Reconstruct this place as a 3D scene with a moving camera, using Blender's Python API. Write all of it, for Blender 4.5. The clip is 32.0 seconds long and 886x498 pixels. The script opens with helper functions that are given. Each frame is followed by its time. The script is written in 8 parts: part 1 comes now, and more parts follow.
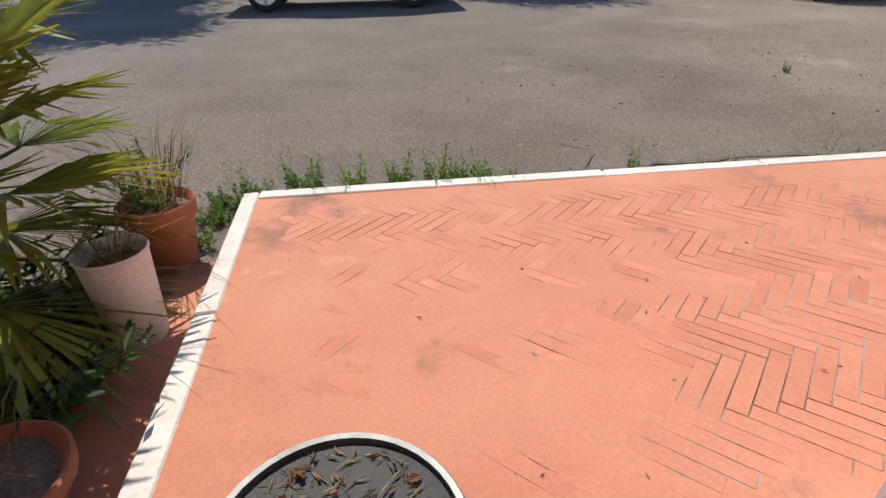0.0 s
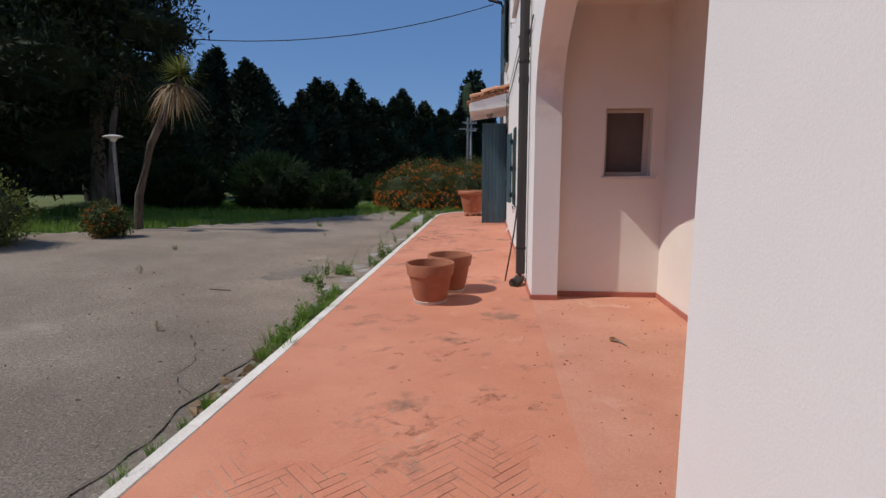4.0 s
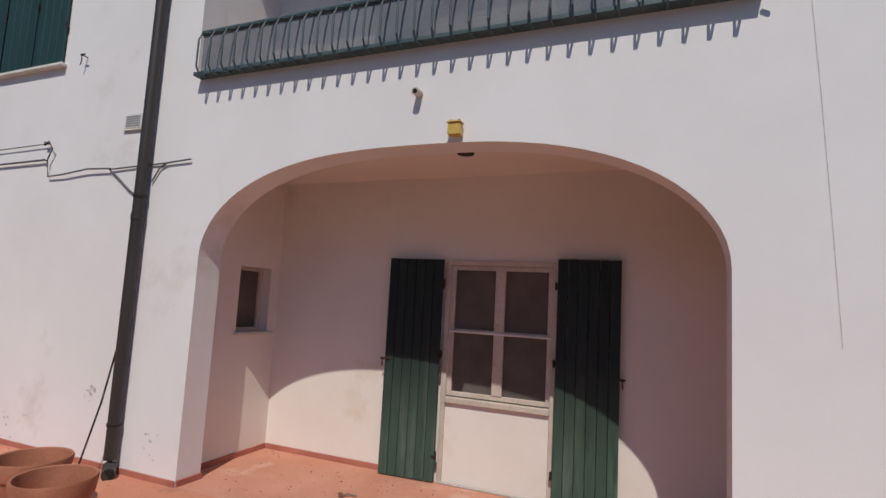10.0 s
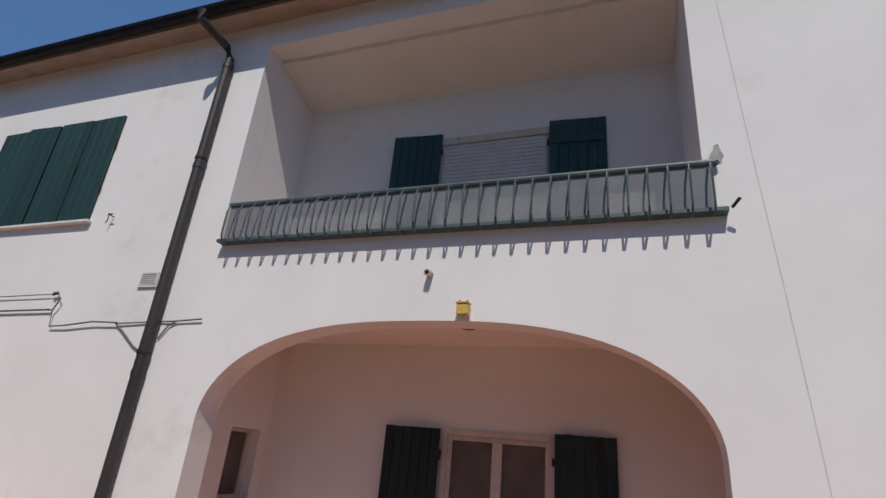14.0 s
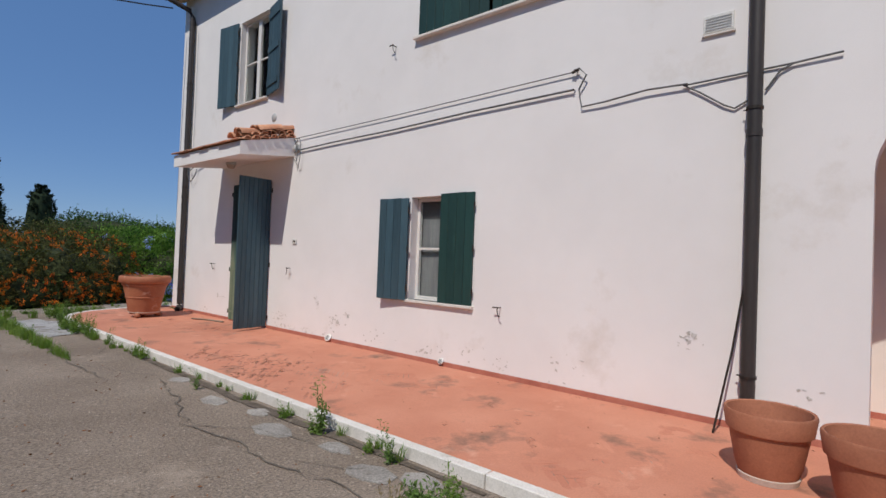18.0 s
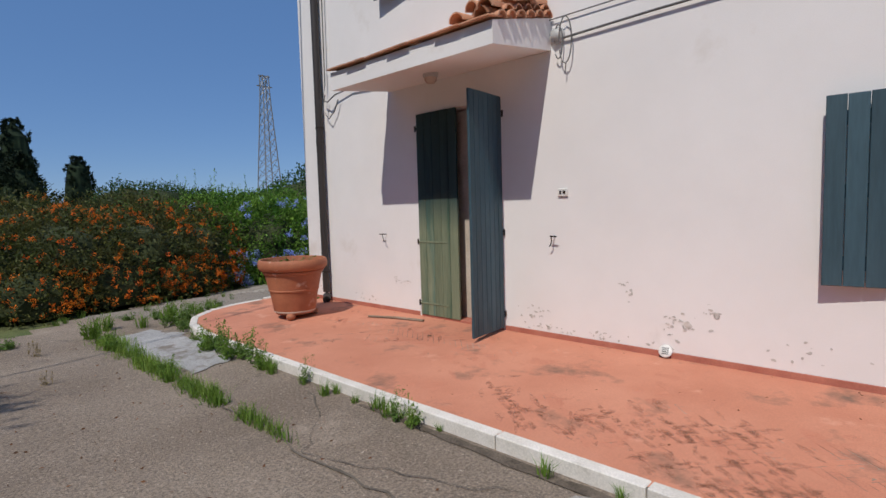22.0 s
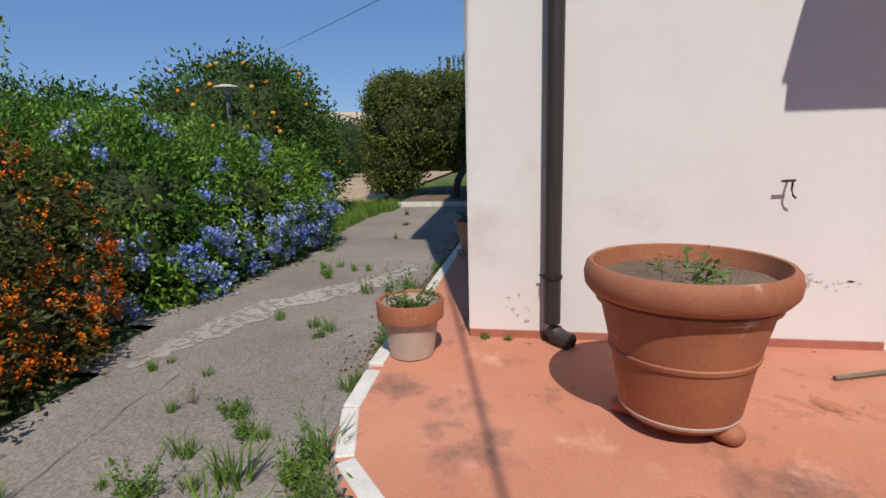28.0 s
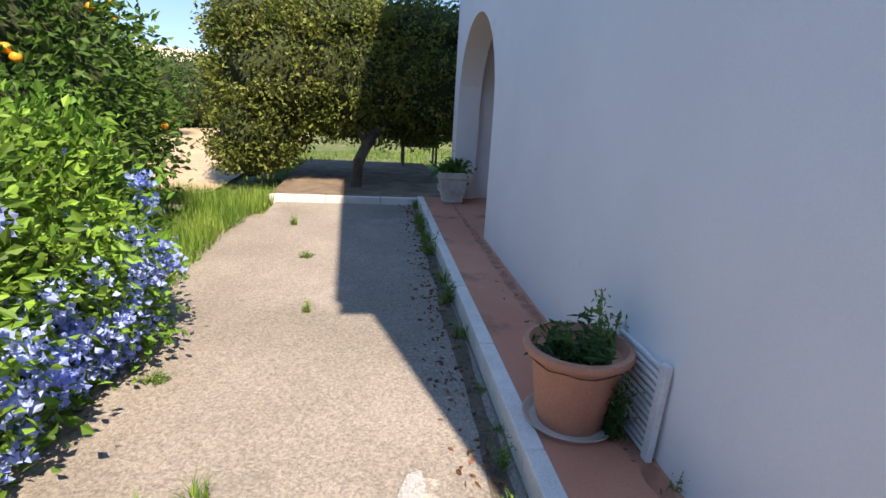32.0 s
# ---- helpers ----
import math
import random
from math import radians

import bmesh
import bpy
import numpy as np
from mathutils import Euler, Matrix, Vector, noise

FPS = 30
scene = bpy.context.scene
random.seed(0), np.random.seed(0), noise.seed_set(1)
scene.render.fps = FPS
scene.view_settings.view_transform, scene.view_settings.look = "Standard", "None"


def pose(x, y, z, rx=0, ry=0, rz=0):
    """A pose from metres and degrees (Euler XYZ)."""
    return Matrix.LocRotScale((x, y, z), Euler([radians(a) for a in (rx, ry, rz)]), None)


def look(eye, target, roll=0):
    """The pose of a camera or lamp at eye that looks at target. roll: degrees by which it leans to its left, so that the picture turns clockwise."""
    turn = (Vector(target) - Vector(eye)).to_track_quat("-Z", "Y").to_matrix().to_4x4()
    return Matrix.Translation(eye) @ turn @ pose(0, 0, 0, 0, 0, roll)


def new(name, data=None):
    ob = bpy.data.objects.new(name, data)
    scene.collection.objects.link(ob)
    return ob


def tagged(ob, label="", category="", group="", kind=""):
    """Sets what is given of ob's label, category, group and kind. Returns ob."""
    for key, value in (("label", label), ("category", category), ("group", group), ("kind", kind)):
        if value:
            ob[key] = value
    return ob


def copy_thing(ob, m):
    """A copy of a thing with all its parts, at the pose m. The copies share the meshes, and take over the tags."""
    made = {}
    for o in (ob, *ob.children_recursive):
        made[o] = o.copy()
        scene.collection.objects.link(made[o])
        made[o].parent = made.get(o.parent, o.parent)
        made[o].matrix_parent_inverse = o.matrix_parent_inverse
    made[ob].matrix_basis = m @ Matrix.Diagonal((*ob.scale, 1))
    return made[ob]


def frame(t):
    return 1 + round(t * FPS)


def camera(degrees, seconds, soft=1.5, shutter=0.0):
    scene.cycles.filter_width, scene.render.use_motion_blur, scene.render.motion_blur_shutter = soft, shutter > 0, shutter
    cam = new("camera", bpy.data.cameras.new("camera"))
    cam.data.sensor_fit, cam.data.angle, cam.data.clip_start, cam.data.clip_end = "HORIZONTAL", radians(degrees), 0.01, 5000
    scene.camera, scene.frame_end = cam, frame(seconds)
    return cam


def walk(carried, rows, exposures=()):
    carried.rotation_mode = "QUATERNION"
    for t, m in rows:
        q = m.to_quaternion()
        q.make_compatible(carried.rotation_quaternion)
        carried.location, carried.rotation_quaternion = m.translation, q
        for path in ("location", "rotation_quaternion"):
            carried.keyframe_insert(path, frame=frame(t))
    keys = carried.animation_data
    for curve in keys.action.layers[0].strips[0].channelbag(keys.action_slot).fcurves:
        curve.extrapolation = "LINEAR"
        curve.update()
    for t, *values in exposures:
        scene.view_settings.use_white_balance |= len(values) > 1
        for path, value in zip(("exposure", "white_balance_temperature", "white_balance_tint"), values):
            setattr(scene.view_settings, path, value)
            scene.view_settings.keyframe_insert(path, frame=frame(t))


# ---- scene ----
cam = camera(80.4, 32.0)

PATH = [
    (0, (0.451, -1.133, 1.067), (-1.267, -0.92, 0.067), -1.3),
    (0.5, (0.152, -1.112, 1.07), (-1.5, -0.814, -0.017), -2.9),
    (1, (-0.065, -1.041, 1.08), (-1.624, -0.55, -0.073), -3.9),
    (1.5, (-0.216, -0.856, 1.066), (-1.579, -0.039, -0.149), -5.0),
    (2, (-0.244, -0.765, 1.093), (-1.28, 0.407, -0.153), -4.2),
    (2.5, (-0.296, -0.756, 1.176), (-0.872, 0.777, 0.027), -2.6),
    (3, (-0.368, -0.863, 1.332), (-0.604, 0.927, 0.47), -1.7),
    (3.5, (-0.444, -0.879, 1.413), (-0.602, 1.043, 0.884), -1.2),
    (4, (-0.47, -0.669, 1.38), (-0.64, 1.301, 1.082), -0.2),
    (4.5, (-0.537, -0.424, 1.425), (-0.734, 1.559, 1.251), -0.1),
    (6.5, (-1.708, 0.752, 1.408), (-1.456, 2.725, 1.201), 4.7),
    (7, (-1.996, 0.949, 1.414), (-1.467, 2.867, 1.211), 4.8),
    (7.5, (-2.288, 1.087, 1.35), (-1.411, 2.869, 1.112), 4.2),
    (8, (-2.593, 1.066, 1.344), (-1.315, 2.582, 1.08), 4.1),
    (8.5, (-2.935, 1.037, 1.472), (-1.375, 2.283, 1.347), 4.6),
    (9, (-3.249, 1.08, 1.529), (-1.576, 2.174, 1.501), 4.3),
    (9.5, (-3.458, 1.038, 1.652), (-1.71, 2.008, 1.694), 3.7),
    (10, (-3.563, 0.972, 1.738), (-1.726, 1.736, 1.94), 3.1),
    (10.5, (-3.715, 0.864, 1.825), (-1.816, 1.361, 2.207), 3.0),
    (11, (-3.838, 0.803, 1.844), (-1.945, 1.189, 2.36), 2.7),
    (11.5, (-3.905, 0.814, 1.867), (-2.052, 1.194, 2.516), 2.3),
    (12, (-3.94, 0.85, 1.88), (-2.123, 1.229, 2.626), 2.2),
    (12.5, (-3.959, 0.863, 1.896), (-2.169, 1.24, 2.703), 2.4),
    (13, (-3.975, 0.882, 1.887), (-2.191, 1.248, 2.714), 3.1),
    (13.5, (-3.979, 0.927, 1.883), (-2.194, 1.342, 2.684), 3.9),
    (14, (-3.971, 1.122, 1.896), (-2.232, 1.781, 2.633), 5.2),
    (14.5, (-3.972, 1.464, 1.878), (-2.35, 2.402, 2.576), 5.9),
    (15, (-4.056, 1.91, 1.896), (-2.528, 3.014, 2.564), 5.7),
    (15.5, (-4.238, 2.298, 1.885), (-2.776, 3.539, 2.455), 3.6),
    (17.5, (-4.76, 4.271, 1.38), (-3.27, 5.593, 1.556), 2.7),
    (18, (-4.85, 4.742, 1.295), (-3.338, 6.05, 1.333), 2.2),
    (18.5, (-4.945, 5.228, 1.261), (-3.395, 6.486, 1.165), 1.4),
    (19, (-5.015, 5.813, 1.184), (-3.481, 7.086, 1.025), 0.4),
    (19.5, (-5.055, 6.441, 1.184), (-3.564, 7.76, 0.983), -0.5),
    (20, (-5.001, 7.077, 1.199), (-3.548, 8.435, 0.994), -0.9),
    (20.5, (-4.927, 7.687, 1.275), (-3.496, 9.069, 1.071), -1.2),
    (21, (-4.822, 8.261, 1.308), (-3.394, 9.652, 1.141), -1.4),
    (21.5, (-4.693, 8.833, 1.358), (-3.265, 10.224, 1.197), -1.9),
    (22, (-4.623, 9.413, 1.368), (-3.172, 10.78, 1.211), -1.6),
    (22.5, (-4.392, 9.976, 1.426), (-2.913, 11.311, 1.249), -1.0),
    (23, (-4.281, 10.505, 1.444), (-2.754, 11.78, 1.233), 0.7),
    (23.5, (-4.186, 11.06, 1.404), (-2.592, 12.254, 1.222), 1.8),
    (24, (-4.084, 11.657, 1.392), (-2.433, 12.778, 1.249), 1.5),
    (24.5, (-4.037, 12.299, 1.41), (-2.344, 13.346, 1.22), 0.8),
    (25, (-3.922, 12.919, 1.427), (-2.246, 13.992, 1.227), -0.1),
    (25.5, (-3.818, 13.622, 1.506), (-2.157, 14.695, 1.208), -0.8),
    (27.5, (-3.495, 15.879, 1.285), (-1.613, 16.456, 0.932), -2.2),
    (28, (-3.403, 16.272, 1.295), (-1.472, 16.617, 0.905), -1.6),
    (28.5, (-3.196, 16.641, 1.294), (-1.241, 16.835, 0.922), -0.3),
    (29, (-2.896, 16.976, 1.265), (-0.93, 17.03, 0.899), 1.3),
    (29.5, (-2.453, 17.207, 1.27), (-0.491, 17.146, 0.888), 2.7),
    (30, (-1.876, 17.409, 1.262), (0.072, 17.27, 0.827), 3.7),
    (30.5, (-1.268, 17.582, 1.309), (0.66, 17.383, 0.814), 4.2),
    (31, (-0.568, 17.723, 1.307), (1.345, 17.486, 0.773), 4.0),
    (31.5, (0.061, 17.857, 1.328), (1.969, 17.587, 0.792), 3.9),
    (32, (0.674, 17.921, 1.426), (2.583, 17.659, 0.89), 3.1),
]
EXPOSURES = [(0, 0.42, 6850, 10), (1, 0.23, 6850, 10), (2, -0.04, 6800, 10), (2.6, -0.24, 6750, 10), (3, -0.34, 6700, 10), (4, -0.15, 6530, 10), (7, 0.22, 6500, 10), (9, -0.21, 6500, 10), (10, -0.3, 6500, 10), (13, -0.24, 6530, 10), (14, -0.27, 6530, 10), (15, -0.2, 6530, 10), (19, -0.15, 6500, 10), (23, -0.15, 6500, 10), (25, -0.07, 6530, 10), (28, 0.06, 6700, 10), (30, 0.24, 6750, 10), (31, 1.03, 7300, 12), (32, 1.34, 7750, 15)]
walk(cam, [(t, look(eye, target, roll)) for t, eye, target, roll in PATH], EXPOSURES)

# ---- world and sun ----
world = bpy.data.worlds.new("sky")
scene.world = world
world.use_nodes = True
wn = world.node_tree.nodes
sky = wn.new("ShaderNodeTexSky")
sky.sky_type = "NISHITA"
sky.sun_disc = False
SUN_DIR = Vector((1.0, 0.28, -1.42)).normalized()
sky.sun_elevation = math.asin(-SUN_DIR.z)
sky.sun_rotation = math.atan2(-SUN_DIR.x, -SUN_DIR.y)
sky.altitude = 1500
sky.air_density = 0.95
sky.dust_density = 0.0
sky.ozone_density = 4.0
# a dry, deep-blue sky with little haze at the horizon
clear = wn.new("ShaderNodeMix")
clear.data_type = "RGBA"
clear.inputs[0].default_value = 0.74
clear.inputs[7].default_value = (0.50, 1.18, 2.70, 1)
world.node_tree.links.new(sky.outputs[0], clear.inputs[6])
world.node_tree.links.new(clear.outputs[2], wn["Background"].inputs[0])
wn["Background"].inputs[1].default_value = 0.163
sun = new("sun", bpy.data.lights.new("sun", "SUN"))
sun.data.energy = 3.5
sun.data.angle = radians(0.53)
sun.data.color = (1.0, 0.95, 0.87)
sun.matrix_world = look((-20, -6, 30), Vector((-20, -6, 30)) + SUN_DIR)

# ---- materials ----
def ramp_node(nt, stops):
    r = nt.nodes.new("ShaderNodeValToRGB")
    r.color_ramp.elements[0].position, r.color_ramp.elements[0].color = stops[0][0], (*stops[0][1], 1)
    r.color_ramp.elements[1].position, r.color_ramp.elements[1].color = stops[-1][0], (*stops[-1][1], 1)
    for p, c in stops[1:-1]:
        e = r.color_ramp.elements.new(p)
        e.color = (*c, 1)
    return r


def mat(name, c1, c2, scale=3.0, rough=0.8, bump=0.2, fine=60.0, bump_dist=0.01, spots=None, metal=0.0, rand=0.0,
        stretch=(1, 1, 1), island=False, spots2=None, fine_mix=0.25, trans=0.0, spec=0.5, along=None, spots3=None, spots4=None):
    """A surface with variation at two scales; spots: (colour, scale, threshold, softness) for stains and wear."""
    m = bpy.data.materials.new(name)
    m.use_nodes = True
    nt = m.node_tree
    b = nt.nodes["Principled BSDF"]
    tc = nt.nodes.new("ShaderNodeTexCoord")
    mp = nt.nodes.new("ShaderNodeMapping")
    mp.inputs["Scale"].default_value = stretch
    info = nt.nodes.new("ShaderNodeObjectInfo")
    shift = nt.nodes.new("ShaderNodeVectorMath")
    shift.operation = "MULTIPLY_ADD"
    nt.links.new(info.outputs["Random"], shift.inputs[0])
    shift.inputs[1].default_value = (17, 29, 11) if rand else (0, 0, 0)
    nt.links.new(tc.outputs["Object"], shift.inputs[2])
    nt.links.new(shift.outputs[0], mp.inputs[0])

    def noise_tex(sc, detail=6, rg=0.6):
        n = nt.nodes.new("ShaderNodeTexNoise")
        n.inputs["Scale"].default_value, n.inputs["Detail"].default_value, n.inputs["Roughness"].default_value = sc, detail, rg
        nt.links.new(mp.outputs[0], n.inputs["Vector"])
        return n

    def mixer(fac, a, bb, mode="MIX"):
        x = nt.nodes.new("ShaderNodeMix")
        x.data_type, x.blend_type = "RGBA", mode
        for sock, v in ((x.inputs[0], fac), (x.inputs[6], a), (x.inputs[7], bb)):
            if hasattr(v, "is_output"):
                nt.links.new(v, sock)
            elif isinstance(v, (int, float)):
                sock.default_value = v
            else:
                sock.default_value = (*v, 1)
        return x.outputs[2]

    big = noise_tex(scale)
    r = ramp_node(nt, [(0.35, c1), (0.65, c2)])
    nt.links.new(big.outputs[0], r.inputs[0])
    col = r.outputs[0]
    grain = noise_tex(fine, 4, 0.7)
    g = ramp_node(nt, [(0.32, (0.45, 0.45, 0.45)), (0.68, (1.35, 1.35, 1.35))])
    nt.links.new(grain.outputs[0], g.inputs[0])
    col = mixer(fine_mix, col, mixer(1.0, col, g.outputs[0], "MULTIPLY"))
    for sp in (spots, spots2, spots3, spots4):
        if sp:
            sn = noise_tex(sp[1], 8, 0.65)
            sr = ramp_node(nt, [(sp[2], (0, 0, 0)), (sp[2] + sp[3], (1, 1, 1))])
            nt.links.new(sn.outputs[0], sr.inputs[0])
            col = mixer(sr.outputs[0], col, sp[0])
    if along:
        # a tint that changes along one axis: (axis, start, end, tint at the end)
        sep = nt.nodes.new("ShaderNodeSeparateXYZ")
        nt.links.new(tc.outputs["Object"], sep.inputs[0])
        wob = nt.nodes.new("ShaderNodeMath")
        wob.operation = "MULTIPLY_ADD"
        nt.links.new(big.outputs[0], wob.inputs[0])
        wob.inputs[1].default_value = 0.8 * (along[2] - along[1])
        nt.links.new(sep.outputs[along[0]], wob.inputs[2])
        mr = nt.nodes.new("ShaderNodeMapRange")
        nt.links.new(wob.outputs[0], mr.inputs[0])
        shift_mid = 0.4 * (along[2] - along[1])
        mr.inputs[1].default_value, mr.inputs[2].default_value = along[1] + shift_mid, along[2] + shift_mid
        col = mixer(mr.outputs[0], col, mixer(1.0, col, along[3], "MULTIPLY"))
    if rand or island:
        src = info.outputs["Random"]
        if island:
            src = nt.nodes.new("ShaderNodeNewGeometry").outputs["Random Per Island"]
        amount = rand if rand else island
        rr = ramp_node(nt, [(0.0, (1 - amount,) * 3), (1.0, (1 + amount,) * 3)])
        nt.links.new(src, rr.inputs[0])
        col = mixer(1.0, col, rr.outputs[0], "MULTIPLY")
    nt.links.new(col, b.inputs["Base Color"])
    b.inputs["Roughness"].default_value = rough
    b.inputs["Metallic"].default_value = metal
    b.inputs["Specular IOR Level"].default_value = spec
    if bump:
        bp = nt.nodes.new("ShaderNodeBump")
        bp.inputs["Strength"].default_value, bp.inputs["Distance"].default_value = bump, bump_dist
        nt.links.new(grain.outputs[0], bp.inputs["Height"])
        nt.links.new(bp.outputs[0], b.inputs["Normal"])
    if trans:
        # thin leaf: part of the light passes through
        t = nt.nodes.new("ShaderNodeBsdfTranslucent")
        nt.links.new(col, t.inputs[0])
        ms = nt.nodes.new("ShaderNodeMixShader")
        ms.inputs[0].default_value = trans
        nt.links.new(b.outputs[0], ms.inputs[1])
        nt.links.new(t.outputs[0], ms.inputs[2])
        nt.links.new(ms.outputs[0], nt.nodes["Material Output"].inputs[0])
    return m


M = {}
M["plaster"] = mat("white_plaster", (0.80, 0.77, 0.75), (0.85, 0.82, 0.80), 0.9, 0.9, 0.25, 140, 0.004, spots=((0.70, 0.65, 0.60), 0.7, 0.60, 0.12), fine_mix=0.06)
M["plaster_old"] = mat("grey_plaster_patch", (0.50, 0.47, 0.43), (0.70, 0.67, 0.63), 14, 0.95, 0.6, 60, 0.01)
M["cement"] = mat("crumbling_cement", (0.33, 0.31, 0.29), (0.5, 0.48, 0.45), 12, 0.95, 0.6, 80, 0.01)
M["coating"] = mat("terracotta_coating", (0.55, 0.215, 0.13), (0.63, 0.27, 0.17), 1.1, 0.85, 0.3, 90, 0.003,
                   spots=((0.20, 0.115, 0.08), 1.6, 0.56, 0.14), spots2=((0.74, 0.40, 0.28), 1.9, 0.62, 0.14), fine_mix=0.22)
M["brick"] = mat("terracotta_brick", (0.54, 0.205, 0.125), (0.63, 0.265, 0.165), 1.3, 0.85, 0.3, 90, 0.003,
                 spots=((0.22, 0.125, 0.09), 1.6, 0.575, 0.13), spots2=((0.74, 0.40, 0.28), 1.9, 0.62, 0.14), island=0.03, fine_mix=0.22)
M["brick_piece"] = mat("terracotta_brick_piece", (0.54, 0.205, 0.125), (0.63, 0.265, 0.165), 3, 0.85, 0.3, 90, 0.003,
                       spots2=((0.74, 0.40, 0.28), 4, 0.64, 0.14), rand=0.04, fine_mix=0.22)
M["dusty_floor"] = mat("dusty_terracotta_floor", (0.545, 0.235, 0.15), (0.62, 0.30, 0.205), 1.4, 0.9, 0.3, 80, 0.003, spots=((0.68, 0.45, 0.35), 1.2, 0.58, 0.15), spots2=((0.34, 0.20, 0.14), 2.5, 0.62, 0.12), fine_mix=0.25)
M["grout"] = mat("dirty_grout", (0.20, 0.12, 0.085), (0.36, 0.25, 0.18), 2.2, 0.95, 0.5, 120, 0.004, spots=((0.42, 0.36, 0.30), 1.3, 0.48, 0.1))
M["skirt"] = mat("terracotta_skirting", (0.40, 0.13, 0.09), (0.5, 0.19, 0.13), 4, 0.85, 0.3, 70, 0.004)
M["kerb"] = mat("travertine_kerb", (0.66, 0.62, 0.56), (0.78, 0.74, 0.69), 5, 0.8, 0.3, 80, 0.004, spots=((0.36, 0.32, 0.27), 3.5, 0.63, 0.12), rand=0.05)
M["asphalt"] = mat("weathered_asphalt", (0.172, 0.139, 0.112), (0.248, 0.208, 0.173), 0.55, 0.92, 1.0, 55, 0.016,
                   spots=((0.37, 0.315, 0.265), 0.45, 0.60, 0.18), spots2=((0.13, 0.108, 0.09), 0.7, 0.62, 0.14), fine_mix=1.0, along=("Y", 1.5, 5.0, (1.42, 1.36, 1.28)),
                   spots3=((0.40, 0.35, 0.30), 34, 0.60, 0.10), spots4=((0.10, 0.083, 0.068), 26, 0.60, 0.10))
# creamy plaster with the terrace's warm bounce light put into its colour
M["plaster_cream"] = mat("cream_bounce_plaster", (0.78, 0.71, 0.64), (0.83, 0.77, 0.70), 0.9, 0.9, 0.25, 140, 0.004, spots=((0.68, 0.57, 0.46), 0.8, 0.60, 0.14), fine_mix=0.06)
M["drive"] = mat("gravelly_asphalt", (0.285, 0.246, 0.207), (0.385, 0.335, 0.287), 0.8, 0.95, 1.0, 60, 0.015,
                 spots=((0.46, 0.41, 0.36), 0.7, 0.60, 0.15), spots2=((0.22, 0.19, 0.16), 1.1, 0.64, 0.12), fine_mix=0.85)
M["dark_soil"] = mat("dark_damp_soil", (0.11, 0.086, 0.063), (0.19, 0.15, 0.115), 7, 0.97, 0.9, 60, 0.015, spots=((0.30, 0.26, 0.22), 9, 0.62, 0.08), fine_mix=0.8)
M["grit"] = mat("pale_grit", (0.20, 0.165, 0.13), (0.31, 0.265, 0.22), 9, 0.97, 0.9, 90, 0.012, spots=((0.45, 0.41, 0.36), 22, 0.60, 0.06), spots2=((0.09, 0.07, 0.05), 8, 0.56, 0.10), fine_mix=0.9)
M["smudge"] = mat("grey_brown_grime", (0.37, 0.165, 0.105), (0.45, 0.20, 0.125), 9, 0.9, 0.2, 90, 0.002, spots=((0.25, 0.13, 0.085), 12, 0.55, 0.15), fine_mix=0.4)

# the grime is thin: the coating shows through it unevenly
def worn_thin(key, scale, low, high, most):
    """Lets what lies under a thin layer show through it unevenly."""
    nt = M[key].node_tree
    out = next(n for n in nt.nodes if n.type == "OUTPUT_MATERIAL")
    old = out.inputs[0].links[0].from_socket
    mix, clear_sh, tex, rng_map, geo = (nt.nodes.new(k) for k in ("ShaderNodeMixShader", "ShaderNodeBsdfTransparent", "ShaderNodeTexNoise", "ShaderNodeMapRange", "ShaderNodeNewGeometry"))
    tex.inputs["Scale"].default_value = scale
    tex.inputs["Detail"].default_value = 6
    rng_map.inputs[1].default_value, rng_map.inputs[2].default_value, rng_map.inputs[3].default_value, rng_map.inputs[4].default_value = low, high, 0.0, most
    nt.links.new(geo.outputs["Position"], tex.inputs["Vector"])
    nt.links.new(tex.outputs[0], rng_map.inputs[0])
    nt.links.new(rng_map.outputs[0], mix.inputs[0])
    nt.links.new(clear_sh.outputs[0], mix.inputs[1])
    nt.links.new(old, mix.inputs[2])
    nt.links.new(mix.outputs[0], out.inputs[0])


worn_thin("smudge", 20, 0.40, 0.76, 0.52)
M["sheet"] = mat("grey_mesh_sheet", (0.20, 0.21, 0.23), (0.25, 0.26, 0.28), 3, 0.8, 0.05, 60, 0.001)
worn_thin("sheet", 3, -0.6, 0.4, 0.68)
M["damp"] = mat("damp_asphalt", (0.17, 0.14, 0.115), (0.23, 0.19, 0.155), 3, 0.9, 0.6, 60, 0.01, fine_mix=0.7)
# near-black green for crown cores: shade between the leaves put into the colour
M["inner"] = mat("painted_shade_core", (0.03, 0.042, 0.014), (0.055, 0.07, 0.022), 6, 0.95, 0.6, 30, 0.03, fine_mix=0.6)
M["old_paving"] = mat("old_grey_paving", (0.30, 0.275, 0.245), (0.42, 0.39, 0.355), 3, 0.95, 0.8, 60, 0.012, spots=((0.20, 0.175, 0.145), 4, 0.56, 0.12), rand=0.12, fine_mix=0.8)
M["pale_gravel"] = mat("pale_worn_gravel", (0.45, 0.40, 0.345), (0.58, 0.515, 0.45), 4, 0.95, 1.0, 60, 0.012, fine_mix=0.75)
worn_thin("pale_gravel", 14, 0.30, 0.52, 0.95)
M["wall_foot_dirt"] = mat("damp_brown_dirt", (0.13, 0.068, 0.043), (0.20, 0.105, 0.068), 5, 0.85, 0.3, 60, 0.003)
worn_thin("wall_foot_dirt", 9, 0.36, 0.74, 0.5)
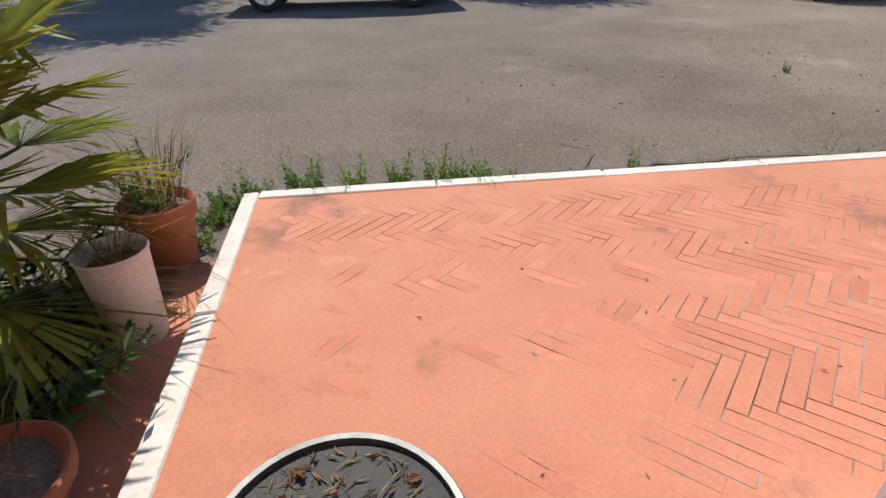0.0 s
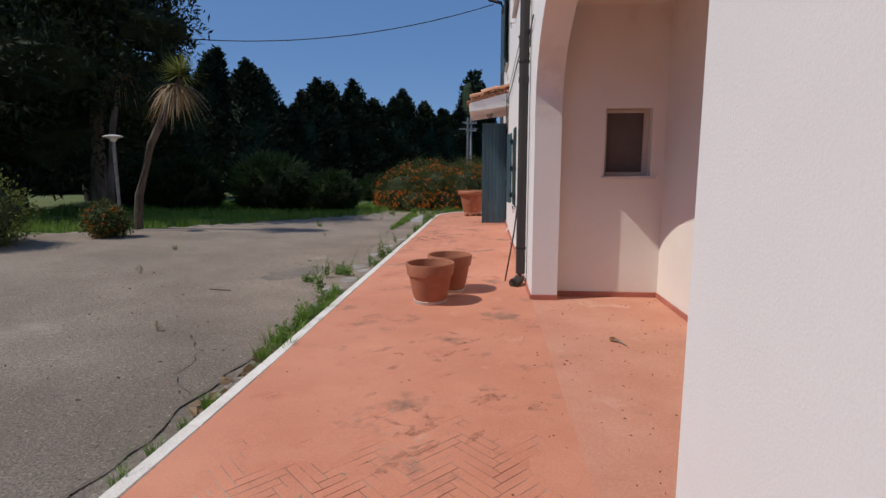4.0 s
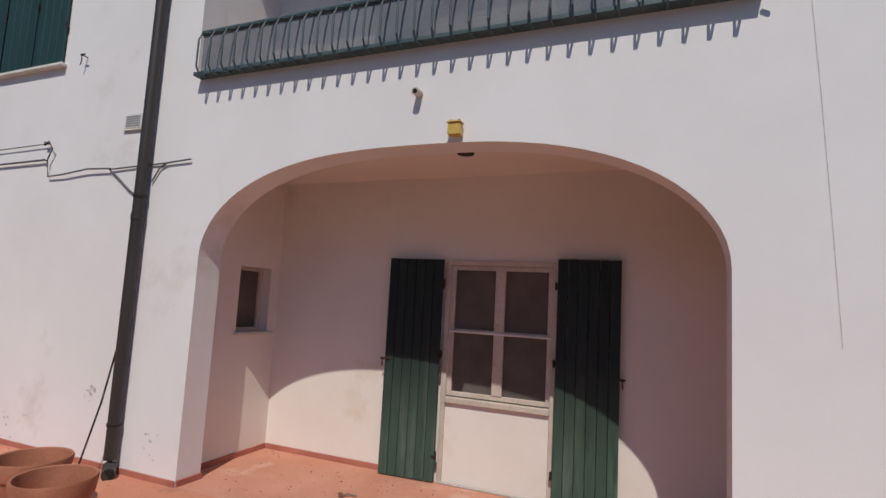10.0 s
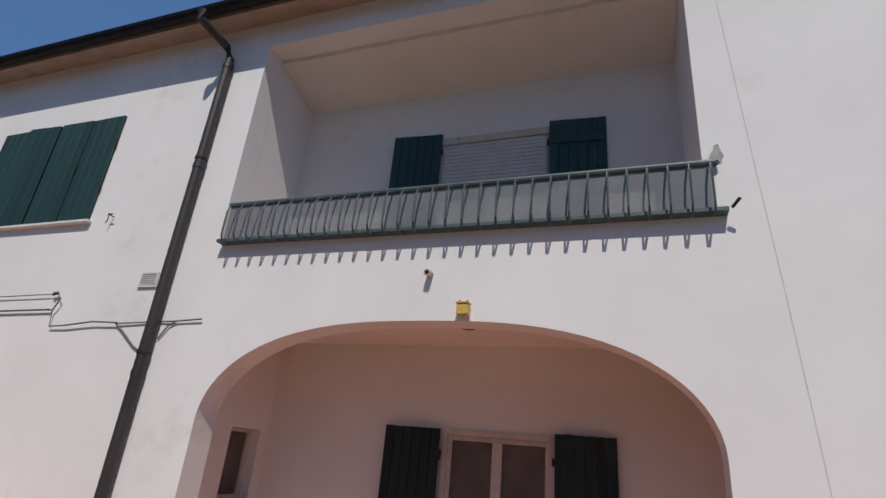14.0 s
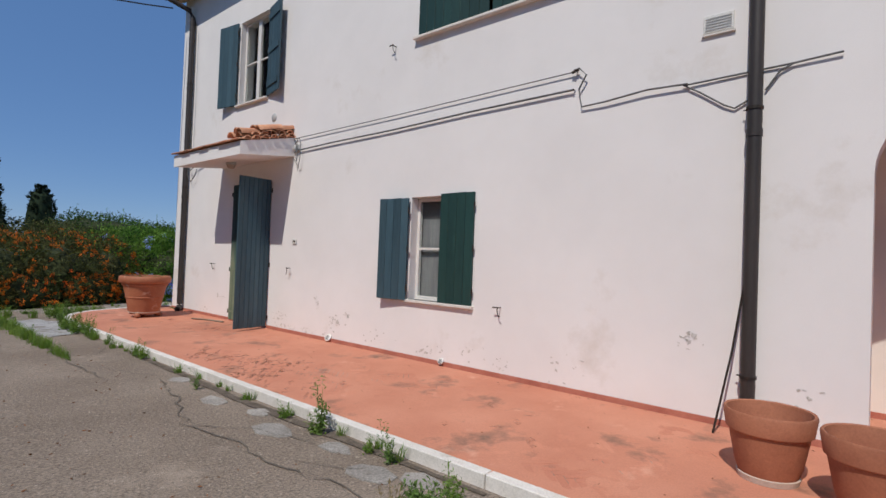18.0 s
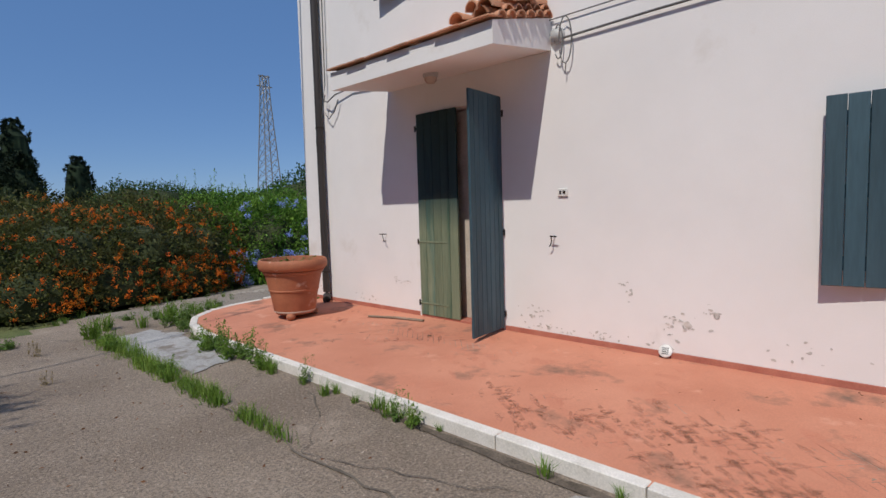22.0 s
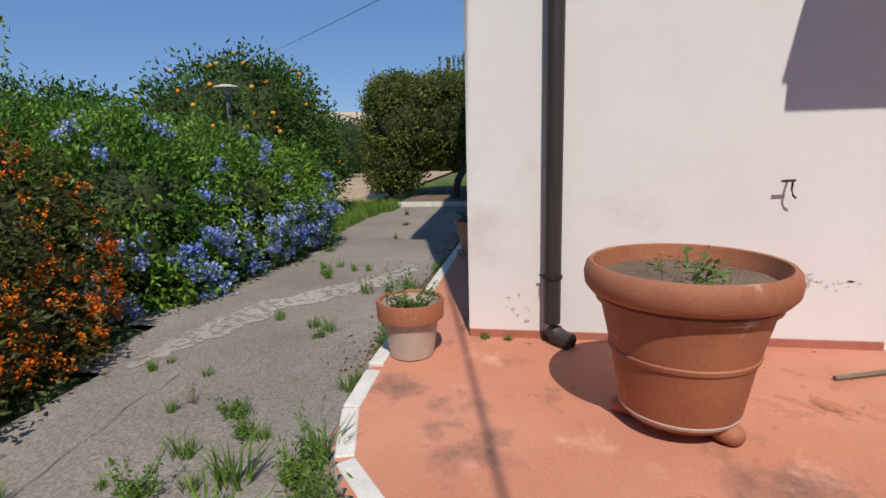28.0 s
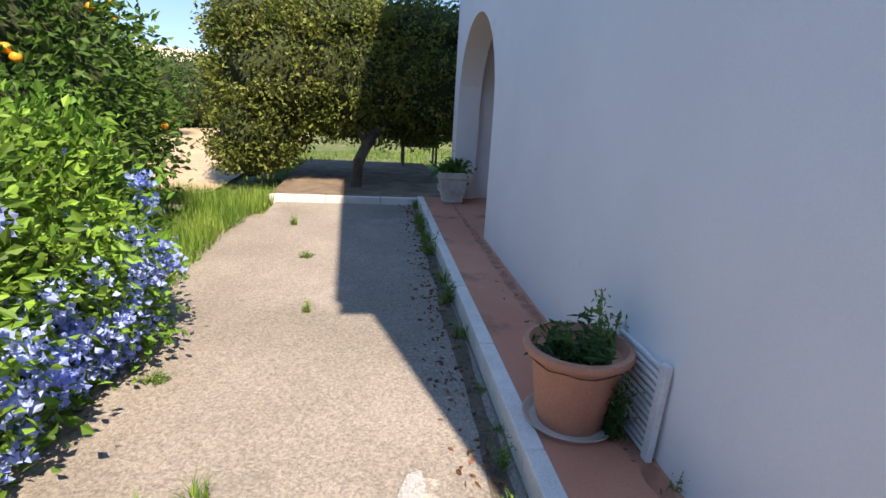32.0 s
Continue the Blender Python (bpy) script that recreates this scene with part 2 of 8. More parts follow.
M["pale_concrete"] = mat("pale_concrete", (0.34, 0.335, 0.33), (0.46, 0.45, 0.44), 4, 0.95, 0.5, 80, 0.006, spots=((0.2, 0.17, 0.14), 3, 0.54, 0.1), spots2=((0.25, 0.23, 0.2), 11, 0.55, 0.12), fine_mix=0.8)
M["crack"] = mat("crack_dirt", (0.11, 0.092, 0.072), (0.19, 0.16, 0.13), 8, 1.0, 0.4, 60, 0.01)
M["soil"] = mat("dry_soil", (0.15, 0.105, 0.07), (0.27, 0.20, 0.14), 3, 0.97, 0.8, 50, 0.02, fine_mix=0.6)
M["field"] = mat("dry_field_earth", (0.42, 0.30, 0.19), (0.55, 0.42, 0.28), 0.6, 0.97, 0.6, 20, 0.03, fine_mix=0.4)
M["lawn"] = mat("rough_lawn", (0.07, 0.12, 0.03), (0.17, 0.19, 0.07), 1.2, 0.95, 0.8, 30, 0.03, spots=((0.24, 0.19, 0.11), 0.8, 0.58, 0.1), fine_mix=0.7)
M["hill"] = mat("dry_hillside", (0.55, 0.43, 0.29), (0.66, 0.54, 0.39), 0.02, 0.97, 0.2, 0.5, 0.1)
M["shutter"] = mat("green_painted_boards", (0.008, 0.038, 0.034), (0.014, 0.054, 0.047), 2.5, 0.6, 0.3, 40, 0.003, stretch=(1, 1, 0.12), rand=0.12, spots=((0.06, 0.13, 0.10), 5, 0.62, 0.12))
# open leaves: the sky's blue reflection on green boards is put into this colour
M["shutter_blue"] = mat("weathered_sky_sheen_boards", (0.028, 0.066, 0.088), (0.05, 0.102, 0.13), 2.5, 0.65, 0.3, 40, 0.003, stretch=(1, 1, 0.12), rand=0.14, spots=((0.12, 0.18, 0.18), 4, 0.62, 0.12))
M["shutter_worn"] = mat("worn_green_boards", (0.15, 0.185, 0.115), (0.23, 0.26, 0.165), 3, 0.8, 0.4, 40, 0.003, stretch=(1, 1, 0.1), rand=0.06, spots=((0.05, 0.11, 0.07), 4, 0.53, 0.15), spots2=((0.055, 0.15, 0.13), 2.2, 0.60, 0.10), along=("Z", 1.05, 1.5, (0.10, 0.21, 0.32)))
# faded boards; towards the top the arch's shade is put into the colour
M["shutter_arch"] = mat("faded_shade_tinted_boards", (0.034, 0.074, 0.054), (0.062, 0.11, 0.08), 2.5, 0.75, 0.4, 40, 0.003, stretch=(1, 1, 0.1), rand=0.10, spots=((0.12, 0.165, 0.12), 5, 0.55, 0.16), spots2=((0.02, 0.045, 0.035), 7, 0.58, 0.14), along=("Z", 0.4, 1.3, (0.14, 0.18, 0.23)))
M["frame_wood"] = mat("old_cream_frame", (0.52, 0.44, 0.36), (0.64, 0.56, 0.48), 4, 0.7, 0.2, 50, 0.002, spots=((0.35, 0.22, 0.13), 6, 0.64, 0.1))
M["frame_white"] = mat("white_painted_frame", (0.72, 0.69, 0.65), (0.8, 0.77, 0.73), 4, 0.5, 0.1, 50, 0.002)
M["roller"] = mat("cream_roller_slats", (0.56, 0.52, 0.46), (0.64, 0.60, 0.54), 3, 0.6, 0.1, 40, 0.002)
M["iron"] = mat("rusty_black_iron", (0.025, 0.022, 0.02), (0.06, 0.04, 0.03), 20, 0.7, 0.3, 120, 0.002, metal=0.4)
M["rail"] = mat("teal_grey_railing_paint", (0.05, 0.085, 0.09), (0.085, 0.12, 0.12), 6, 0.5, 0.15, 80, 0.002, spots=((0.2, 0.11, 0.06), 5, 0.68, 0.08))
M["gutter"] = mat("black_gutter_metal", (0.02, 0.022, 0.025), (0.04, 0.042, 0.045), 4, 0.5, 0.1, 60, 0.002, metal=0.3)
M["downpipe"] = mat("brown_painted_pipe", (0.032, 0.027, 0.025), (0.055, 0.045, 0.04), 3, 0.5, 0.15, 60, 0.002, stretch=(1, 1, 0.2), spots=((0.15, 0.13, 0.12), 5, 0.66, 0.08))
M["zinc"] = mat("weathered_zinc", (0.18, 0.18, 0.18), (0.30, 0.30, 0.29), 5, 0.55, 0.2, 80, 0.002, metal=0.6)
M["soffit"] = mat("eaves_boarding", (0.38, 0.28, 0.20), (0.47, 0.36, 0.27), 3, 0.9, 0.2, 40, 0.004)
M["roof_tile"] = mat("clay_roof_tile", (0.46, 0.20, 0.11), (0.62, 0.33, 0.20), 6, 0.9, 0.4, 60, 0.004, rand=0.2, spots=((0.25, 0.19, 0.13), 7, 0.6, 0.1))
M["pot"] = mat("terracotta_pot", (0.33, 0.12, 0.065), (0.42, 0.165, 0.09), 4, 0.8, 0.25, 70, 0.003, rand=0.05, spots=((0.52, 0.33, 0.24), 5, 0.68, 0.1))
M["pot_big"] = mat("weathered_terracotta_urn", (0.35, 0.118, 0.058), (0.46, 0.175, 0.088), 3, 0.7, 0.25, 70, 0.003, spots=((0.62, 0.42, 0.32), 4.2, 0.60, 0.10), spots2=((0.30, 0.12, 0.07), 5, 0.60, 0.12))
M["pot_pale"] = mat("limescaled_terracotta", (0.50, 0.40, 0.33), (0.62, 0.50, 0.42), 5, 0.9, 0.3, 70, 0.003, spots=((0.42, 0.24, 0.16), 6, 0.6, 0.1))
M["pot_plastic"] = mat("orange_plastic_pot", (0.50, 0.225, 0.14), (0.56, 0.27, 0.175), 3, 0.6, 0.05, 60, 0.001)
M["pot_white"] = mat("white_plastic_pot", (0.72, 0.68, 0.62), (0.80, 0.76, 0.70), 3, 0.5, 0.05, 60, 0.001, spots=((0.4, 0.33, 0.26), 8, 0.70, 0.06))
M["stone_urn"] = mat("cast_stone_planter", (0.50, 0.47, 0.43), (0.64, 0.61, 0.57), 8, 0.9, 0.4, 60, 0.004)
M["wood_pole"] = mat("weathered_timber", (0.19, 0.145, 0.10), (0.30, 0.24, 0.18), 4, 0.9, 0.4, 40, 0.004, stretch=(1, 1, 0.1))
M["bark"] = mat("rough_bark", (0.07, 0.05, 0.035), (0.15, 0.115, 0.085), 8, 0.95, 0.8, 30, 0.02, stretch=(1, 1, 0.3))
M["cable"] = mat("grey_cable", (0.10, 0.10, 0.10), (0.16, 0.16, 0.16), 8, 0.7, 0.1, 60, 0.001)
M["plastic_grey"] = mat("grey_plastic", (0.42, 0.42, 0.41), (0.5, 0.5, 0.49), 6, 0.5, 0.1, 60, 0.001)
M["plastic_white"] = mat("white_plastic", (0.7, 0.68, 0.64), (0.76, 0.74, 0.7), 6, 0.45, 0.05, 60, 0.001)
M["dark_hole"] = mat("dark_cavity", (0.012, 0.011, 0.01), (0.02, 0.018, 0.016), 5, 0.9, 0.1, 40, 0.002)
M["yellow"] = mat("yellow_enamel", (0.62, 0.40, 0.08), (0.70, 0.48, 0.13), 8, 0.5, 0.1, 60, 0.001)
M["mesh_dark"] = mat("dark_wire_mesh", (0.03, 0.032, 0.034), (0.06, 0.06, 0.06), 8, 0.6, 0.2, 80, 0.001)
M["rust_wire"] = mat("galvanised_wire", (0.36, 0.33, 0.30), (0.52, 0.48, 0.44), 8, 0.5, 0.1, 60, 0.001, metal=0.5)
M["car_paint"] = mat("dark_car_paint", (0.03, 0.032, 0.036), (0.04, 0.042, 0.046), 1, 0.25, 0, 40, 0.001)
M["tyre"] = mat("tyre_rubber", (0.015, 0.015, 0.015), (0.03, 0.03, 0.03), 10, 0.9, 0.3, 60, 0.003)
M["alloy"] = mat("alloy_wheel", (0.45, 0.45, 0.46), (0.55, 0.55, 0.56), 4, 0.35, 0, 40, 0.001, metal=0.8)
M["tile_floor"] = mat("cotto_floor_tile", (0.36, 0.15, 0.085), (0.45, 0.2, 0.12), 4, 0.6, 0.15, 60, 0.002, rand=0.1)
M["room_wall"] = mat("room_plaster", (0.46, 0.48, 0.48), (0.54, 0.56, 0.56), 2, 0.9, 0.1, 60, 0.002)
M["curtain"] = mat("grey_pane_backing", (0.13, 0.13, 0.135), (0.19, 0.19, 0.195), 2.5, 0.9, 0.2, 60, 0.003, stretch=(1, 6, 0.5))
M["stone_grey"] = mat("grey_rubble", (0.40, 0.37, 0.33), (0.52, 0.48, 0.44), 20, 0.95, 0.4, 90, 0.003)

LEAFMATS = {}
def leaf(key, c1, c2, vary=0.3, scale=1.5, rough=0.55, trans=0.35):
    LEAFMATS[key] = mat(key, c1, c2, scale, rough, 0, 40, 0.001, island=vary, fine_mix=0.1, trans=trans, spec=0.3)
leaf("conifer_needles", (0.010, 0.020, 0.010), (0.020, 0.034, 0.014), 0.35, 0.8, 0.9, 0.05)
leaf("pine_needles", (0.014, 0.026, 0.011), (0.034, 0.05, 0.018), 0.35, 0.8, 0.9, 0.05)
leaf("shrub_leaves", (0.055, 0.125, 0.022), (0.11, 0.21, 0.045))
leaf("lantana_leaves", (0.05, 0.075, 0.018), (0.13, 0.125, 0.035), 0.6)
leaf("plumbago_leaves", (0.06, 0.17, 0.02), (0.22, 0.37, 0.055), 0.6)
leaf("citrus_leaves", (0.05, 0.12, 0.02), (0.12, 0.21, 0.04), 0.35)
leaf("hedge_leaves", (0.10, 0.14, 0.025), (0.24, 0.26, 0.065), 0.45)
leaf("laurel_leaves", (0.03, 0.075, 0.018), (0.07, 0.14, 0.03), 0.35)
leaf("palm_leaves", (0.13, 0.19, 0.03), (0.33, 0.33, 0.06), 0.35)
leaf("dead_fronds", (0.26, 0.17, 0.09), (0.38, 0.27, 0.15), 0.3)
leaf("cycad_leaves", (0.016, 0.034, 0.012), (0.04, 0.07, 0.022), 0.4)
leaf("yucca_leaves", (0.10, 0.14, 0.03), (0.24, 0.26, 0.08), 0.3)
leaf("grass_blades", (0.11, 0.22, 0.03), (0.25, 0.36, 0.065), 0.35)
leaf("dry_grass", (0.26, 0.20, 0.10), (0.38, 0.31, 0.17), 0.3)
leaf("weed_leaves", (0.10, 0.19, 0.04), (0.22, 0.32, 0.085), 0.4)
leaf("blue_petals", (0.25, 0.36, 0.84), (0.52, 0.62, 0.97), 0.3, trans=0.3)
leaf("orange_petals", (0.72, 0.12, 0.01), (0.86, 0.26, 0.02), 0.25, trans=0.2)
leaf("dead_leaves", (0.16, 0.075, 0.04), (0.28, 0.13, 0.06), 0.4)
M["orange_fruit"] = mat("orange_peel", (0.80, 0.30, 0.02), (0.88, 0.40, 0.03), 8, 0.5, 0.1, 150, 0.001)

glass = bpy.data.materials.new("window_glass")
glass.use_nodes = True
gb = glass.node_tree.nodes["Principled BSDF"]
gb.inputs["Base Color"].default_value = (0.85, 0.9, 0.9, 1)
gb.inputs["Roughness"].default_value = 0.04
gb.inputs["Transmission Weight"].default_value = 1.0
gb.inputs["IOR"].default_value = 1.05
M["glass"] = glass
M["screen"] = mat("dusty_insect_screen", (0.10, 0.08, 0.07), (0.14, 0.115, 0.10), 3, 0.8, 0.1, 90, 0.001)

# ---- building tools ----
rng = np.random.default_rng(7)


def link_mesh(name, bm, material, smooth=False):
    me = bpy.data.meshes.new(name)
    bmesh.ops.recalc_face_normals(bm, faces=bm.faces)
    bm.to_mesh(me)
    bm.free()
    for mm in (material if isinstance(material, (list, tuple)) else [material]):
        me.materials.append(mm)
    if smooth:
        me.shade_smooth()
        me.set_sharp_from_angle(angle=radians(38))
    return me


def part(name, bm, material, parent=None, label="", smooth=False, at=None, kind=""):
    ob = new(name, link_mesh(name, bm, material, smooth))
    if parent is not None:
        ob.parent = parent
    if at is not None:
        ob.matrix_basis = at
    return tagged(ob, label, "", "", kind)


def thing(name, at, label, category, group="", kind=""):
    ob = new(name)
    ob.empty_display_size = 0.2
    ob.matrix_basis = at if isinstance(at, Matrix) else Matrix.Translation(at)
    return tagged(ob, label, category, group, kind)


def setting(name, bm, material, label, category, smooth=False):
    return tagged(part(name, bm, material, None, "", smooth), label, category, "", "structure")


def box(bm, x0, x1, y0, y1, z0, z1, bevel=0.0, m=None):
    vs = [bm.verts.new((x, y, z)) for x in (x0, x1) for y in (y0, y1) for z in (z0, z1)]
    fs = [bm.faces.new([vs[i] for i in q]) for q in ((0, 1, 3, 2), (4, 6, 7, 5), (0, 4, 5, 1), (2, 3, 7, 6), (0, 2, 6, 4), (1, 5, 7, 3))]
    if bevel:
        es = list({e for f in fs for e in f.edges})
        out = bmesh.ops.bevel(bm, geom=es, offset=bevel, segments=1, affect="EDGES")
        vs = list({v for f in out["faces"] for v in f.verts} | {v for v in vs if v.is_valid})
    if m is not None:
        for v in vs:
            v.co = m @ v.co
    return vs


def boxed(*a, **k):
    bm = bmesh.new()
    box(bm, *a, **k)
    return bm


def lathe(bm, profile, n=28, at=(0, 0, 0), closed=False):
    """Turns (radius, height) points about z."""
    rings = []
    for r, z in profile:
        if r < 1e-5:
            rings.append([bm.verts.new((at[0], at[1], at[2] + z))])
        else:
            rings.append([bm.verts.new((at[0] + r * math.cos(a), at[1] + r * math.sin(a), at[2] + z)) for a in [2 * math.pi * i / n for i in range(n)]])
    for a, b in zip(rings, rings[1:]):
        for i in range(n):
            j = (i + 1) % n
            if len(a) == 1 and len(b) == 1:
                continue
            if len(a) == 1:
                bm.faces.new((a[0], b[i], b[j]))
            elif len(b) == 1:
                bm.faces.new((a[i], a[j], b[0]))
            else:
                bm.faces.new((a[i], a[j], b[j], b[i]))
    return bm


def tube(bm, pts, r, n=8, taper=None):
    """A round bar along a line of points."""
    pts = [Vector(p) for p in pts]
    rings = []
    for i, p in enumerate(pts):
        d = (pts[min(i + 1, len(pts) - 1)] - pts[max(i - 1, 0)]).normalized()
        u = d.cross(Vector((0, 0, 1)) if abs(d.z) < 0.95 else Vector((0, 1, 0))).normalized()
        v = d.cross(u)
        rr = r if taper is None else r + (taper - r) * i / (len(pts) - 1)
        rings.append([bm.verts.new(p + rr * (math.cos(a) * u + math.sin(a) * v)) for a in [2 * math.pi * k / n for k in range(n)]])
    for a, b in zip(rings, rings[1:]):
        for k in range(n):
            bm.faces.new((a[k], a[(k + 1) % n], b[(k + 1) % n], b[k]))
    bm.faces.new(rings[0][::-1])
    bm.faces.new(rings[-1])
    return bm


def tubed(pts, r, n=8, taper=None):
    return tube(bmesh.new(), pts, r, n, taper)


def arc(p, q, sag, n=14):
    """A hanging line from p to q."""
    p, q = Vector(p), Vector(q)
    return [p.lerp(q, i / n) - Vector((0, 0, 4 * sag * (i / n) * (1 - i / n))) for i in range(n + 1)]


def mesh_of(name, verts, faces_n, material, size):
    """A mesh from arrays: every face has `size` corners."""
    me = bpy.data.meshes.new(name)
    me.vertices.add(len(verts))
    me.vertices.foreach_set("co", np.asarray(verts, np.float32).ravel())
    nf = len(faces_n)
    me.loops.add(nf * size)
    me.loops.foreach_set("vertex_index", np.asarray(faces_n, np.int32).ravel())
    me.polygons.add(nf)
    me.polygons.foreach_set("loop_start", np.arange(0, nf * size, size, dtype=np.int32))
    me.polygons.foreach_set("loop_total", np.full(nf, size, np.int32))
    me.materials.append(material)
    me.update(calc_edges=True)
    me.shade_flat()
    return me


def leaf_mesh(name, c, d, length, width, material, lift=None):
    """Folded leaves: centres c, directions d, one kite of two triangles-pairs each, bent along the middle."""
    c, d = np.asarray(c, float), np.asarray(d, float)
    n = len(c)
    d = d / np.maximum(np.linalg.norm(d, axis=1, keepdims=True), 1e-6)
    rnd = rng.normal(size=(n, 3))
    s = np.cross(d, rnd)
    s /= np.maximum(np.linalg.norm(s, axis=1, keepdims=True), 1e-6)
    up = np.cross(d, s)
    L = (length * rng.uniform(0.65, 1.3, n))[:, None]
    W = (width * rng.uniform(0.7, 1.3, n))[:, None]
    v = np.stack([c - d * L / 2, c + s * W / 2 + up * W * 0.22, c + d * L / 2, c - s * W / 2 + up * W * 0.22], 1).reshape(-1, 3)
    i = np.arange(n)[:, None] * 4
    f = np.concatenate([i + np.array([[0, 1, 2]]), i + np.array([[0, 2, 3]])], 1).reshape(-1, 3)
    return mesh_of(name, v, f, material, 3)


def crown_points(blobs, clumps, per, spread, inner=0.8, flat=1.0, floor=None):
    """Leaf places in clumps about the skins of several ellipsoids (centre, radii)."""
    vol = np.array([b[1][0] * b[1][1] + b[1][1] * b[1][2] + b[1][0] * b[1][2] for b in blobs], float)
    which = rng.choice(len(blobs), clumps, p=vol / vol.sum())
    dirs = rng.normal(size=(clumps, 3))
    dirs /= np.linalg.norm(dirs, axis=1, keepdims=True)
    cen = np.array([b[0] for b in blobs], float)[which]
    rad = np.array([b[1] for b in blobs], float)[which]
    at = cen + dirs * rad * rng.uniform(inner, 1.06, clumps)[:, None]
    keep = np.ones(clumps, bool)
    for b in blobs:
        q = ((at - np.array(b[0])) / np.array(b[1]))
        keep &= np.linalg.norm(q, axis=1) > inner * 0.9
    at, dirs = at[keep], dirs[keep]
    p = np.repeat(at, per, 0) + rng.normal(size=(len(at) * per, 3)) * spread * np.array([1, 1, flat])
    d = np.repeat(dirs, per, 0) + rng.normal(size=(len(at) * per, 3)) * 0.7
    if floor is not None:
        ok = p[:, 2] > floor
        p, d = p[ok], d[ok]
    return p, d


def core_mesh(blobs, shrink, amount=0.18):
    """A solid core for a crown; most take the painted-shade colour."""
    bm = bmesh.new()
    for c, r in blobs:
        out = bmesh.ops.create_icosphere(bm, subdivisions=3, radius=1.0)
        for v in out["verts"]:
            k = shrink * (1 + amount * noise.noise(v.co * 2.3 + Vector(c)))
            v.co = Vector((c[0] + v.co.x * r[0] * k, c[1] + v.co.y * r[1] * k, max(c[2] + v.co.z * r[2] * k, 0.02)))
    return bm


def leafy(name, parent, c, d, length, width, key, label="", kind="stuff"):
    ob = new(name, leaf_mesh(name, c, d, length, width, LEAFMATS[key]))
    ob.parent = parent
    return tagged(ob, label, "", "", kind)


def tuft_mesh(name, n, h, spread, lean, key, width=0.008):
    """A clump of bent blades rooted at the origin."""
    a = rng.uniform(0, 2 * math.pi, n)
    r = spread * np.sqrt(rng.uniform(0, 1, n))
    base = np.stack([r * np.cos(a), r * np.sin(a), np.zeros(n)], 1)
    b = a + rng.normal(size=n) * 0.8
    out = np.stack([np.cos(b), np.sin(b), np.zeros(n)], 1)
    hh = (h * rng.uniform(0.4, 1.15, n))[:, None]
    ln = (lean * rng.uniform(0.2, 1.2, n))[:, None] * hh
    side = np.stack([-np.sin(b), np.cos(b), np.zeros(n)], 1) * width
    upv = np.array([[0, 0, 1.0]])
    mid = base + upv * hh * 0.6 + out * ln * 0.35
    tip = base + upv * hh + out * ln
    v = np.stack([base - side, base + side, mid + side * 0.8, mid - side * 0.8, tip], 1).reshape(-1, 3)
    i = np.arange(n)[:, None] * 5
    f = np.concatenate([i + np.array([[0, 1, 2]]), i + np.array([[0, 2, 3]]), i + np.array([[3, 2, 4]])], 1).reshape(-1, 3)
    return mesh_of(name, v, f, LEAFMATS[key], 3)


def inside(poly, x, y):
    """Which points lie in a polygon."""
    x, y = np.asarray(x, float), np.asarray(y, float)
    r = np.zeros(x.shape, bool)
    for (x0, y0), (x1, y1) in zip(poly, poly[1:] + poly[:1]):
        if y0 == y1:
            continue
        c = ((y0 > y) != (y1 > y)) & (x < (x1 - x0) * (y - y0) / (y1 - y0) + x0)
        r ^= c
    return r


def holed_wall(bm, axis, c0, c1, u0, u1, z0, top, holes):
    """A wall between the planes c0 and c1 of one axis, along u, up to top(u), with openings (u0, u1, sill, head(u))."""
    cuts = {u0, u1}
    for a, b, _, head, steps in holes:
        cuts |= {round(a + (b - a) * (0.5 - 0.5 * math.cos(math.pi * i / steps)), 4) for i in range(steps + 1)}
    cuts = sorted(u for u in cuts if u0 <= u <= u1)
    for a, b in zip(cuts, cuts[1:]):
        mid = (a + b) / 2
        spans = [((z0, z0), (top(a), top(b)))]
        for h0, h1, sill, head, _ in sorted(holes, key=lambda h: h[2]):
            if h0 < mid < h1:
                lo, hi = spans.pop()
                if sill > z0 + 1e-4:
                    spans.append((lo, (sill, sill)))
                spans.append(((head(a), head(b)), hi))
        for (la, lb), (ha, hb) in spans:
            pts = [(c, u, z) for c in (c0, c1) for u, z in ((a, la), (b, lb), (b, hb), (a, ha))]
            vs = [bm.verts.new((c, u, z) if axis == "x" else (u, c, z)) for c, u, z in pts]
            for q in ((0, 1, 2, 3), (7, 6, 5, 4), (0, 4, 5, 1), (3, 2, 6, 7), (0, 3, 7, 4), (1, 5, 6, 2)):
                bm.faces.new([vs[i] for i in q])
    return bm

# ---- ground ----
def ground_z(x, y):
    """The yard climbs a little away from the house."""
    return -0.13 + 0.028 * np.clip(-np.asarray(x, float) - 3.5, 0, 12) + 0 * np.asarray(y, float)


def terrace_z(x):
    return min(0.0, 0.023 * x)


def sheet(name, xs, ys, zf, material, mask=None, lift=0.0):
    """A level grid of ground."""
    xs, ys = np.asarray(xs, float), np.asarray(ys, float)
    gx, gy = np.meshgrid(xs, ys, indexing="ij")
    v = np.stack([gx, gy, zf(gx, gy) + lift], -1).reshape(-1, 3)
    i, j = np.meshgrid(np.arange(len(xs) - 1), np.arange(len(ys) - 1), indexing="ij")
    q = (i * len(ys) + j).ravel()
    f = np.stack([q, q + len(ys), q + len(ys) + 1, q + 1], -1)
    if mask is not None:
        c = v[f].mean(1)
        f = f[mask(c[:, 0], c[:, 1])]
    me = mesh_of(name, v, f, material, 4)
    return new(name, me)


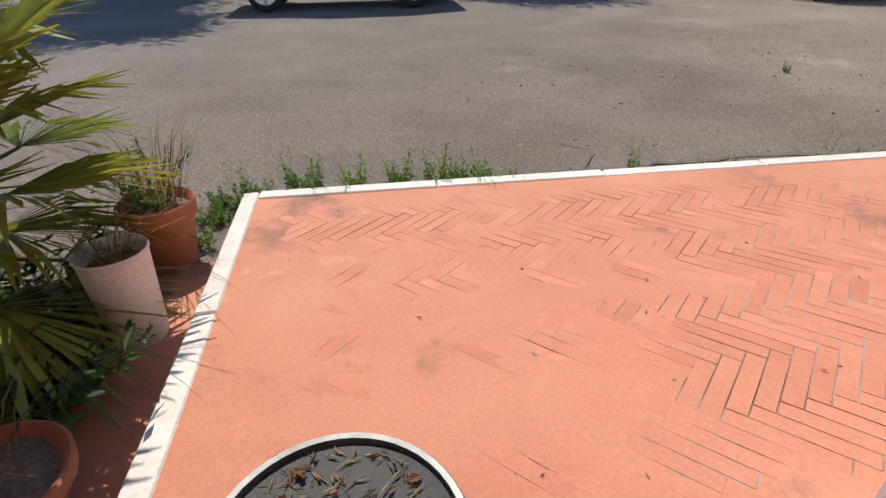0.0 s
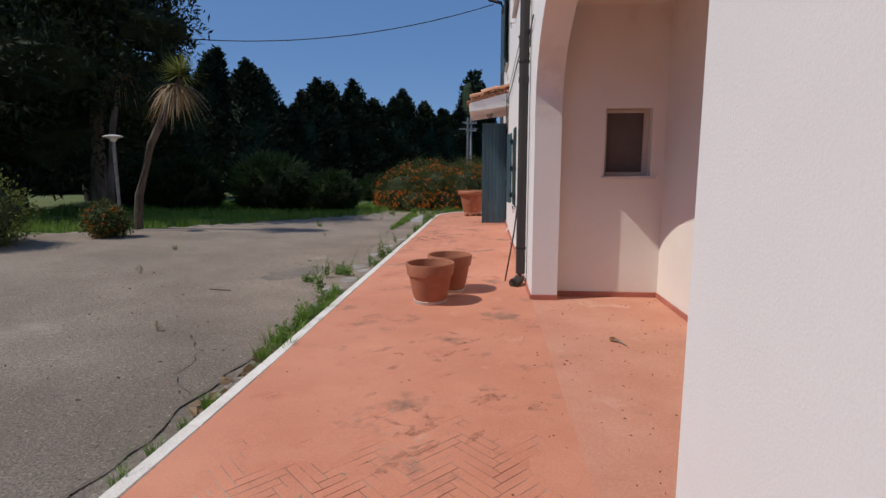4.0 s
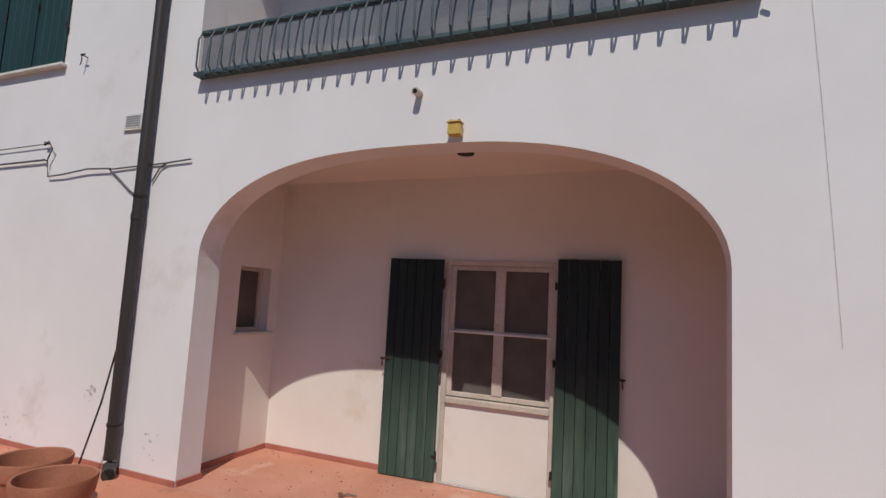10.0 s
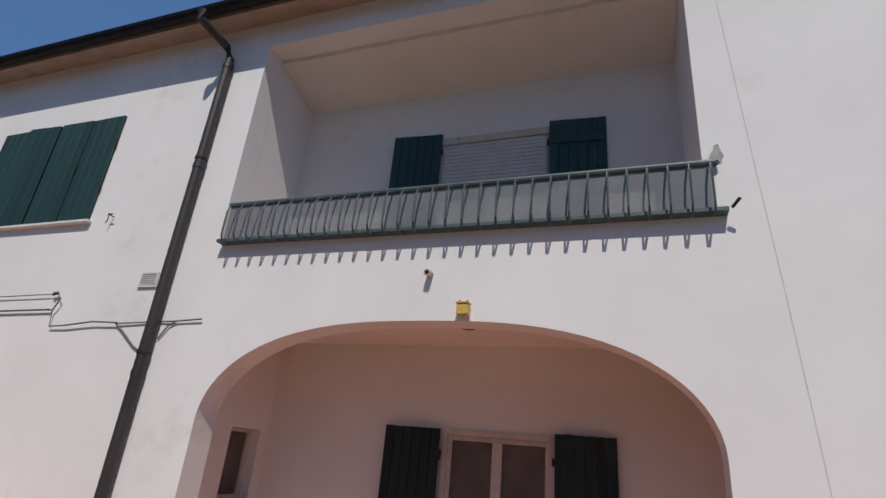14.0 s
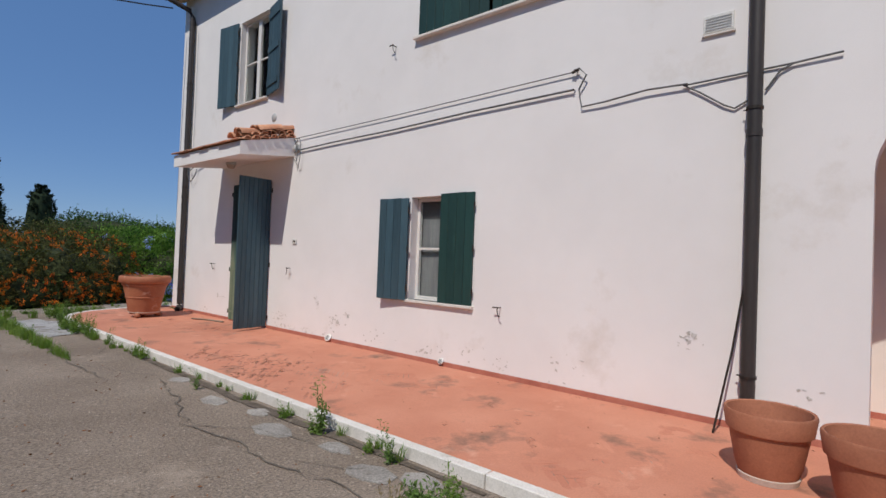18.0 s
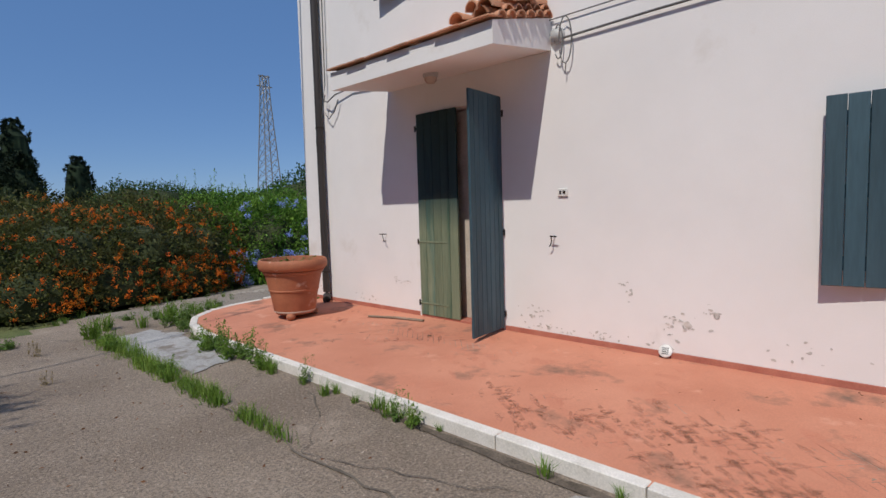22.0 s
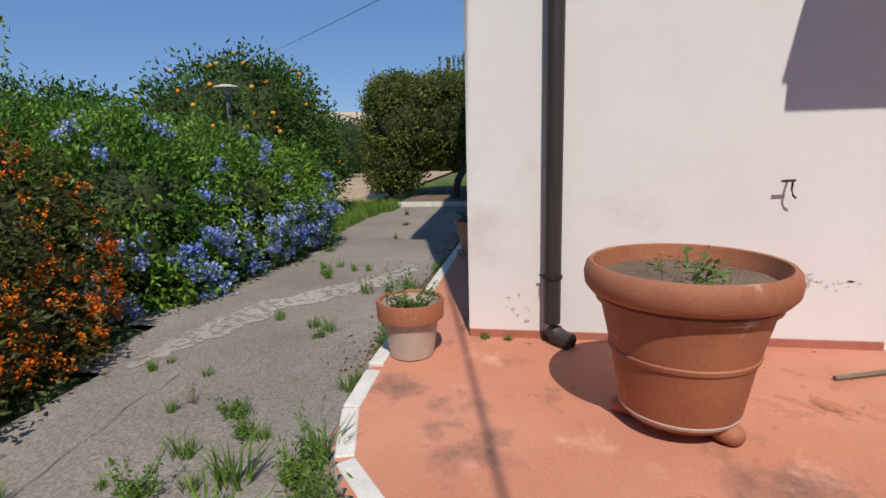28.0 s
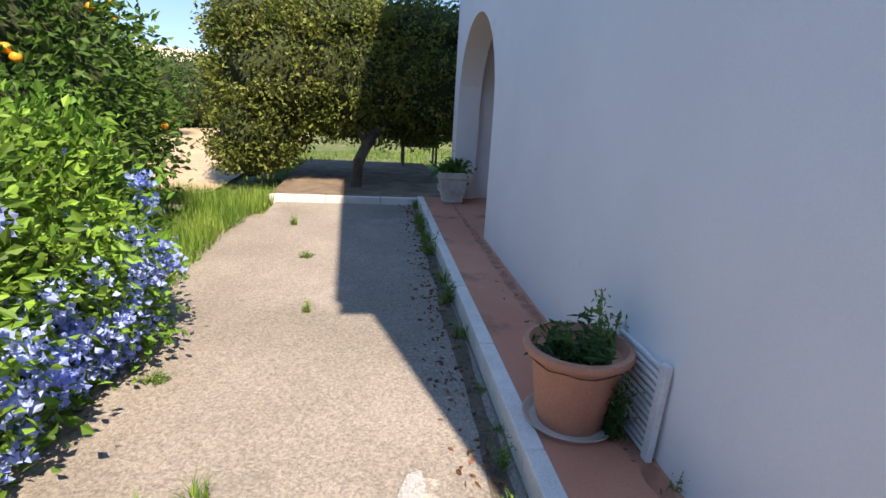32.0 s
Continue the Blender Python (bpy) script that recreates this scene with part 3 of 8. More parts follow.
far = [-1500, -700, -300, -150, -80, -50]
ground = sheet("ground", far + list(np.arange(-40, 41, 2.0)) + [50, 80, 150, 300, 700, 1500], far + list(np.arange(-40, 61, 2.0)) + [80, 150, 300, 700, 1500],
               lambda x, y: ground_z(x, y) - 0.05, M["lawn"])
tagged(ground, "rough dry lawn and bare earth round the yard", "ground", "", "structure")

YARD = [(-30, -30), (6, -30), (6, -2.5), (0.2, -2.5), (0.2, 17.0), (8.8, 17.0), (8.8, 19.45), (6.6, 19.6), (3.6, 19.5), (1.2, 19.8), (-0.2, 19.35), (-1.5, 18.95), (-3.0, 18.5), (-3.9, 17.9),
        (-4.4, 16.9), (-5.6, 15.2), (-7.0, 13.2), (-8.6, 11.2), (-10.0, 9.6), (-14, 8.5), (-30, 7)]
road = sheet("road", np.arange(-30, 10, 0.35), np.arange(-30, 21, 0.35), ground_z, M["asphalt"], lambda x, y: inside(YARD, x, y))
tagged(road, "weathered grey-brown asphalt yard, cracked and patched", "road", "", "structure")

# dry ploughed field behind the shrubs
field = sheet("field", np.arange(8, 121, 8.0), np.arange(20.5, 130, 6.0), lambda x, y: -0.13 + 0.004 * (x - 8) + 0.0 * y, M["field"])
tagged(field, "bare tan ploughed field", "field", "", "structure")


def flat_patch(name, outline, material, label, category, lift=0.009, zf=None):
    bm = bmesh.new()
    bm.faces.new([bm.verts.new((x, y, float((zf or ground_z)(x, y)) + lift)) for x, y in outline])
    bmesh.ops.triangulate(bm, faces=bm.faces)
    return tagged(part(name, bm, material), label, category, "", "structure")


def wavy_strip(pts, w, seed, steps=10):
    """The ragged outline of a strip along a line."""
    r = random.Random(seed)
    left, right = [], []
    for k in range(len(pts) - 1):
        (x0, y0), (x1, y1) = pts[k], pts[k + 1]
        L = math.hypot(x1 - x0, y1 - y0)
        nx, ny = -(y1 - y0) / L, (x1 - x0) / L
        for s in range(steps if k < len(pts) - 2 else steps + 1):
            f = s / steps
            e = min(1.0, 0.35 + 3 * min((k + f) / (len(pts) - 1), 1 - (k + f) / (len(pts) - 1)))
            a, b = e * w * r.uniform(0.6, 1.25), e * w * r.uniform(0.6, 1.25)
            left.append((x0 + (x1 - x0) * f + nx * a, y0 + (y1 - y0) * f + ny * a))
            right.append((x0 + (x1 - x0) * f - nx * b, y0 + (y1 - y0) * f - ny * b))
    return left + right[::-1]


def ragged(outline, seed, amp=0.035, steps=6):
    """An outline whose edges are broken up."""
    r = random.Random(seed)
    ring = []
    for (x0, y0), (x1, y1) in zip(outline, outline[1:] + outline[:1]):
        ring += [(x0 + (x1 - x0) * k / steps + r.gauss(0, amp), y0 + (y1 - y0) * k / steps + r.gauss(0, amp)) for k in range(steps)]
    return ring


flat_patch("pale_strip", wavy_strip([(-0.5, 19.0), (0.3, 18.8), (0.9, 18.68), (1.55, 18.12), (2.1, 17.83), (2.55, 17.66)], 0.19, 3), M["pale_gravel"], "pale worn gravel strip across the asphalt drive", "gravel patch")
flat_patch("pale_strip", [(2.35, 17.80), (2.38, 17.72), (2.50, 17.69), (2.60, 17.70), (2.58, 17.76), (2.48, 17.80), (2.40, 17.82)], M["pale_concrete"], "pale concrete patch in the asphalt", "concrete patch", 0.016)
flat_patch("concrete_patch", ragged([(-2.90, 16.75), (-2.35, 16.85), (-2.16, 16.3), (-2.16, 15.5), (-2.26, 14.7), (-2.7, 14.45), (-2.90, 15.4)], 8), M["pale_concrete"], "pale broken concrete patch in the asphalt beside the kerb", "concrete patch")
flat_patch("dirt_stain", wavy_strip([(-3.6, 6.3), (-3.2, 6.9), (-3.2, 7.3)], 0.28, 5), M["damp"], "damp hollow in the asphalt", "stain", 0.003)
flat_patch("edge_dirt", wavy_strip([(-2.26, -0.6), (-2.25, 1.0), (-2.23, 2.8), (-2.27, 4.5), (-2.26, 6.5)], 0.11, 9), M["grit"], "dark soil and grit along the kerb", "soil", 0.008)
flat_patch("edge_dirt", wavy_strip([(-2.22, 6.6), (-2.24, 8.0), (-2.27, 9.5), (-2.23, 11.0), (-2.22, 12.6)], 0.05, 19), M["dark_soil"], "dark soil and grit along the kerb", "soil", 0.008)
flat_patch("edge_dirt", wavy_strip([(0.2, 17.36), (1.6, 17.38), (3.0, 17.36), (5.0, 17.34), (8.8, 17.32)], 0.05, 29), M["dark_soil"], "dark soil and dead leaves along the kerb", "soil", 0.008)


def paving_piece(cx, cy, r, seed):
    """A broken flat slab of old concrete let into the asphalt."""
    rr = random.Random(seed)
    n = rr.randint(6, 8)
    a0 = rr.uniform(0, 6.28)
    ring = [(cx + r * rr.uniform(0.65, 1.1) * math.cos(a0 + 6.283 * k / n) * 0.8, cy + r * rr.uniform(0.65, 1.1) * math.sin(a0 + 6.283 * k / n) * 1.2) for k in range(n)]
    bm = bmesh.new()
    z = float(ground_z(cx, cy))
    lo = [bm.verts.new((x, y, z - 0.03)) for x, y in ring]
    hi = [bm.verts.new((cx + (x - cx) * 0.96, cy + (y - cy) * 0.96, z + 0.005 + rr.uniform(0, 0.006))) for x, y in ring]
    bm.faces.new(hi)
    for k in range(n):
        bm.faces.new((lo[k], lo[(k + 1) % n], hi[(k + 1) % n], hi[k]))
    bmesh.ops.triangulate(bm, faces=[f for f in bm.faces if len(f.verts) > 4])
    tagged(part("paving_fragment", bm, M["old_paving"]), "broken pale concrete fragment beside the kerb", "paving", "paving fragments", "structure")


slabs = [(x + 0.10, y, r) for x, y, r in ((-2.46, 5.0, 0.14), (-2.42, 5.4, 0.12), (-2.55, 5.75, 0.2), (-2.50, 6.3, 0.17), (-2.45, 7.0, 0.16), (-2.62, 7.35, 0.2), (-2.48, 7.85, 0.15), (-2.60, 8.5, 0.2), (-2.44, 9.0, 0.13), (-2.55, 9.6, 0.17), (-2.46, 10.6, 0.14), (-2.36, 3.1, 0.09), (-2.38, 2.6, 0.08))]
for n, (x, y, r) in enumerate(slabs):
    paving_piece(x, y, r, 40 + n)


def crack_line(pts, w, seed):
    r = random.Random(seed)
    fine = []
    for (x0, y0), (x1, y1) in zip(pts, pts[1:]):
        n = max(2, int(math.hypot(x1 - x0, y1 - y0) / 0.12))
        fine += [(x0 + (x1 - x0) * i / n + r.gauss(0, 0.02), y0 + (y1 - y0) * i / n + r.gauss(0, 0.02)) for i in range(n)]
    fine.append(pts[-1])
    bm = bmesh.new()
    rows = []
    for i, (x, y) in enumerate(fine):
        x1, y1 = fine[min(i + 1, len(fine) - 1)]
        x0, y0 = fine[max(i - 1, 0)]
        L = math.hypot(x1 - x0, y1 - y0) or 1
        k = 0.42 * w * r.uniform(0.2, 1.3) * (0.3 if i in (0, len(fine) - 1) else 1)
        z = float(ground_z(x, y)) + 0.012
        rows.append((bm.verts.new((x - (y1 - y0) / L * k, y + (x1 - x0) / L * k, z)), bm.verts.new((x + (y1 - y0) / L * k, y - (x1 - x0) / L * k, z))))
    for a, b in zip(rows, rows[1:]):
        bm.faces.new((a[0], a[1], b[1], b[0]))
    tagged(part("crack", bm, M["crack"]), "dark crack running through the asphalt", "crack", "cracks in the asphalt", "structure")


for n, (w, pts) in enumerate((
        (0.016, [(-2.45, 10.9), (-2.75, 9.7), (-2.95, 9.1), (-2.85, 8.4), (-2.9, 7.9), (-2.75, 7.3), (-2.95, 6.6)]),
        (0.012, [(-2.95, 9.1), (-2.6, 8.6), (-2.45, 8.0)]), (0.011, [(-2.85, 8.0), (-2.5, 7.4)]),
        (0.022, [(-2.92, 11.1), (-2.96, 11.6), (-2.95, 12.3), (-2.9, 13.0), (-2.91, 14.7), (-2.95, 16.7), (-3.3, 17.2)]),
        (0.016, [(-2.2, 13.98), (-2.6, 13.85), (-2.91, 13.69)]), (0.012, [(-2.3, 13.2), (-2.6, 12.6), (-2.95, 12.2), (-2.7, 11.4), (-2.45, 10.9)]),
        (0.005, [(-2.9, 17.6), (-2.0, 17.9), (-1.0, 18.1)]),
        (0.006, [(-2.6, 18.2), (-1.6, 18.5), (-0.5, 18.55)]),
        (0.010, [(-3.2, 5.2), (-2.8, 6.0), (-2.6, 6.8)]), (0.034, [(-2.33, -0.6), (-2.40, 0.1), (-2.38, 0.7), (-2.44, 1.2), (-2.37, 1.8), (-2.42, 2.5), (-2.36, 3.2), (-2.40, 4.4)]), (0.012, [(-2.40, 0.1), (-2.7, 0.3), (-2.95, 0.05)]), (0.012, [(-2.42, 2.5), (-2.75, 2.8), (-2.9, 3.4), (-3.3, 3.9)]),
        (0.010, [(-4.2, 6.0), (-3.4, 6.6), (-2.9, 6.3)]), (0.010, [(-6.5, 1.2), (-5.6, 2.4), (-5.2, 4.0)]))):
    crack_line(pts, w, n)

# ---- terrace ----
CURVE = [(-2.06, 15.1), (-2.05, 15.7), (-1.99, 16.2), (-1.86, 16.63), (-1.60, 16.97), (-1.18, 17.15), (-0.6, 17.17)]
OUT = [(-2.13, -1.77), (-2.06, 2.5), (-2.06, 15.1)] + CURVE[1:] + [(0.0, 17.17)]
TERRACE = OUT + [(0.0, 16.71), (0.0, -1.69)]

xs = np.linspace(-2.24, 0.0, 57)
ys = np.arange(-1.92, 17.26, 0.04)
gx, gy = np.meshgrid(xs, ys, indexing="ij")
hgt = np.array([[noise.noise(Vector((x * 0.9, y * 0.9, 4.0))) + 0.6 * noise.noise(Vector((x * 3.1, y * 3.1, 9.0))) + 0.9 * noise.noise(Vector((x * 7.3, y * 7.3, 5.0))) for y in ys] for x in xs])
bare = np.exp(-((gy - 0.4) / 2.2) ** 2) * 0.46 + 0.35 * np.exp(-(((gy - 9.5) / 2.0) ** 2 + ((gx + 1.2) / 0.7) ** 2)) + 0.3 * np.exp(-(((gy - 13.2) / 1.2) ** 2 + ((gx + 0.8) / 0.5) ** 2))
bare += 0.34 * np.exp(-(((gy - 0.12) / 0.36) ** 2 + ((gx + 0.38) / 0.26) ** 2))
edge = np.clip(1 - np.minimum.reduce([gx + 2.08, -gx, gy + 1.78, 16.9 - gy]) / 0.28, 0, 1)
level = np.clip(0.50 - bare * (1 - edge) + 0.50 * hgt * (1 - 0.8 * edge), -1, 1)
bed_z = 0.023 * gx + np.clip(0.006 * (level - 0.06), -0.006, 0.0026)
v = np.stack([gx, gy, bed_z], -1).reshape(-1, 3)
i, j = np.meshgrid(np.arange(len(xs) - 1), np.arange(len(ys) - 1), indexing="ij")
q = (i * len(ys) + j).ravel()
f = np.stack([q, q + len(ys), q + len(ys) + 1, q + 1], -1)
cc = v[f].mean(1)
WIDER = [(x - (0.055 if x < -1.0 else 0.0), y + (0.055 if y > 16.8 and x > -2.0 else -0.04 if y < -1 else 0.0)) for x, y in TERRACE]
ok = inside(WIDER, cc[:, 0], cc[:, 1])
f = f[ok]
low = (level.ravel()[f].mean(1) < 0.04)
floor = new("floor", mesh_of("floor", v, f, M["coating"], 4))
floor.data.materials.append(M["grout"])
floor.data.polygons.foreach_set("material_index", low.astype(np.int32))
tagged(floor, "terracotta-coated herringbone brick terrace, worn and dusty", "terrace floor", "", "structure")

# grime rubbed across the coating, streaked along the brick joints
r3 = random.Random(21)
sv, sf = [], []
for cx, cy, n, sp in ((-1.57, 11.69, 22, 0.14), (-1.75, 11.35, 34, 0.14), (-1.60, 10.95, 44, 0.16), (-1.35, 10.55, 40, 0.15), (-1.22, 10.2, 26, 0.12), (-1.9, 10.3, 46, 0.14), (-1.85, 9.9, 36, 0.13), (-1.6, 10.2, 30, 0.2), (-1.75, 9.3, 16, 0.2),
                      (-0.9, 1.9, 14, 0.2), (-0.65, 2.3, 14, 0.2), (-1.0, 3.2, 16, 0.25), (-0.8, 3.8, 14, 0.2), (-1.2, 7.2, 10, 0.3), (-0.7, 13.2, 16, 0.25), (-0.6, 15.0, 14, 0.25), (-1.3, 14.2, 10, 0.3)):
    for _ in range(int(n * 0.6)):
        x, y = cx + r3.gauss(0, sp), cy + r3.gauss(0, sp * 1.3)
        if not -2.05 < x < -0.1:
            continue
        L, w = r3.uniform(0.05, 0.14), r3.uniform(0.014, 0.04)
        a = radians(45 if r3.random() < 0.7 else 135) + r3.gauss(0, 0.12)
        i0 = len(sv)
        for u, v in ((-L, 0), (-L * 0.4, -w), (L * 0.5, -w * 0.8), (L, 0), (L * 0.3, w), (-L * 0.6, w * 0.7)):
            px, py = x + u * math.cos(a) - v * math.sin(a), y + u * math.sin(a) + v * math.cos(a)
            sv.append((px, py, 0.023 * px + 0.0034 + 0.0002 * (_ % 4)))
        sf.append(tuple(range(i0, i0 + 6)))
tagged(new("floor_grime", mesh_of("floor_grime", sv, sf, M["smudge"], 6)), "dark grime streaks rubbed across the terracotta coating", "stain", "", "stuff")

# inner floors, level with the wall's foot
bm = bmesh.new()
box(bm, 0.0, 1.36, 0.3, 5.06, -0.3, 0.004)
setting("floor_recess", bm, M["dusty_floor"], "dusty terracotta floor of the arched recess", "floor")
bm = bmesh.new()
box(bm, 0.0, 3.5, -5.2, 0.3, -0.3, 0.004)
setting("floor_porch", bm, M["coating"], "terracotta floor of the entrance porch", "floor")
bm = bmesh.new()
box(bm, 0.0, 8.75, 16.711, 17.17, -0.3, 0.001)
setting("floor_side", bm, M["coating"], "narrow terracotta walkway beside the end wall", "floor")
bm = bmesh.new()
box(bm, 0.002, 5.3, 8.0, 16.38, -0.3, -0.02)
floor_room = setting("floor_room", bm, M["grout"], "tiled floor inside the house door", "floor")
bm = bmesh.new()
box(bm, 5.3, 9.12, 12.5, 16.712, -0.3, 0.004)
setting("floor_back_porch", bm, M["coating"], "terracotta floor of the back porch", "floor")
bm = bmesh.new()
box(bm, 8.80, 13.6, 16.75, 19.5, -0.4, -0.03)
setting("floor_arbour", bm, M["soil"], "bare earth platform under the clipped tree", "floor")
bm = bmesh.new()
box(bm, -1.62, 0.05, -2.14, -1.79, -0.45, -0.10, 0.01)
setting("step", bm, M["coating"], "terracotta-coated lower step beside the terrace", "step")
flat_patch("floor_dirt", wavy_strip([(0.05, 16.77), (1.5, 16.78), (3.0, 16.775), (4.5, 16.79), (6.5, 16.78), (8.6, 16.785)], 0.045, 37, 24), M["wall_foot_dirt"], "damp brown dirt along the foot of the end wall", "stain", 0.006, lambda x, y: 0.001)

# ---- kerbs ----
kerb = tagged(new("kerb"), "white stone kerb edging the terrace", "kerb", "", "structure")


def kerb_run(pts, w, z_of, length=0.95):
    """White edging stones along a line, each with its own butt joints."""
    line = [Vector((x, y, 0)) for x, y in pts]
    dist = [0.0]
    for a, b in zip(line, line[1:]):
        dist.append(dist[-1] + (b - a).length)

    def at(d):
        for k in range(len(line) - 1):
            if d <= dist[k + 1] or k == len(line) - 2:
                g = (d - dist[k]) / (dist[k + 1] - dist[k])
                return line[k].lerp(line[k + 1], g)
    n = max(1, round(dist[-1] / length))
    for s in range(n):
        a, b = at(dist[-1] * s / n), at(dist[-1] * (s + 1) / n)
        d = (b - a)
        L = d.length
        mid = (a + b) / 2
        bm = boxed(-L / 2 + 0.004, L / 2 - 0.004, -w, 0.0, -0.26, 0.009 + random.uniform(-0.002, 0.003), bevel=0.006)
        part("kerb_stone", bm, M["kerb"], kerb, at=Matrix.Translation((mid.x, mid.y, z_of(mid.x))) @ pose(0, 0, 0, 0, math.degrees(-math.atan2(z_of(b.x) - z_of(a.x), L)), math.degrees(math.atan2(d.y, d.x))))


drive = sheet("drive", np.arange(-3.0, 9.36, 0.3), np.arange(17.28, 20.2, 0.3), ground_z, M["drive"], lambda x, y: inside(YARD, x, y) & (y > 17.25 - 0.0 * x) & (x + 2.6 > 0.8 * (18.6 - y)), 0.004)
tagged(drive, "paler gravelly old asphalt of the side drive", "drive", "", "structure")
kerb_run([(-2.06, 15.1), (-2.06, 2.5), (-2.13, -1.773)], 0.09, terrace_z)
kerb_run(CURVE[::-1], 0.09, terrace_z, 0.45)
kerb_run([(8.75, 17.17), (-0.55, 17.17)], 0.095, lambda x: 0.0, 1.0)
kerb_run([(-2.222, -1.776), (0.0, -1.695)], 0.08, terrace_z)
kerb_run([(8.78, 19.5), (8.78, 17.0)], 0.10, lambda x: -0.03)

# ---- house shell ----
YA = 16.71


def arch_head(c, half, spring, rise, p=2.5):
    return lambda u: spring + rise * max(0.0, 1 - min(1.0, abs((u - c) / half)) ** p) ** 0.5


def flat(z):
    return lambda u: z


TOP = 6.76
bm = bmesh.new()
holed_wall(bm, "x", 0.0, 0.27, -11.0, YA, -0.5, flat(TOP), [
    (0.57, 4.87, 0.0, arch_head(2.72, 2.15, 2.03, 0.91, 2.7), 40),
    (-4.78, -0.36, 0.0, arch_head(-2.57, 2.21, 2.13, 0.86), 40),
    (8.49, 9.5, 0.76, flat(2.075), 1), (12.87, 14.15, 0.0, flat(2.52), 1),
    (7.17, 9.49, 4.16, flat(5.67), 1), (13.17, 14.17, 4.03, flat(5.6), 1), (-2.95, -1.75, 4.46, flat(6.14), 1),
    (0.53, 5.12, 3.80, flat(6.38), 1)])
bmesh.ops.remove_doubles(bm, verts=bm.verts, dist=0.0005)
setting("wall_west", bm, M["plaster"], "white-plastered two-storey house front with arches", "wall")


def verge(x):
    """The gable's slope over the end wall."""
    return 6.78 + 0.32 * min(x + 0.0, 9.1 - x)


bm = bmesh.new()
holed_wall(bm, "y", YA - 0.33, YA, 0.27, 9.1, -0.5, verge, [(6.22, 8.68, 0.0, arch_head(7.45, 1.23, 1.40, 1.10, 2.0), 24), (4.5, 4.6, 8.0, flat(8.02), 1)])
setting("wall_north", bm, M["plaster"], "white-plastered gable end wall with an arched doorway", "wall")
bm = bmesh.new()
box(bm, 0.0, 0.27, YA - 0.33, YA, TOP, 6.80)
setting("trim_corner", bm, M["plaster"], "plastered corner block under the verge", "trim")
bm = bmesh.new()
holed_wall(bm, "x", 8.77, 9.1, -11.0, YA - 0.33, -0.5, flat(TOP), [(13.2, 15.9, 0.0, arch_head(14.55, 1.35, 1.75, 0.65, 2.0), 24), (-9.0, -2.0, 0.0, flat(3.1), 1)])
setting("wall_east", bm, M["plaster"], "white-plastered rear wall of the house", "wall")
bm = bmesh.new()
holed_wall(bm, "y", -11.33, -11.0, 0.0, 9.1, -0.5, verge, [(4.5, 4.6, 8.0, flat(8.02), 1)])
setting("wall_south", bm, M["plaster"], "white-plastered far gable wall", "wall")

# recess behind the first arch
bm = bmesh.new()
holed_wall(bm, "x", 1.36, 1.6, 0.06, 5.3, -0.3, flat(3.3), [(1.885, 2.905, 0.80, flat(2.12), 1)])
setting("wall_recess_back", bm, M["plaster_cream"], "white plastered back wall of the arched recess", "wall")
bm = bmesh.new()
holed_wall(bm, "y", 5.06, 5.3, 0.27, 1.36, -0.3, flat(3.3), [(0.745, 1.22, 1.31, flat(2.01), 1)])
setting("wall_recess_left", bm, M["plaster_cream"], "white plastered side wall of the recess with a small hatch", "wall")
bm = boxed(0.27, 1.36, 0.06, 0.30, -0.3, 3.3)
setting("wall_recess_right", bm, M["plaster_cream"], "white plastered side wall of the recess", "wall")
bm = boxed(0.27, 1.36, 0.30, 5.06, 3.02, 3.12)
setting("ceiling_recess", bm, M["plaster_cream"], "white plastered ceiling of the recess", "ceiling")

# entrance porch behind the second arch
bm = bmesh.new()
holed_wall(bm, "x", 3.2, 3.5, -5.3, 0.06, -0.3, flat(3.3), [(-4.9, -2.2, 0.0, arch_head(-3.55, 1.35, 1.75, 1.1, 2.2), 24)])
setting("wall_porch_back", bm, M["plaster_cream"], "plastered rear wall of the entrance porch with an arched way out", "wall")
setting("wall_porch_left", boxed(0.27, 3.2, -0.2, 0.055, -0.3, 3.3), M["plaster_cream"], "plastered side wall of the entrance porch", "wall")
setting("wall_porch_right", boxed(0.27, 3.2, -5.3, -5.05, -0.3, 3.3), M["plaster_cream"], "plastered side wall of the entrance porch", "wall")
setting("ceiling_porch", boxed(0.27, 3.2, -5.05, -0.2, 3.05, 3.15), M["plaster_cream"], "plastered porch ceiling", "ceiling")

# open passage to the rear yard
setting("floor_passage", boxed(3.5, 8.77, -9.0, -2.0, -0.3, 0.0), M["coating"], "terracotta floor of the passage behind the porch", "floor")
setting("wall_passage_left", boxed(3.5, 8.77, -1.98, -1.75, -0.3, 3.2), M["plaster"], "plastered side wall of the passage", "wall")
setting("wall_passage_right", boxed(3.5, 8.77, -9.25, -9.02, -0.3, 3.2), M["plaster"], "plastered side wall of the passage", "wall")
setting("ceiling_passage", boxed(3.5, 8.77, -9.02, -1.98, 3.1, 3.2), M["plaster"], "plastered ceiling of the passage", "ceiling")
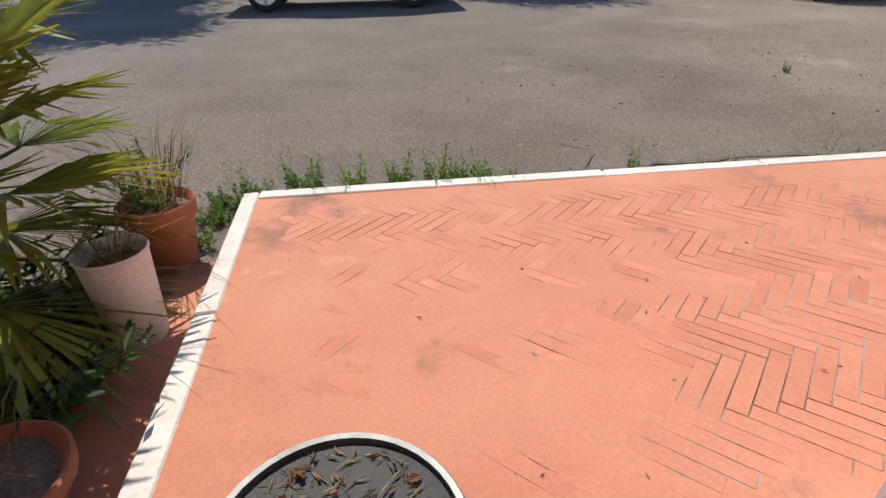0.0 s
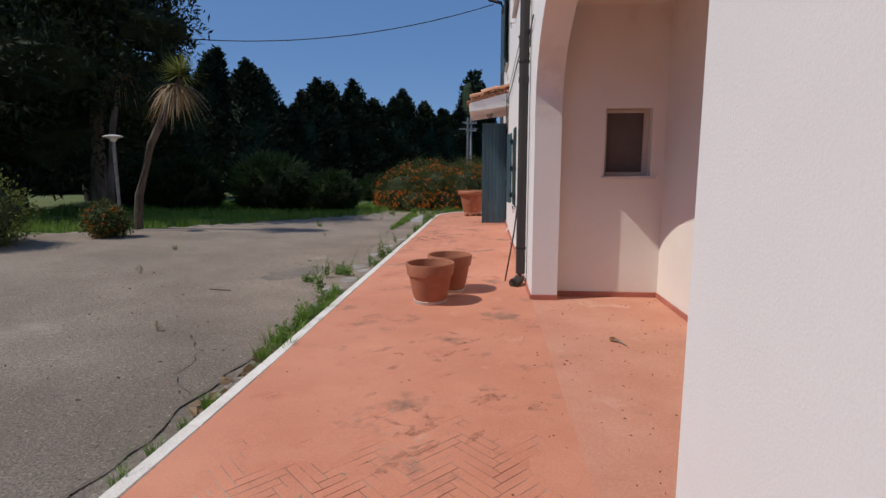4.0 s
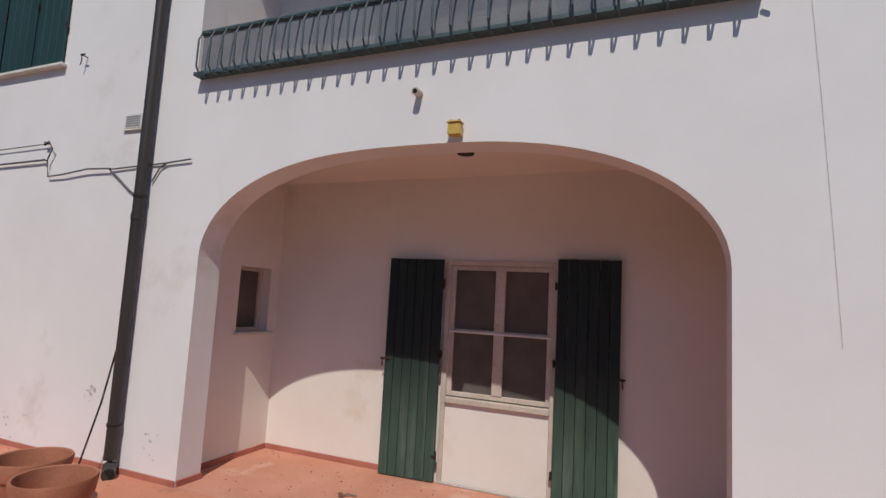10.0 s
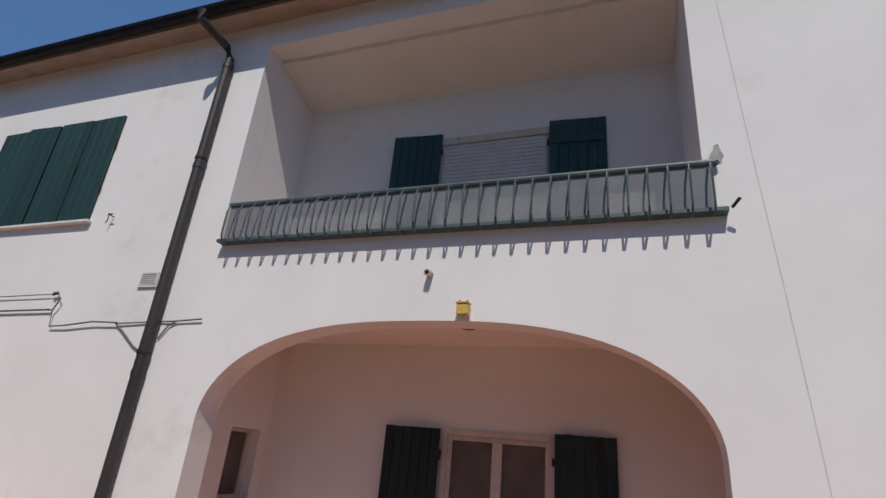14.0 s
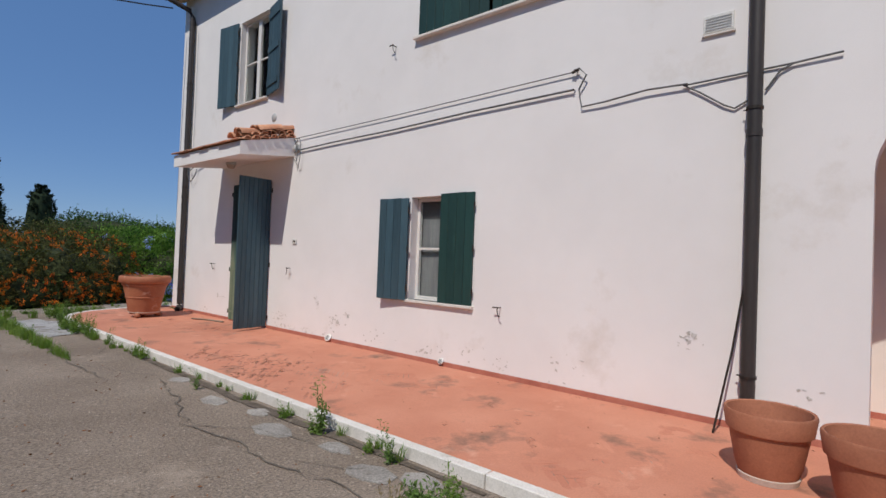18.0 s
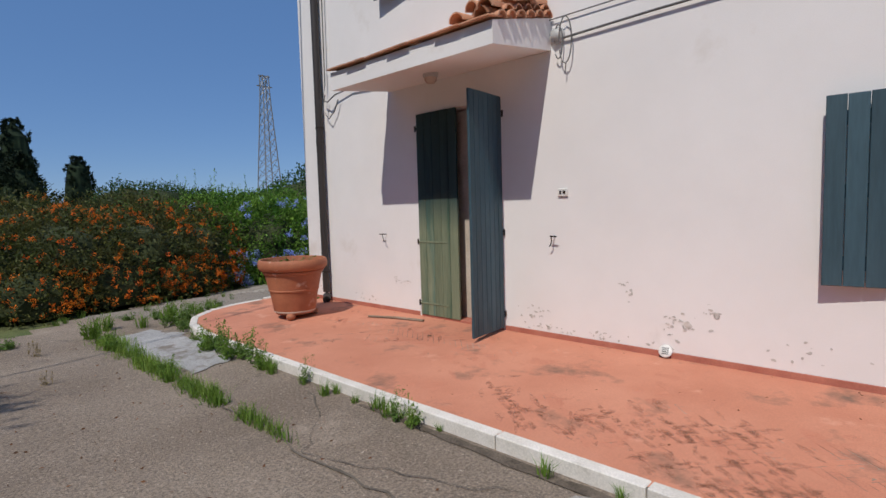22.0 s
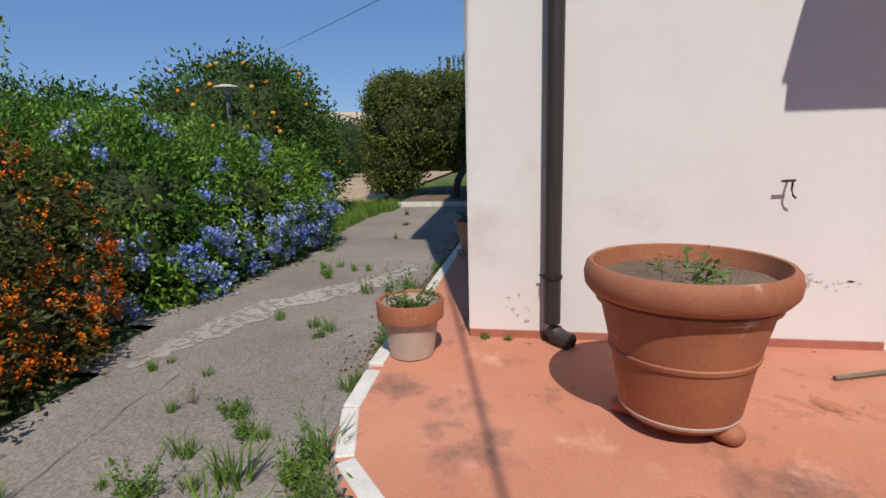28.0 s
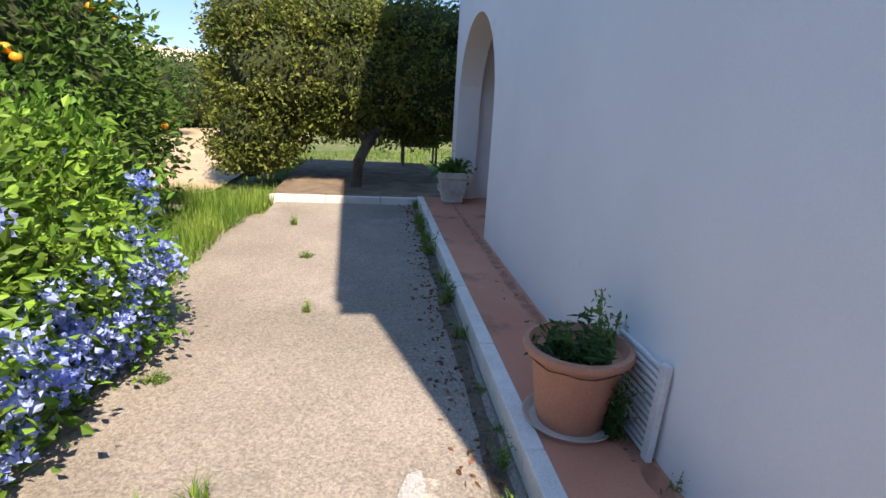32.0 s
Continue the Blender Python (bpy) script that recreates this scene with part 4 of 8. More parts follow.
# loggia upstairs
# the cream plaster also puts some of the loggia's shade into the colour
setting("wall_loggia_back", boxed(1.06, 1.26, 0.3, 5.6, 3.3, 6.7), M["plaster_cream"], "white plastered back wall of the loggia", "wall")
bm = bmesh.new()
box(bm, 0.273, 1.06, 5.123, 5.40, 3.3, 6.7)
box(bm, 0.273, 1.06, 0.28, 0.527, 3.3, 6.7)
setting("wall_loggia_sides", bm, M["plaster"], "white plastered cheeks of the loggia", "wall")
bm = bmesh.new()
vs = [bm.verts.new(p) for p in ((0.272, 0.53, 6.325), (0.272, 5.12, 6.325), (1.06, 5.12, 6.15), (1.06, 0.53, 6.15), (0.272, 0.53, 6.44), (0.272, 5.12, 6.44), (1.06, 5.12, 6.35), (1.06, 0.53, 6.35))]
for q in ((0, 1, 2, 3), (7, 6, 5, 4), (0, 4, 5, 1), (1, 5, 6, 2), (2, 6, 7, 3), (3, 7, 4, 0)):
    bm.faces.new([vs[k] for k in q])
setting("ceiling_loggia", bm, M["plaster_cream"], "sloping plastered loggia ceiling", "ceiling")
setting("floor_loggia", boxed(0.27, 1.06, 0.3, 5.4, 3.2, 3.3), M["coating"], "loggia floor slab", "floor")

# rooms: inner partitions, upper floor
setting("wall_room_back", boxed(4.4, 4.6, 5.3, 16.38, -0.3, 3.2), M["room_wall"], "plastered inner wall behind the house door", "wall")
setting("wall_room_side", boxed(0.27, 4.4, 11.0, 11.2, -0.3, 3.2), M["room_wall"], "plastered inner side wall", "wall")
setting("wall_room_mid", boxed(1.6, 4.4, 5.3, 5.5, -0.3, 3.2), M["room_wall"], "plastered inner cross wall", "wall")
setting("ceiling_rooms", boxed(0.27, 5.2, 5.3, 16.38, 3.2, 3.3), M["room_wall"], "ceiling slab of the ground floor", "ceiling")
setting("wall_back_porch_inner", boxed(5.2, 5.4, 12.3, 16.38, -0.3, 3.2), M["plaster"], "plastered inner wall of the back porch", "wall")
setting("wall_back_porch_side", boxed(5.4, 8.77, 12.3, 12.5, -0.3, 3.2), M["plaster"], "plastered side wall of the back porch", "wall")
setting("ceiling_back_porch", boxed(5.4, 8.77, 12.5, 16.38, 2.9, 3.2), M["plaster"], "ceiling of the back porch", "ceiling")

# skirting along the wall's foot
bm = bmesh.new()
for y0, y1 in ((4.87, 12.84), (14.19, YA), (-0.36, 0.57)):
    box(bm, -0.014, -0.002, y0 + 0.002, y1 - 0.002, -0.04, 0.055, 0.003)
for y0, y1 in ((0.30, 1.25), (3.56, 5.06)):
    box(bm, 1.344, 1.357, y0 + 0.004, y1 - 0.004, 0.003, 0.06, 0.003)
box(bm, 0.28, 1.34, 5.045, 5.058, 0.003, 0.06, 0.003)
box(bm, 0.0, 0.27, 4.85, 4.868, 0.003, 0.06, 0.003)
setting("baseboard", bm, M["skirt"], "thin terracotta-red skirting at the foot of the walls", "skirting")

# ---- roof ----
OV, EAVE, SLOPE = 0.32, 6.655, 0.32
bm = bmesh.new()
for s in (0, 1):
    x_out, x_mid = (-OV, 4.55) if s == 0 else (9.1 + OV, 4.55)
    zs = [(x_out, EAVE + 0.14), (x_mid, EAVE + 0.14 + SLOPE * (4.55 + OV))]
    pts = []
    for y in (-11.7, YA + 0.12):
        for dz in (0, 0.16):
            pts += [bm.verts.new((x, y, z + dz)) for x, z in zs]
    for q in ((0, 1, 5, 4), (2, 6, 7, 3), (0, 2, 3, 1), (4, 5, 7, 6), (0, 4, 6, 2), (1, 3, 7, 5)):
        bm.faces.new([pts[k] for k in q])
roof = setting("roof", bm, M["roof_tile"], "low-pitched clay-tiled roof with overhanging eaves", "roof")
bm = bmesh.new()
vs = [bm.verts.new(p) for p in ((-OV, -11.6, EAVE), (0.0, -11.6, TOP), (0.0, YA + 0.10, TOP), (-OV, YA + 0.10, EAVE), (-OV, -11.6, EAVE + 0.13), (0.0, -11.6, TOP + 0.13), (0.0, YA + 0.10, TOP + 0.13), (-OV, YA + 0.10, EAVE + 0.13))]
for q in ((0, 3, 2, 1), (4, 5, 6, 7), (0, 4, 7, 3), (1, 2, 6, 5), (0, 1, 5, 4), (3, 7, 6, 2)):
    bm.faces.new([vs[k] for k in q])
setting("trim_eaves", bm, M["soffit"], "tan boarded underside of the eaves", "eaves")
bm = bmesh.new()
n = 10
rows = []
for y in (-11.6, YA + 0.12):
    rows.append([bm.verts.new((-OV - 0.075 + 0.075 * math.cos(a), y, EAVE + 0.10 + 0.085 * math.sin(a))) for a in [math.pi * k / n + math.pi for k in range(n + 1)]])
for a in range(n):
    bm.faces.new((rows[0][a], rows[0][a + 1], rows[1][a + 1], rows[1][a]))
bmesh.ops.solidify(bm, geom=bm.faces, thickness=0.006)
gutter = tagged(part("gutter", bm, M["gutter"], None, "", True), "black half-round gutter along the eaves", "gutter", "", "structure")

# ---- shutters, windows, door ----
def leaf_board(name, w, h, boards, material, at, label, category, group="", ledges=(0.12, 0.5, 0.88), thick=0.028, ledge_out=False):
    """A ledged board shutter: hinged edge at the origin, reaching along +y by w, its outside towards -x."""
    ob = thing(name, at, label, category, group)
    bw = w / boards
    for k in range(boards):
        dx = random.uniform(-0.0015, 0.0015)
        part("board", boxed(-thick + dx, dx, k * bw + 0.002, (k + 1) * bw - 0.002, 0, h + random.uniform(-0.002, 0.002), bevel=0.004), material, ob)
    for f in ledges:
        part("ledge", boxed(0.002, 0.020, 0.03, w - 0.03, h * f - 0.05, h * f + 0.05, bevel=0.004), material, ob)
        if ledge_out:
            part("strap_hinge", boxed(-thick - 0.006, -thick - 0.001, -0.01, w * 0.72, h * f - 0.011, h * f + 0.011, bevel=0.002), material, ob, "narrow painted strap hinge")
        bm = bmesh.new()
        lathe(bm, [(0, -0.035), (0.011, -0.035), (0.011, 0.035), (0, 0.035)], 8, (-thick - 0.004, -0.012, h * f))
        part("pintle", bm, M["iron"], ob)
    return ob


def stay_hook(y, z, x=0.0, flip=1):
    """A wrought-iron shutter stay in the wall."""
    ob = thing("shutter_stay", (x, y, z), "rusty black iron shutter stay on the white wall", "shutter stay", "shutter stays")
    part("spike", tubed([(0.02, 0, 0), (-0.07, 0, 0)], 0.006, 6), M["iron"], ob)
    part("arm", tubed([(-0.07, -0.012 * flip, 0.004), (-0.07, 0.06 * flip, 0.0)], 0.008, 6), M["iron"], ob)
    part("tail", tubed([(-0.068, 0.0, 0), (-0.062, 0.0, -0.05), (-0.058, -0.012 * flip, -0.085), (-0.055, -0.03 * flip, -0.10)], 0.006, 6), M["iron"], ob)
    return ob


def casement(name, y0, y1, z0, z1, x, label, cross=True, material="frame_white", depth=0.05, screen=False):
    """A window with two sashes, set in an opening of the front; glass in front of a dark room."""
    ob = tagged(new(name), label, "window", "", "structure")
    fw = 0.045
    for a in ((y0, y0 + fw, z0, z1), (y1 - fw, y1, z0, z1)):
        part("window_frame", boxed(x, x + depth, a[0], a[1], a[2], a[3], bevel=0.004), M[material], ob)
    for a in ((z0, z0 + fw), (z1 - fw, z1)):
        part("window_frame", boxed(x, x + depth, y0 + fw, y1 - fw, a[0], a[1], bevel=0.004), M[material], ob)
    mid = (y0 + y1) / 2
    part("meeting_stile", boxed(x - 0.008, x + depth - 0.01, mid - 0.05, mid + 0.05, z0 + fw, z1 - fw, bevel=0.004), M[material], ob)
    if cross:
        zc = z0 + (z1 - z0) * 0.5
        for a, b in ((y0 + fw, mid - 0.05), (mid + 0.05, y1 - fw)):
            part("glazing_bar", boxed(x + 0.004, x + depth - 0.012, a, b, zc - 0.014, zc + 0.014, bevel=0.003), M[material], ob)
    for a, b in ((y0 + fw, mid - 0.05), (mid + 0.05, y1 - fw)):
        p = part("pane", boxed(x + 0.022, x + 0.026, a - 0.006, b + 0.006, z0 + fw - 0.006, z1 - fw + 0.006), M["screen" if screen else "glass"], ob)
        p.visible_shadow = screen
    return ob


def sill(y0, y1, z, x=0.0, out=0.06, parent=None):
    return part("window_sill", boxed(x - out, x + 0.10, y0 - 0.05, y1 + 0.05, z - 0.035, z, bevel=0.005), M["kerb"], parent)


# ground-floor window beside the door
w1 = casement("window_1", 8.49, 9.5, 0.762, 2.073, 0.12, "white two-sash window half hidden by a closed green shutter", True)
sill(8.49, 9.5, 0.76, 0.0, 0.05, w1)
# added grey sheet: stands in for the greyish reflection in the panes
part("curtain", boxed(0.19, 0.195, 8.5, 9.49, 0.77, 2.06), M["curtain"], w1, "grey sheet added behind the glass")
leaf_board("shutter", 0.52, 1.33, 4, M["shutter"], pose(-0.005, 8.46, 0.765), "closed dark green board shutter over half the window", "shutter", "board shutters")
leaf_board("shutter", 0.49, 1.32, 4, M["shutter_blue"], Matrix.Translation((-0.03, 9.51, 0.745)) @ pose(0, 0, 0, 0, 0, 6), "open blue-green board shutter folded back on the wall", "shutter", "board shutters")
# large upstairs shutters
w2 = casement("window_2", 7.17, 9.49, 4.162, 5.668, 0.2, "upstairs window behind closed green shutters", False)
sill(7.17, 9.49, 4.16, 0.0, 0.07, w2)
for k, (y, turn, m) in enumerate(((7.165, -1.5, "shutter"), (7.73, 0.5, "shutter"), (8.345, 3, "shutter"), (8.91, -1, "shutter"))):
    leaf_board("shutter", 0.565, 1.50, 4, M[m], pose(-0.01, y, 4.165, 0, 0, turn), "closed dark green upstairs board shutter", "shutter", "upstairs shutters", (0.3, 0.72) if k in (0, 3) else (0.5,))
# upstairs window near the corner
w3 = casement("window_3", 13.17, 14.17, 4.032, 5.598, 0.1, "upstairs white window between open shutters", True)
sill(13.17, 14.17, 4.03, 0.0, 0.06, w3)
leaf_board("shutter", 0.56, 1.56, 4, M["shutter_blue"], pose(-0.03, 14.2, 4.03, 0, 0, 8), "open blue-green upstairs board shutter", "shutter", "board shutters")
leaf_board("shutter", 0.56, 1.56, 4, M["shutter_blue"], pose(-0.03, 13.14, 4.03, 0, 0, 180 - 12) , "open blue-green upstairs board shutter", "shutter", "board shutters")
# upstairs window with a roller blind
w4 = tagged(new("window_4"), "upstairs window with a lowered cream roller shutter", "window", "", "structure")
for k in range(26):
    part("slat", boxed(0.09, 0.10, -2.95, -1.75, 4.47 + k * 0.05, 4.47 + k * 0.05 + 0.046, bevel=0.003), M["roller"], w4)
part("roller_box", boxed(0.08, 0.2, -2.95, -1.75, 5.77, 6.135), M["frame_wood"], w4)
sill(-2.95, -1.75, 4.46, 0.0, 0.06, w4)
leaf_board("shutter", 0.58, 1.66, 6, M["shutter_blue"], pose(-0.06, -1.72, 4.39, 0, 0, 5), "open blue-green upstairs board shutter standing off the wall", "shutter", "board shutters")

# recess window: a former French window, walled up below
wf = casement("window_5", 1.885, 2.905, 0.83, 2.115, 1.37, "old cream-framed window with dark insect screens in the arched recess", True, "frame_wood", 0.07, True)
part("surround", boxed(1.335, 1.36, 1.835, 1.885, 0.0, 2.165, bevel=0.004), M["frame_wood"], wf)
part("surround", boxed(1.335, 1.36, 2.905, 2.955, 0.0, 2.165, bevel=0.004), M["frame_wood"], wf)
part("surround", boxed(1.335, 1.36, 1.886, 2.904, 2.116, 2.165, bevel=0.004), M["frame_wood"], wf)
part("window_sill", boxed(1.325, 1.44, 1.886, 2.904, 0.765, 0.82, bevel=0.005), M["frame_wood"], wf)
part("bar", tubed([(1.355, 1.89, 1.46), (1.355, 2.90, 1.46)], 0.012, 8), M["frame_white"], wf)
part("threshold", boxed(1.30, 1.333, 1.84, 2.95, 0.005, 0.02, bevel=0.003), M["stone_grey"], wf)

def shutter_iron(leaf, w):
    """Latch, ring and pintles on the edges of a tall shutter."""
    for z in (0.24, 1.22, 1.92):
        part("pintle", tubed([(-0.030, -0.014, z - 0.035), (-0.030, -0.014, z + 0.035)], 0.012, 8), M["iron"], leaf)
        part("hinge_knuckle", boxed(-0.036, -0.028, -0.02, 0.03, z - 0.012, z + 0.012, bevel=0.002), M["iron"], leaf)
    part("latch_bar", boxed(-0.042, -0.030, w - 0.06, w + 0.045, 1.12, 1.14, bevel=0.003), M["iron"], leaf)
    part("latch_tail", tubed([(-0.036, w + 0.02, 1.12), (-0.036, w + 0.022, 1.05)], 0.007, 6), M["iron"], leaf)


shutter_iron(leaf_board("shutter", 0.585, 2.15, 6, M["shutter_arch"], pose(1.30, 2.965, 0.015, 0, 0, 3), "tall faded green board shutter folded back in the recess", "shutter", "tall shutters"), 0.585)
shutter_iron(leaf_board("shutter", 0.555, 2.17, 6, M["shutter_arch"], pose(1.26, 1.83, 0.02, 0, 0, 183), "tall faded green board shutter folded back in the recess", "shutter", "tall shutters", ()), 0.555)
# hatch in the recess
hatch = tagged(new("window_6"), "small square hatch with a dark screen and a stone sill", "hatch", "", "structure")
part("screen", boxed(0.77, 1.19, 5.20, 5.21, 1.33, 1.99), M["screen"], hatch)
for a in ((0.747, 0.785), (1.165, 1.218)):
    part("window_frame", boxed(a[0], a[1], 5.17, 5.215, 1.312, 2.008, bevel=0.003), M["frame_wood"], hatch)
for a in ((1.312, 1.35), (1.97, 2.008)):
    part("window_frame", boxed(0.786, 1.164, 5.17, 5.215, a[0], a[1], bevel=0.003), M["frame_wood"], hatch)
part("window_sill", boxed(0.72, 1.27, 5.01, 5.168, 1.28, 1.309, bevel=0.004), M["kerb"], hatch)
# loggia door
wl = tagged(new("window_7"), "loggia door closed by a cream roller shutter", "door", "", "structure")
for k in range(32):
    part("slat", boxed(1.032, 1.042, 1.90, 3.11, 3.75 + k * 0.05, 3.75 + k * 0.05 + 0.046, bevel=0.003), M["roller"], wl)
part("head_frame", boxed(1.02, 1.058, 1.87, 3.14, 5.36, 5.45, bevel=0.004), M["frame_wood"], wl)
leaf_board("shutter", 0.61, 2.16, 6, M["shutter"], pose(1.02, 3.14, 3.34, 0, 0, 4), "dark green board shutter folded back in the loggia", "shutter", "loggia shutters")
leaf_board("shutter", 0.61, 2.16, 6, M["shutter"], pose(0.99, 1.87, 3.34, 0, 0, 184), "dark green board shutter folded back in the loggia", "shutter", "loggia shutters")

# house door
door = tagged(new("door_1"), "house doorway with a white frame, its shutter doors standing ajar", "door", "", "structure")
part("door_frame", boxed(0.14, 0.20, 13.42, 13.455, 0.03, 2.50, bevel=0.004), M["frame_white"], door)
part("door_frame", boxed(0.14, 0.20, 14.09, 14.15, 0.03, 2.50, bevel=0.004), M["frame_white"], door)
part("door_frame", boxed(0.14, 0.20, 12.87, 12.885, 0.03, 2.50, bevel=0.004), M["frame_white"], door)
part("door_panel", boxed(0.15, 0.19, 13.455, 14.09, 0.03, 2.50, bevel=0.003), M["frame_wood"], door)
part("door_sill", boxed(-0.02, 0.33, 12.872, 14.148, 0.001, 0.03, bevel=0.004), M["skirt"], door)
leaf_board("shutter_door", 0.655, 2.49, 5, M["shutter_worn"], pose(-0.004, 14.145, 0.03, 0, 0, 180) @ Matrix.Diagonal((-1, 1, 1, 1)), "closed worn green board door leaf, sun-bleached below", "door leaf", "door leaves", (0.06, 0.37, 0.93), 0.028, True)
leaf_board("shutter_door", 0.61, 2.495, 7, M["shutter_blue"], pose(-0.03, 12.865, 0.035, 0, 0, 96), "open blue-green board door leaf standing out from the wall", "door leaf", "door leaves", (0.06, 0.42, 0.93))
for ix in range(9):
    for iy in range(5):
        part("floor_tile", boxed(0.34 + ix * 0.3, 0.63 + ix * 0.3, 12.75 + iy * 0.3, 13.04 + iy * 0.3, -0.02, 0.006, bevel=0.003), M["tile_floor"], floor_room)

# ---- canopy over the door ----
canopy = thing("door_canopy", (0, 12.29, 2.77), "white plastered door canopy roofed with clay barrel tiles", "canopy")
bm = bmesh.new()
prof = [(-0.002, 0.11), (-0.94, -0.01), (-0.94, 0.19), (-0.002, 0.42)]
for yy in (-0.06, 2.31):
    for x, z in prof:
        bm.verts.new((x, yy, z))
bm.verts.ensure_lookup_table()
for q in ((0, 1, 2, 3), (7, 6, 5, 4), (0, 4, 5, 1), (1, 5, 6, 2), (2, 6, 7, 3), (3, 7, 4, 0)):
    bm.faces.new([bm.verts[k] for k in q])
part("slab", bm, M["plaster"], canopy)


def barrel_tile(L, r0, r1, up=True):
    bm = bmesh.new()
    rows = []
    n = 7
    for s, r in ((0, r0), (L, r1)):
        for rr in (r, r - 0.013):
            rows.append([bm.verts.new((s, rr * math.cos(math.pi * k / n), (1 if up else -1) * rr * math.sin(math.pi * k / n))) for k in range(n + 1)])
    for a, b in ((0, 2), (3, 1), (1, 0), (2, 3)):
        for k in range(n):
            bm.faces.new((rows[a][k], rows[a][k + 1], rows[b][k + 1], rows[b][k]))
    return bm


tile_up = link_mesh("tile", barrel_tile(0.40, 0.085, 0.07), M["roof_tile"], True)
tile_short = link_mesh("tile", barrel_tile(0.17, 0.062, 0.058), M["roof_tile"], True)
tile_flat = link_mesh("tile", boxed(0, 0.39, -0.168, 0.168, 0, 0.022, bevel=0.006), M["roof_tile"])
pitch = math.degrees(math.atan2(0.23, 0.94))


def roof_z(x):
    return 0.19 + (x + 0.94) * 0.2447


def on_canopy(me, x, y, z, rx, ry, rz):
    o = new("tile", me)
    o.parent = canopy
    o.matrix_basis = pose(x, y, z, rx, ry, rz)


for col in range(7):
    for row in range(3):
        x = -0.995 + row * 0.31 + random.uniform(-0.015, 0.015)
        on_canopy(tile_flat, x, 0.10 + col * 0.343, roof_z(x) + 0.024 + random.uniform(0, 0.006), random.uniform(-1.2, 1.2), -pitch + 3.0, random.uniform(-1.5, 1.5))
# low barrel course over the flat tiles, set well back from the edge
for col in range(6):
    for row in range(2):
        x = -0.62 + row * 0.30 + random.uniform(-0.02, 0.02)
        on_canopy(tile_up, x, 0.42 + col * 0.343, roof_z(x) + 0.012, random.uniform(-3, 3), -pitch, random.uniform(-2, 2))
# two verge courses of tile ends at the open side
for k in range(6):
    x = -0.84 + 0.15 * k
    on_canopy(tile_short, x, -0.10, roof_z(x) + 0.012, 0, 0, 90 + random.uniform(-4, 4))
for k in range(5):
    x = -0.70 + 0.15 * k
    on_canopy(tile_short, x, -0.075, roof_z(x) + 0.07, 0, random.uniform(-4, 4), 90 + random.uniform(-5, 5))
for x, y, dz in ((-0.90, 0.10, 0.075), (-0.58, 0.10, 0.085), (-0.36, 0.12, 0.09)):
    on_canopy(tile_up, x, y, roof_z(x) + dz, random.uniform(-4, 4), -pitch, random.uniform(-4, 4))
# loose tiles heaped along the open verge
for k, (x, y, dz, turn) in enumerate(((-0.93, 0.03, 0.12, 6), (-0.64, 0.0, 0.15, -5), (-0.36, 0.02, 0.13, 4), (-0.88, 0.22, 0.15, -8), (-0.60, 0.21, 0.18, 5), (-0.34, 0.24, 0.14, -4), (-0.86, 0.42, 0.10, 7), (-0.55, 0.43, 0.11, -6))):
    on_canopy(tile_up, x, y, roof_z(x) + dz, 5 * math.sin(3.0 * k), -pitch + 4 * math.cos(2.0 * k), turn)
lamp = thing("canopy_lamp", (-0.45, 13.46, 2.82), "round grey bulkhead lamp under the canopy", "lamp")
bm = bmesh.new()
lathe(bm, [(0, 0.02), (0.085, 0.02), (0.085, -0.03), (0.07, -0.045)], 20)
part("base", bm, M["plastic_grey"], lamp, smooth=True)
bm = bmesh.new()
lathe(bm, [(0.07, -0.03), (0.068, -0.07), (0.045, -0.1), (0, -0.11)], 20)
part("glass_cover", bm, M["pot_pale"], lamp, "dusty ribbed glass cover", True)

# ---- balcony rail ----
rail = thing("balcony_railing", (0, 0, 3.77), "teal-grey iron balcony railing with bowed bars", "railing")
part("bottom_plate", boxed(-0.10, 0.05, 0.40, 5.06, -0.035, 0.0, bevel=0.003), M["rail"], rail)
part("handrail", tubed([(-0.05, 0.45, 0.40), (-0.05, 5.03, 0.40)], 0.028, 10), M["rail"], rail)
barm = link_mesh("bar", tubed([(-0.05, 0, -0.05), (-0.15, 0, -0.06), (-0.19, 0, 0.0), (-0.19, 0, 0.26), (-0.155, 0, 0.34), (-0.05, 0, 0.39)], 0.009, 6), M["rail"], True)
for k in range(31):
    o = new("bar", barm)
    o.parent = rail
    o.matrix_basis = Matrix.Translation((0, 0.50 + k * 0.1475, 0))
part("screen_sheet", boxed(-0.052, -0.049, 0.47, 5.02, 0.0, 0.375), M["sheet"], rail, "thin grey see-through sheet behind the bars")
part("end_bracket", tubed([(-0.05, 0.43, 0.40), (0.05, 0.50, 0.42)], 0.02, 8), M["rail"], rail)
part("end_bracket", tubed([(-0.09, 0.38, -0.01), (-0.14, 0.33, 0.04)], 0.012, 8), M["iron"], rail)

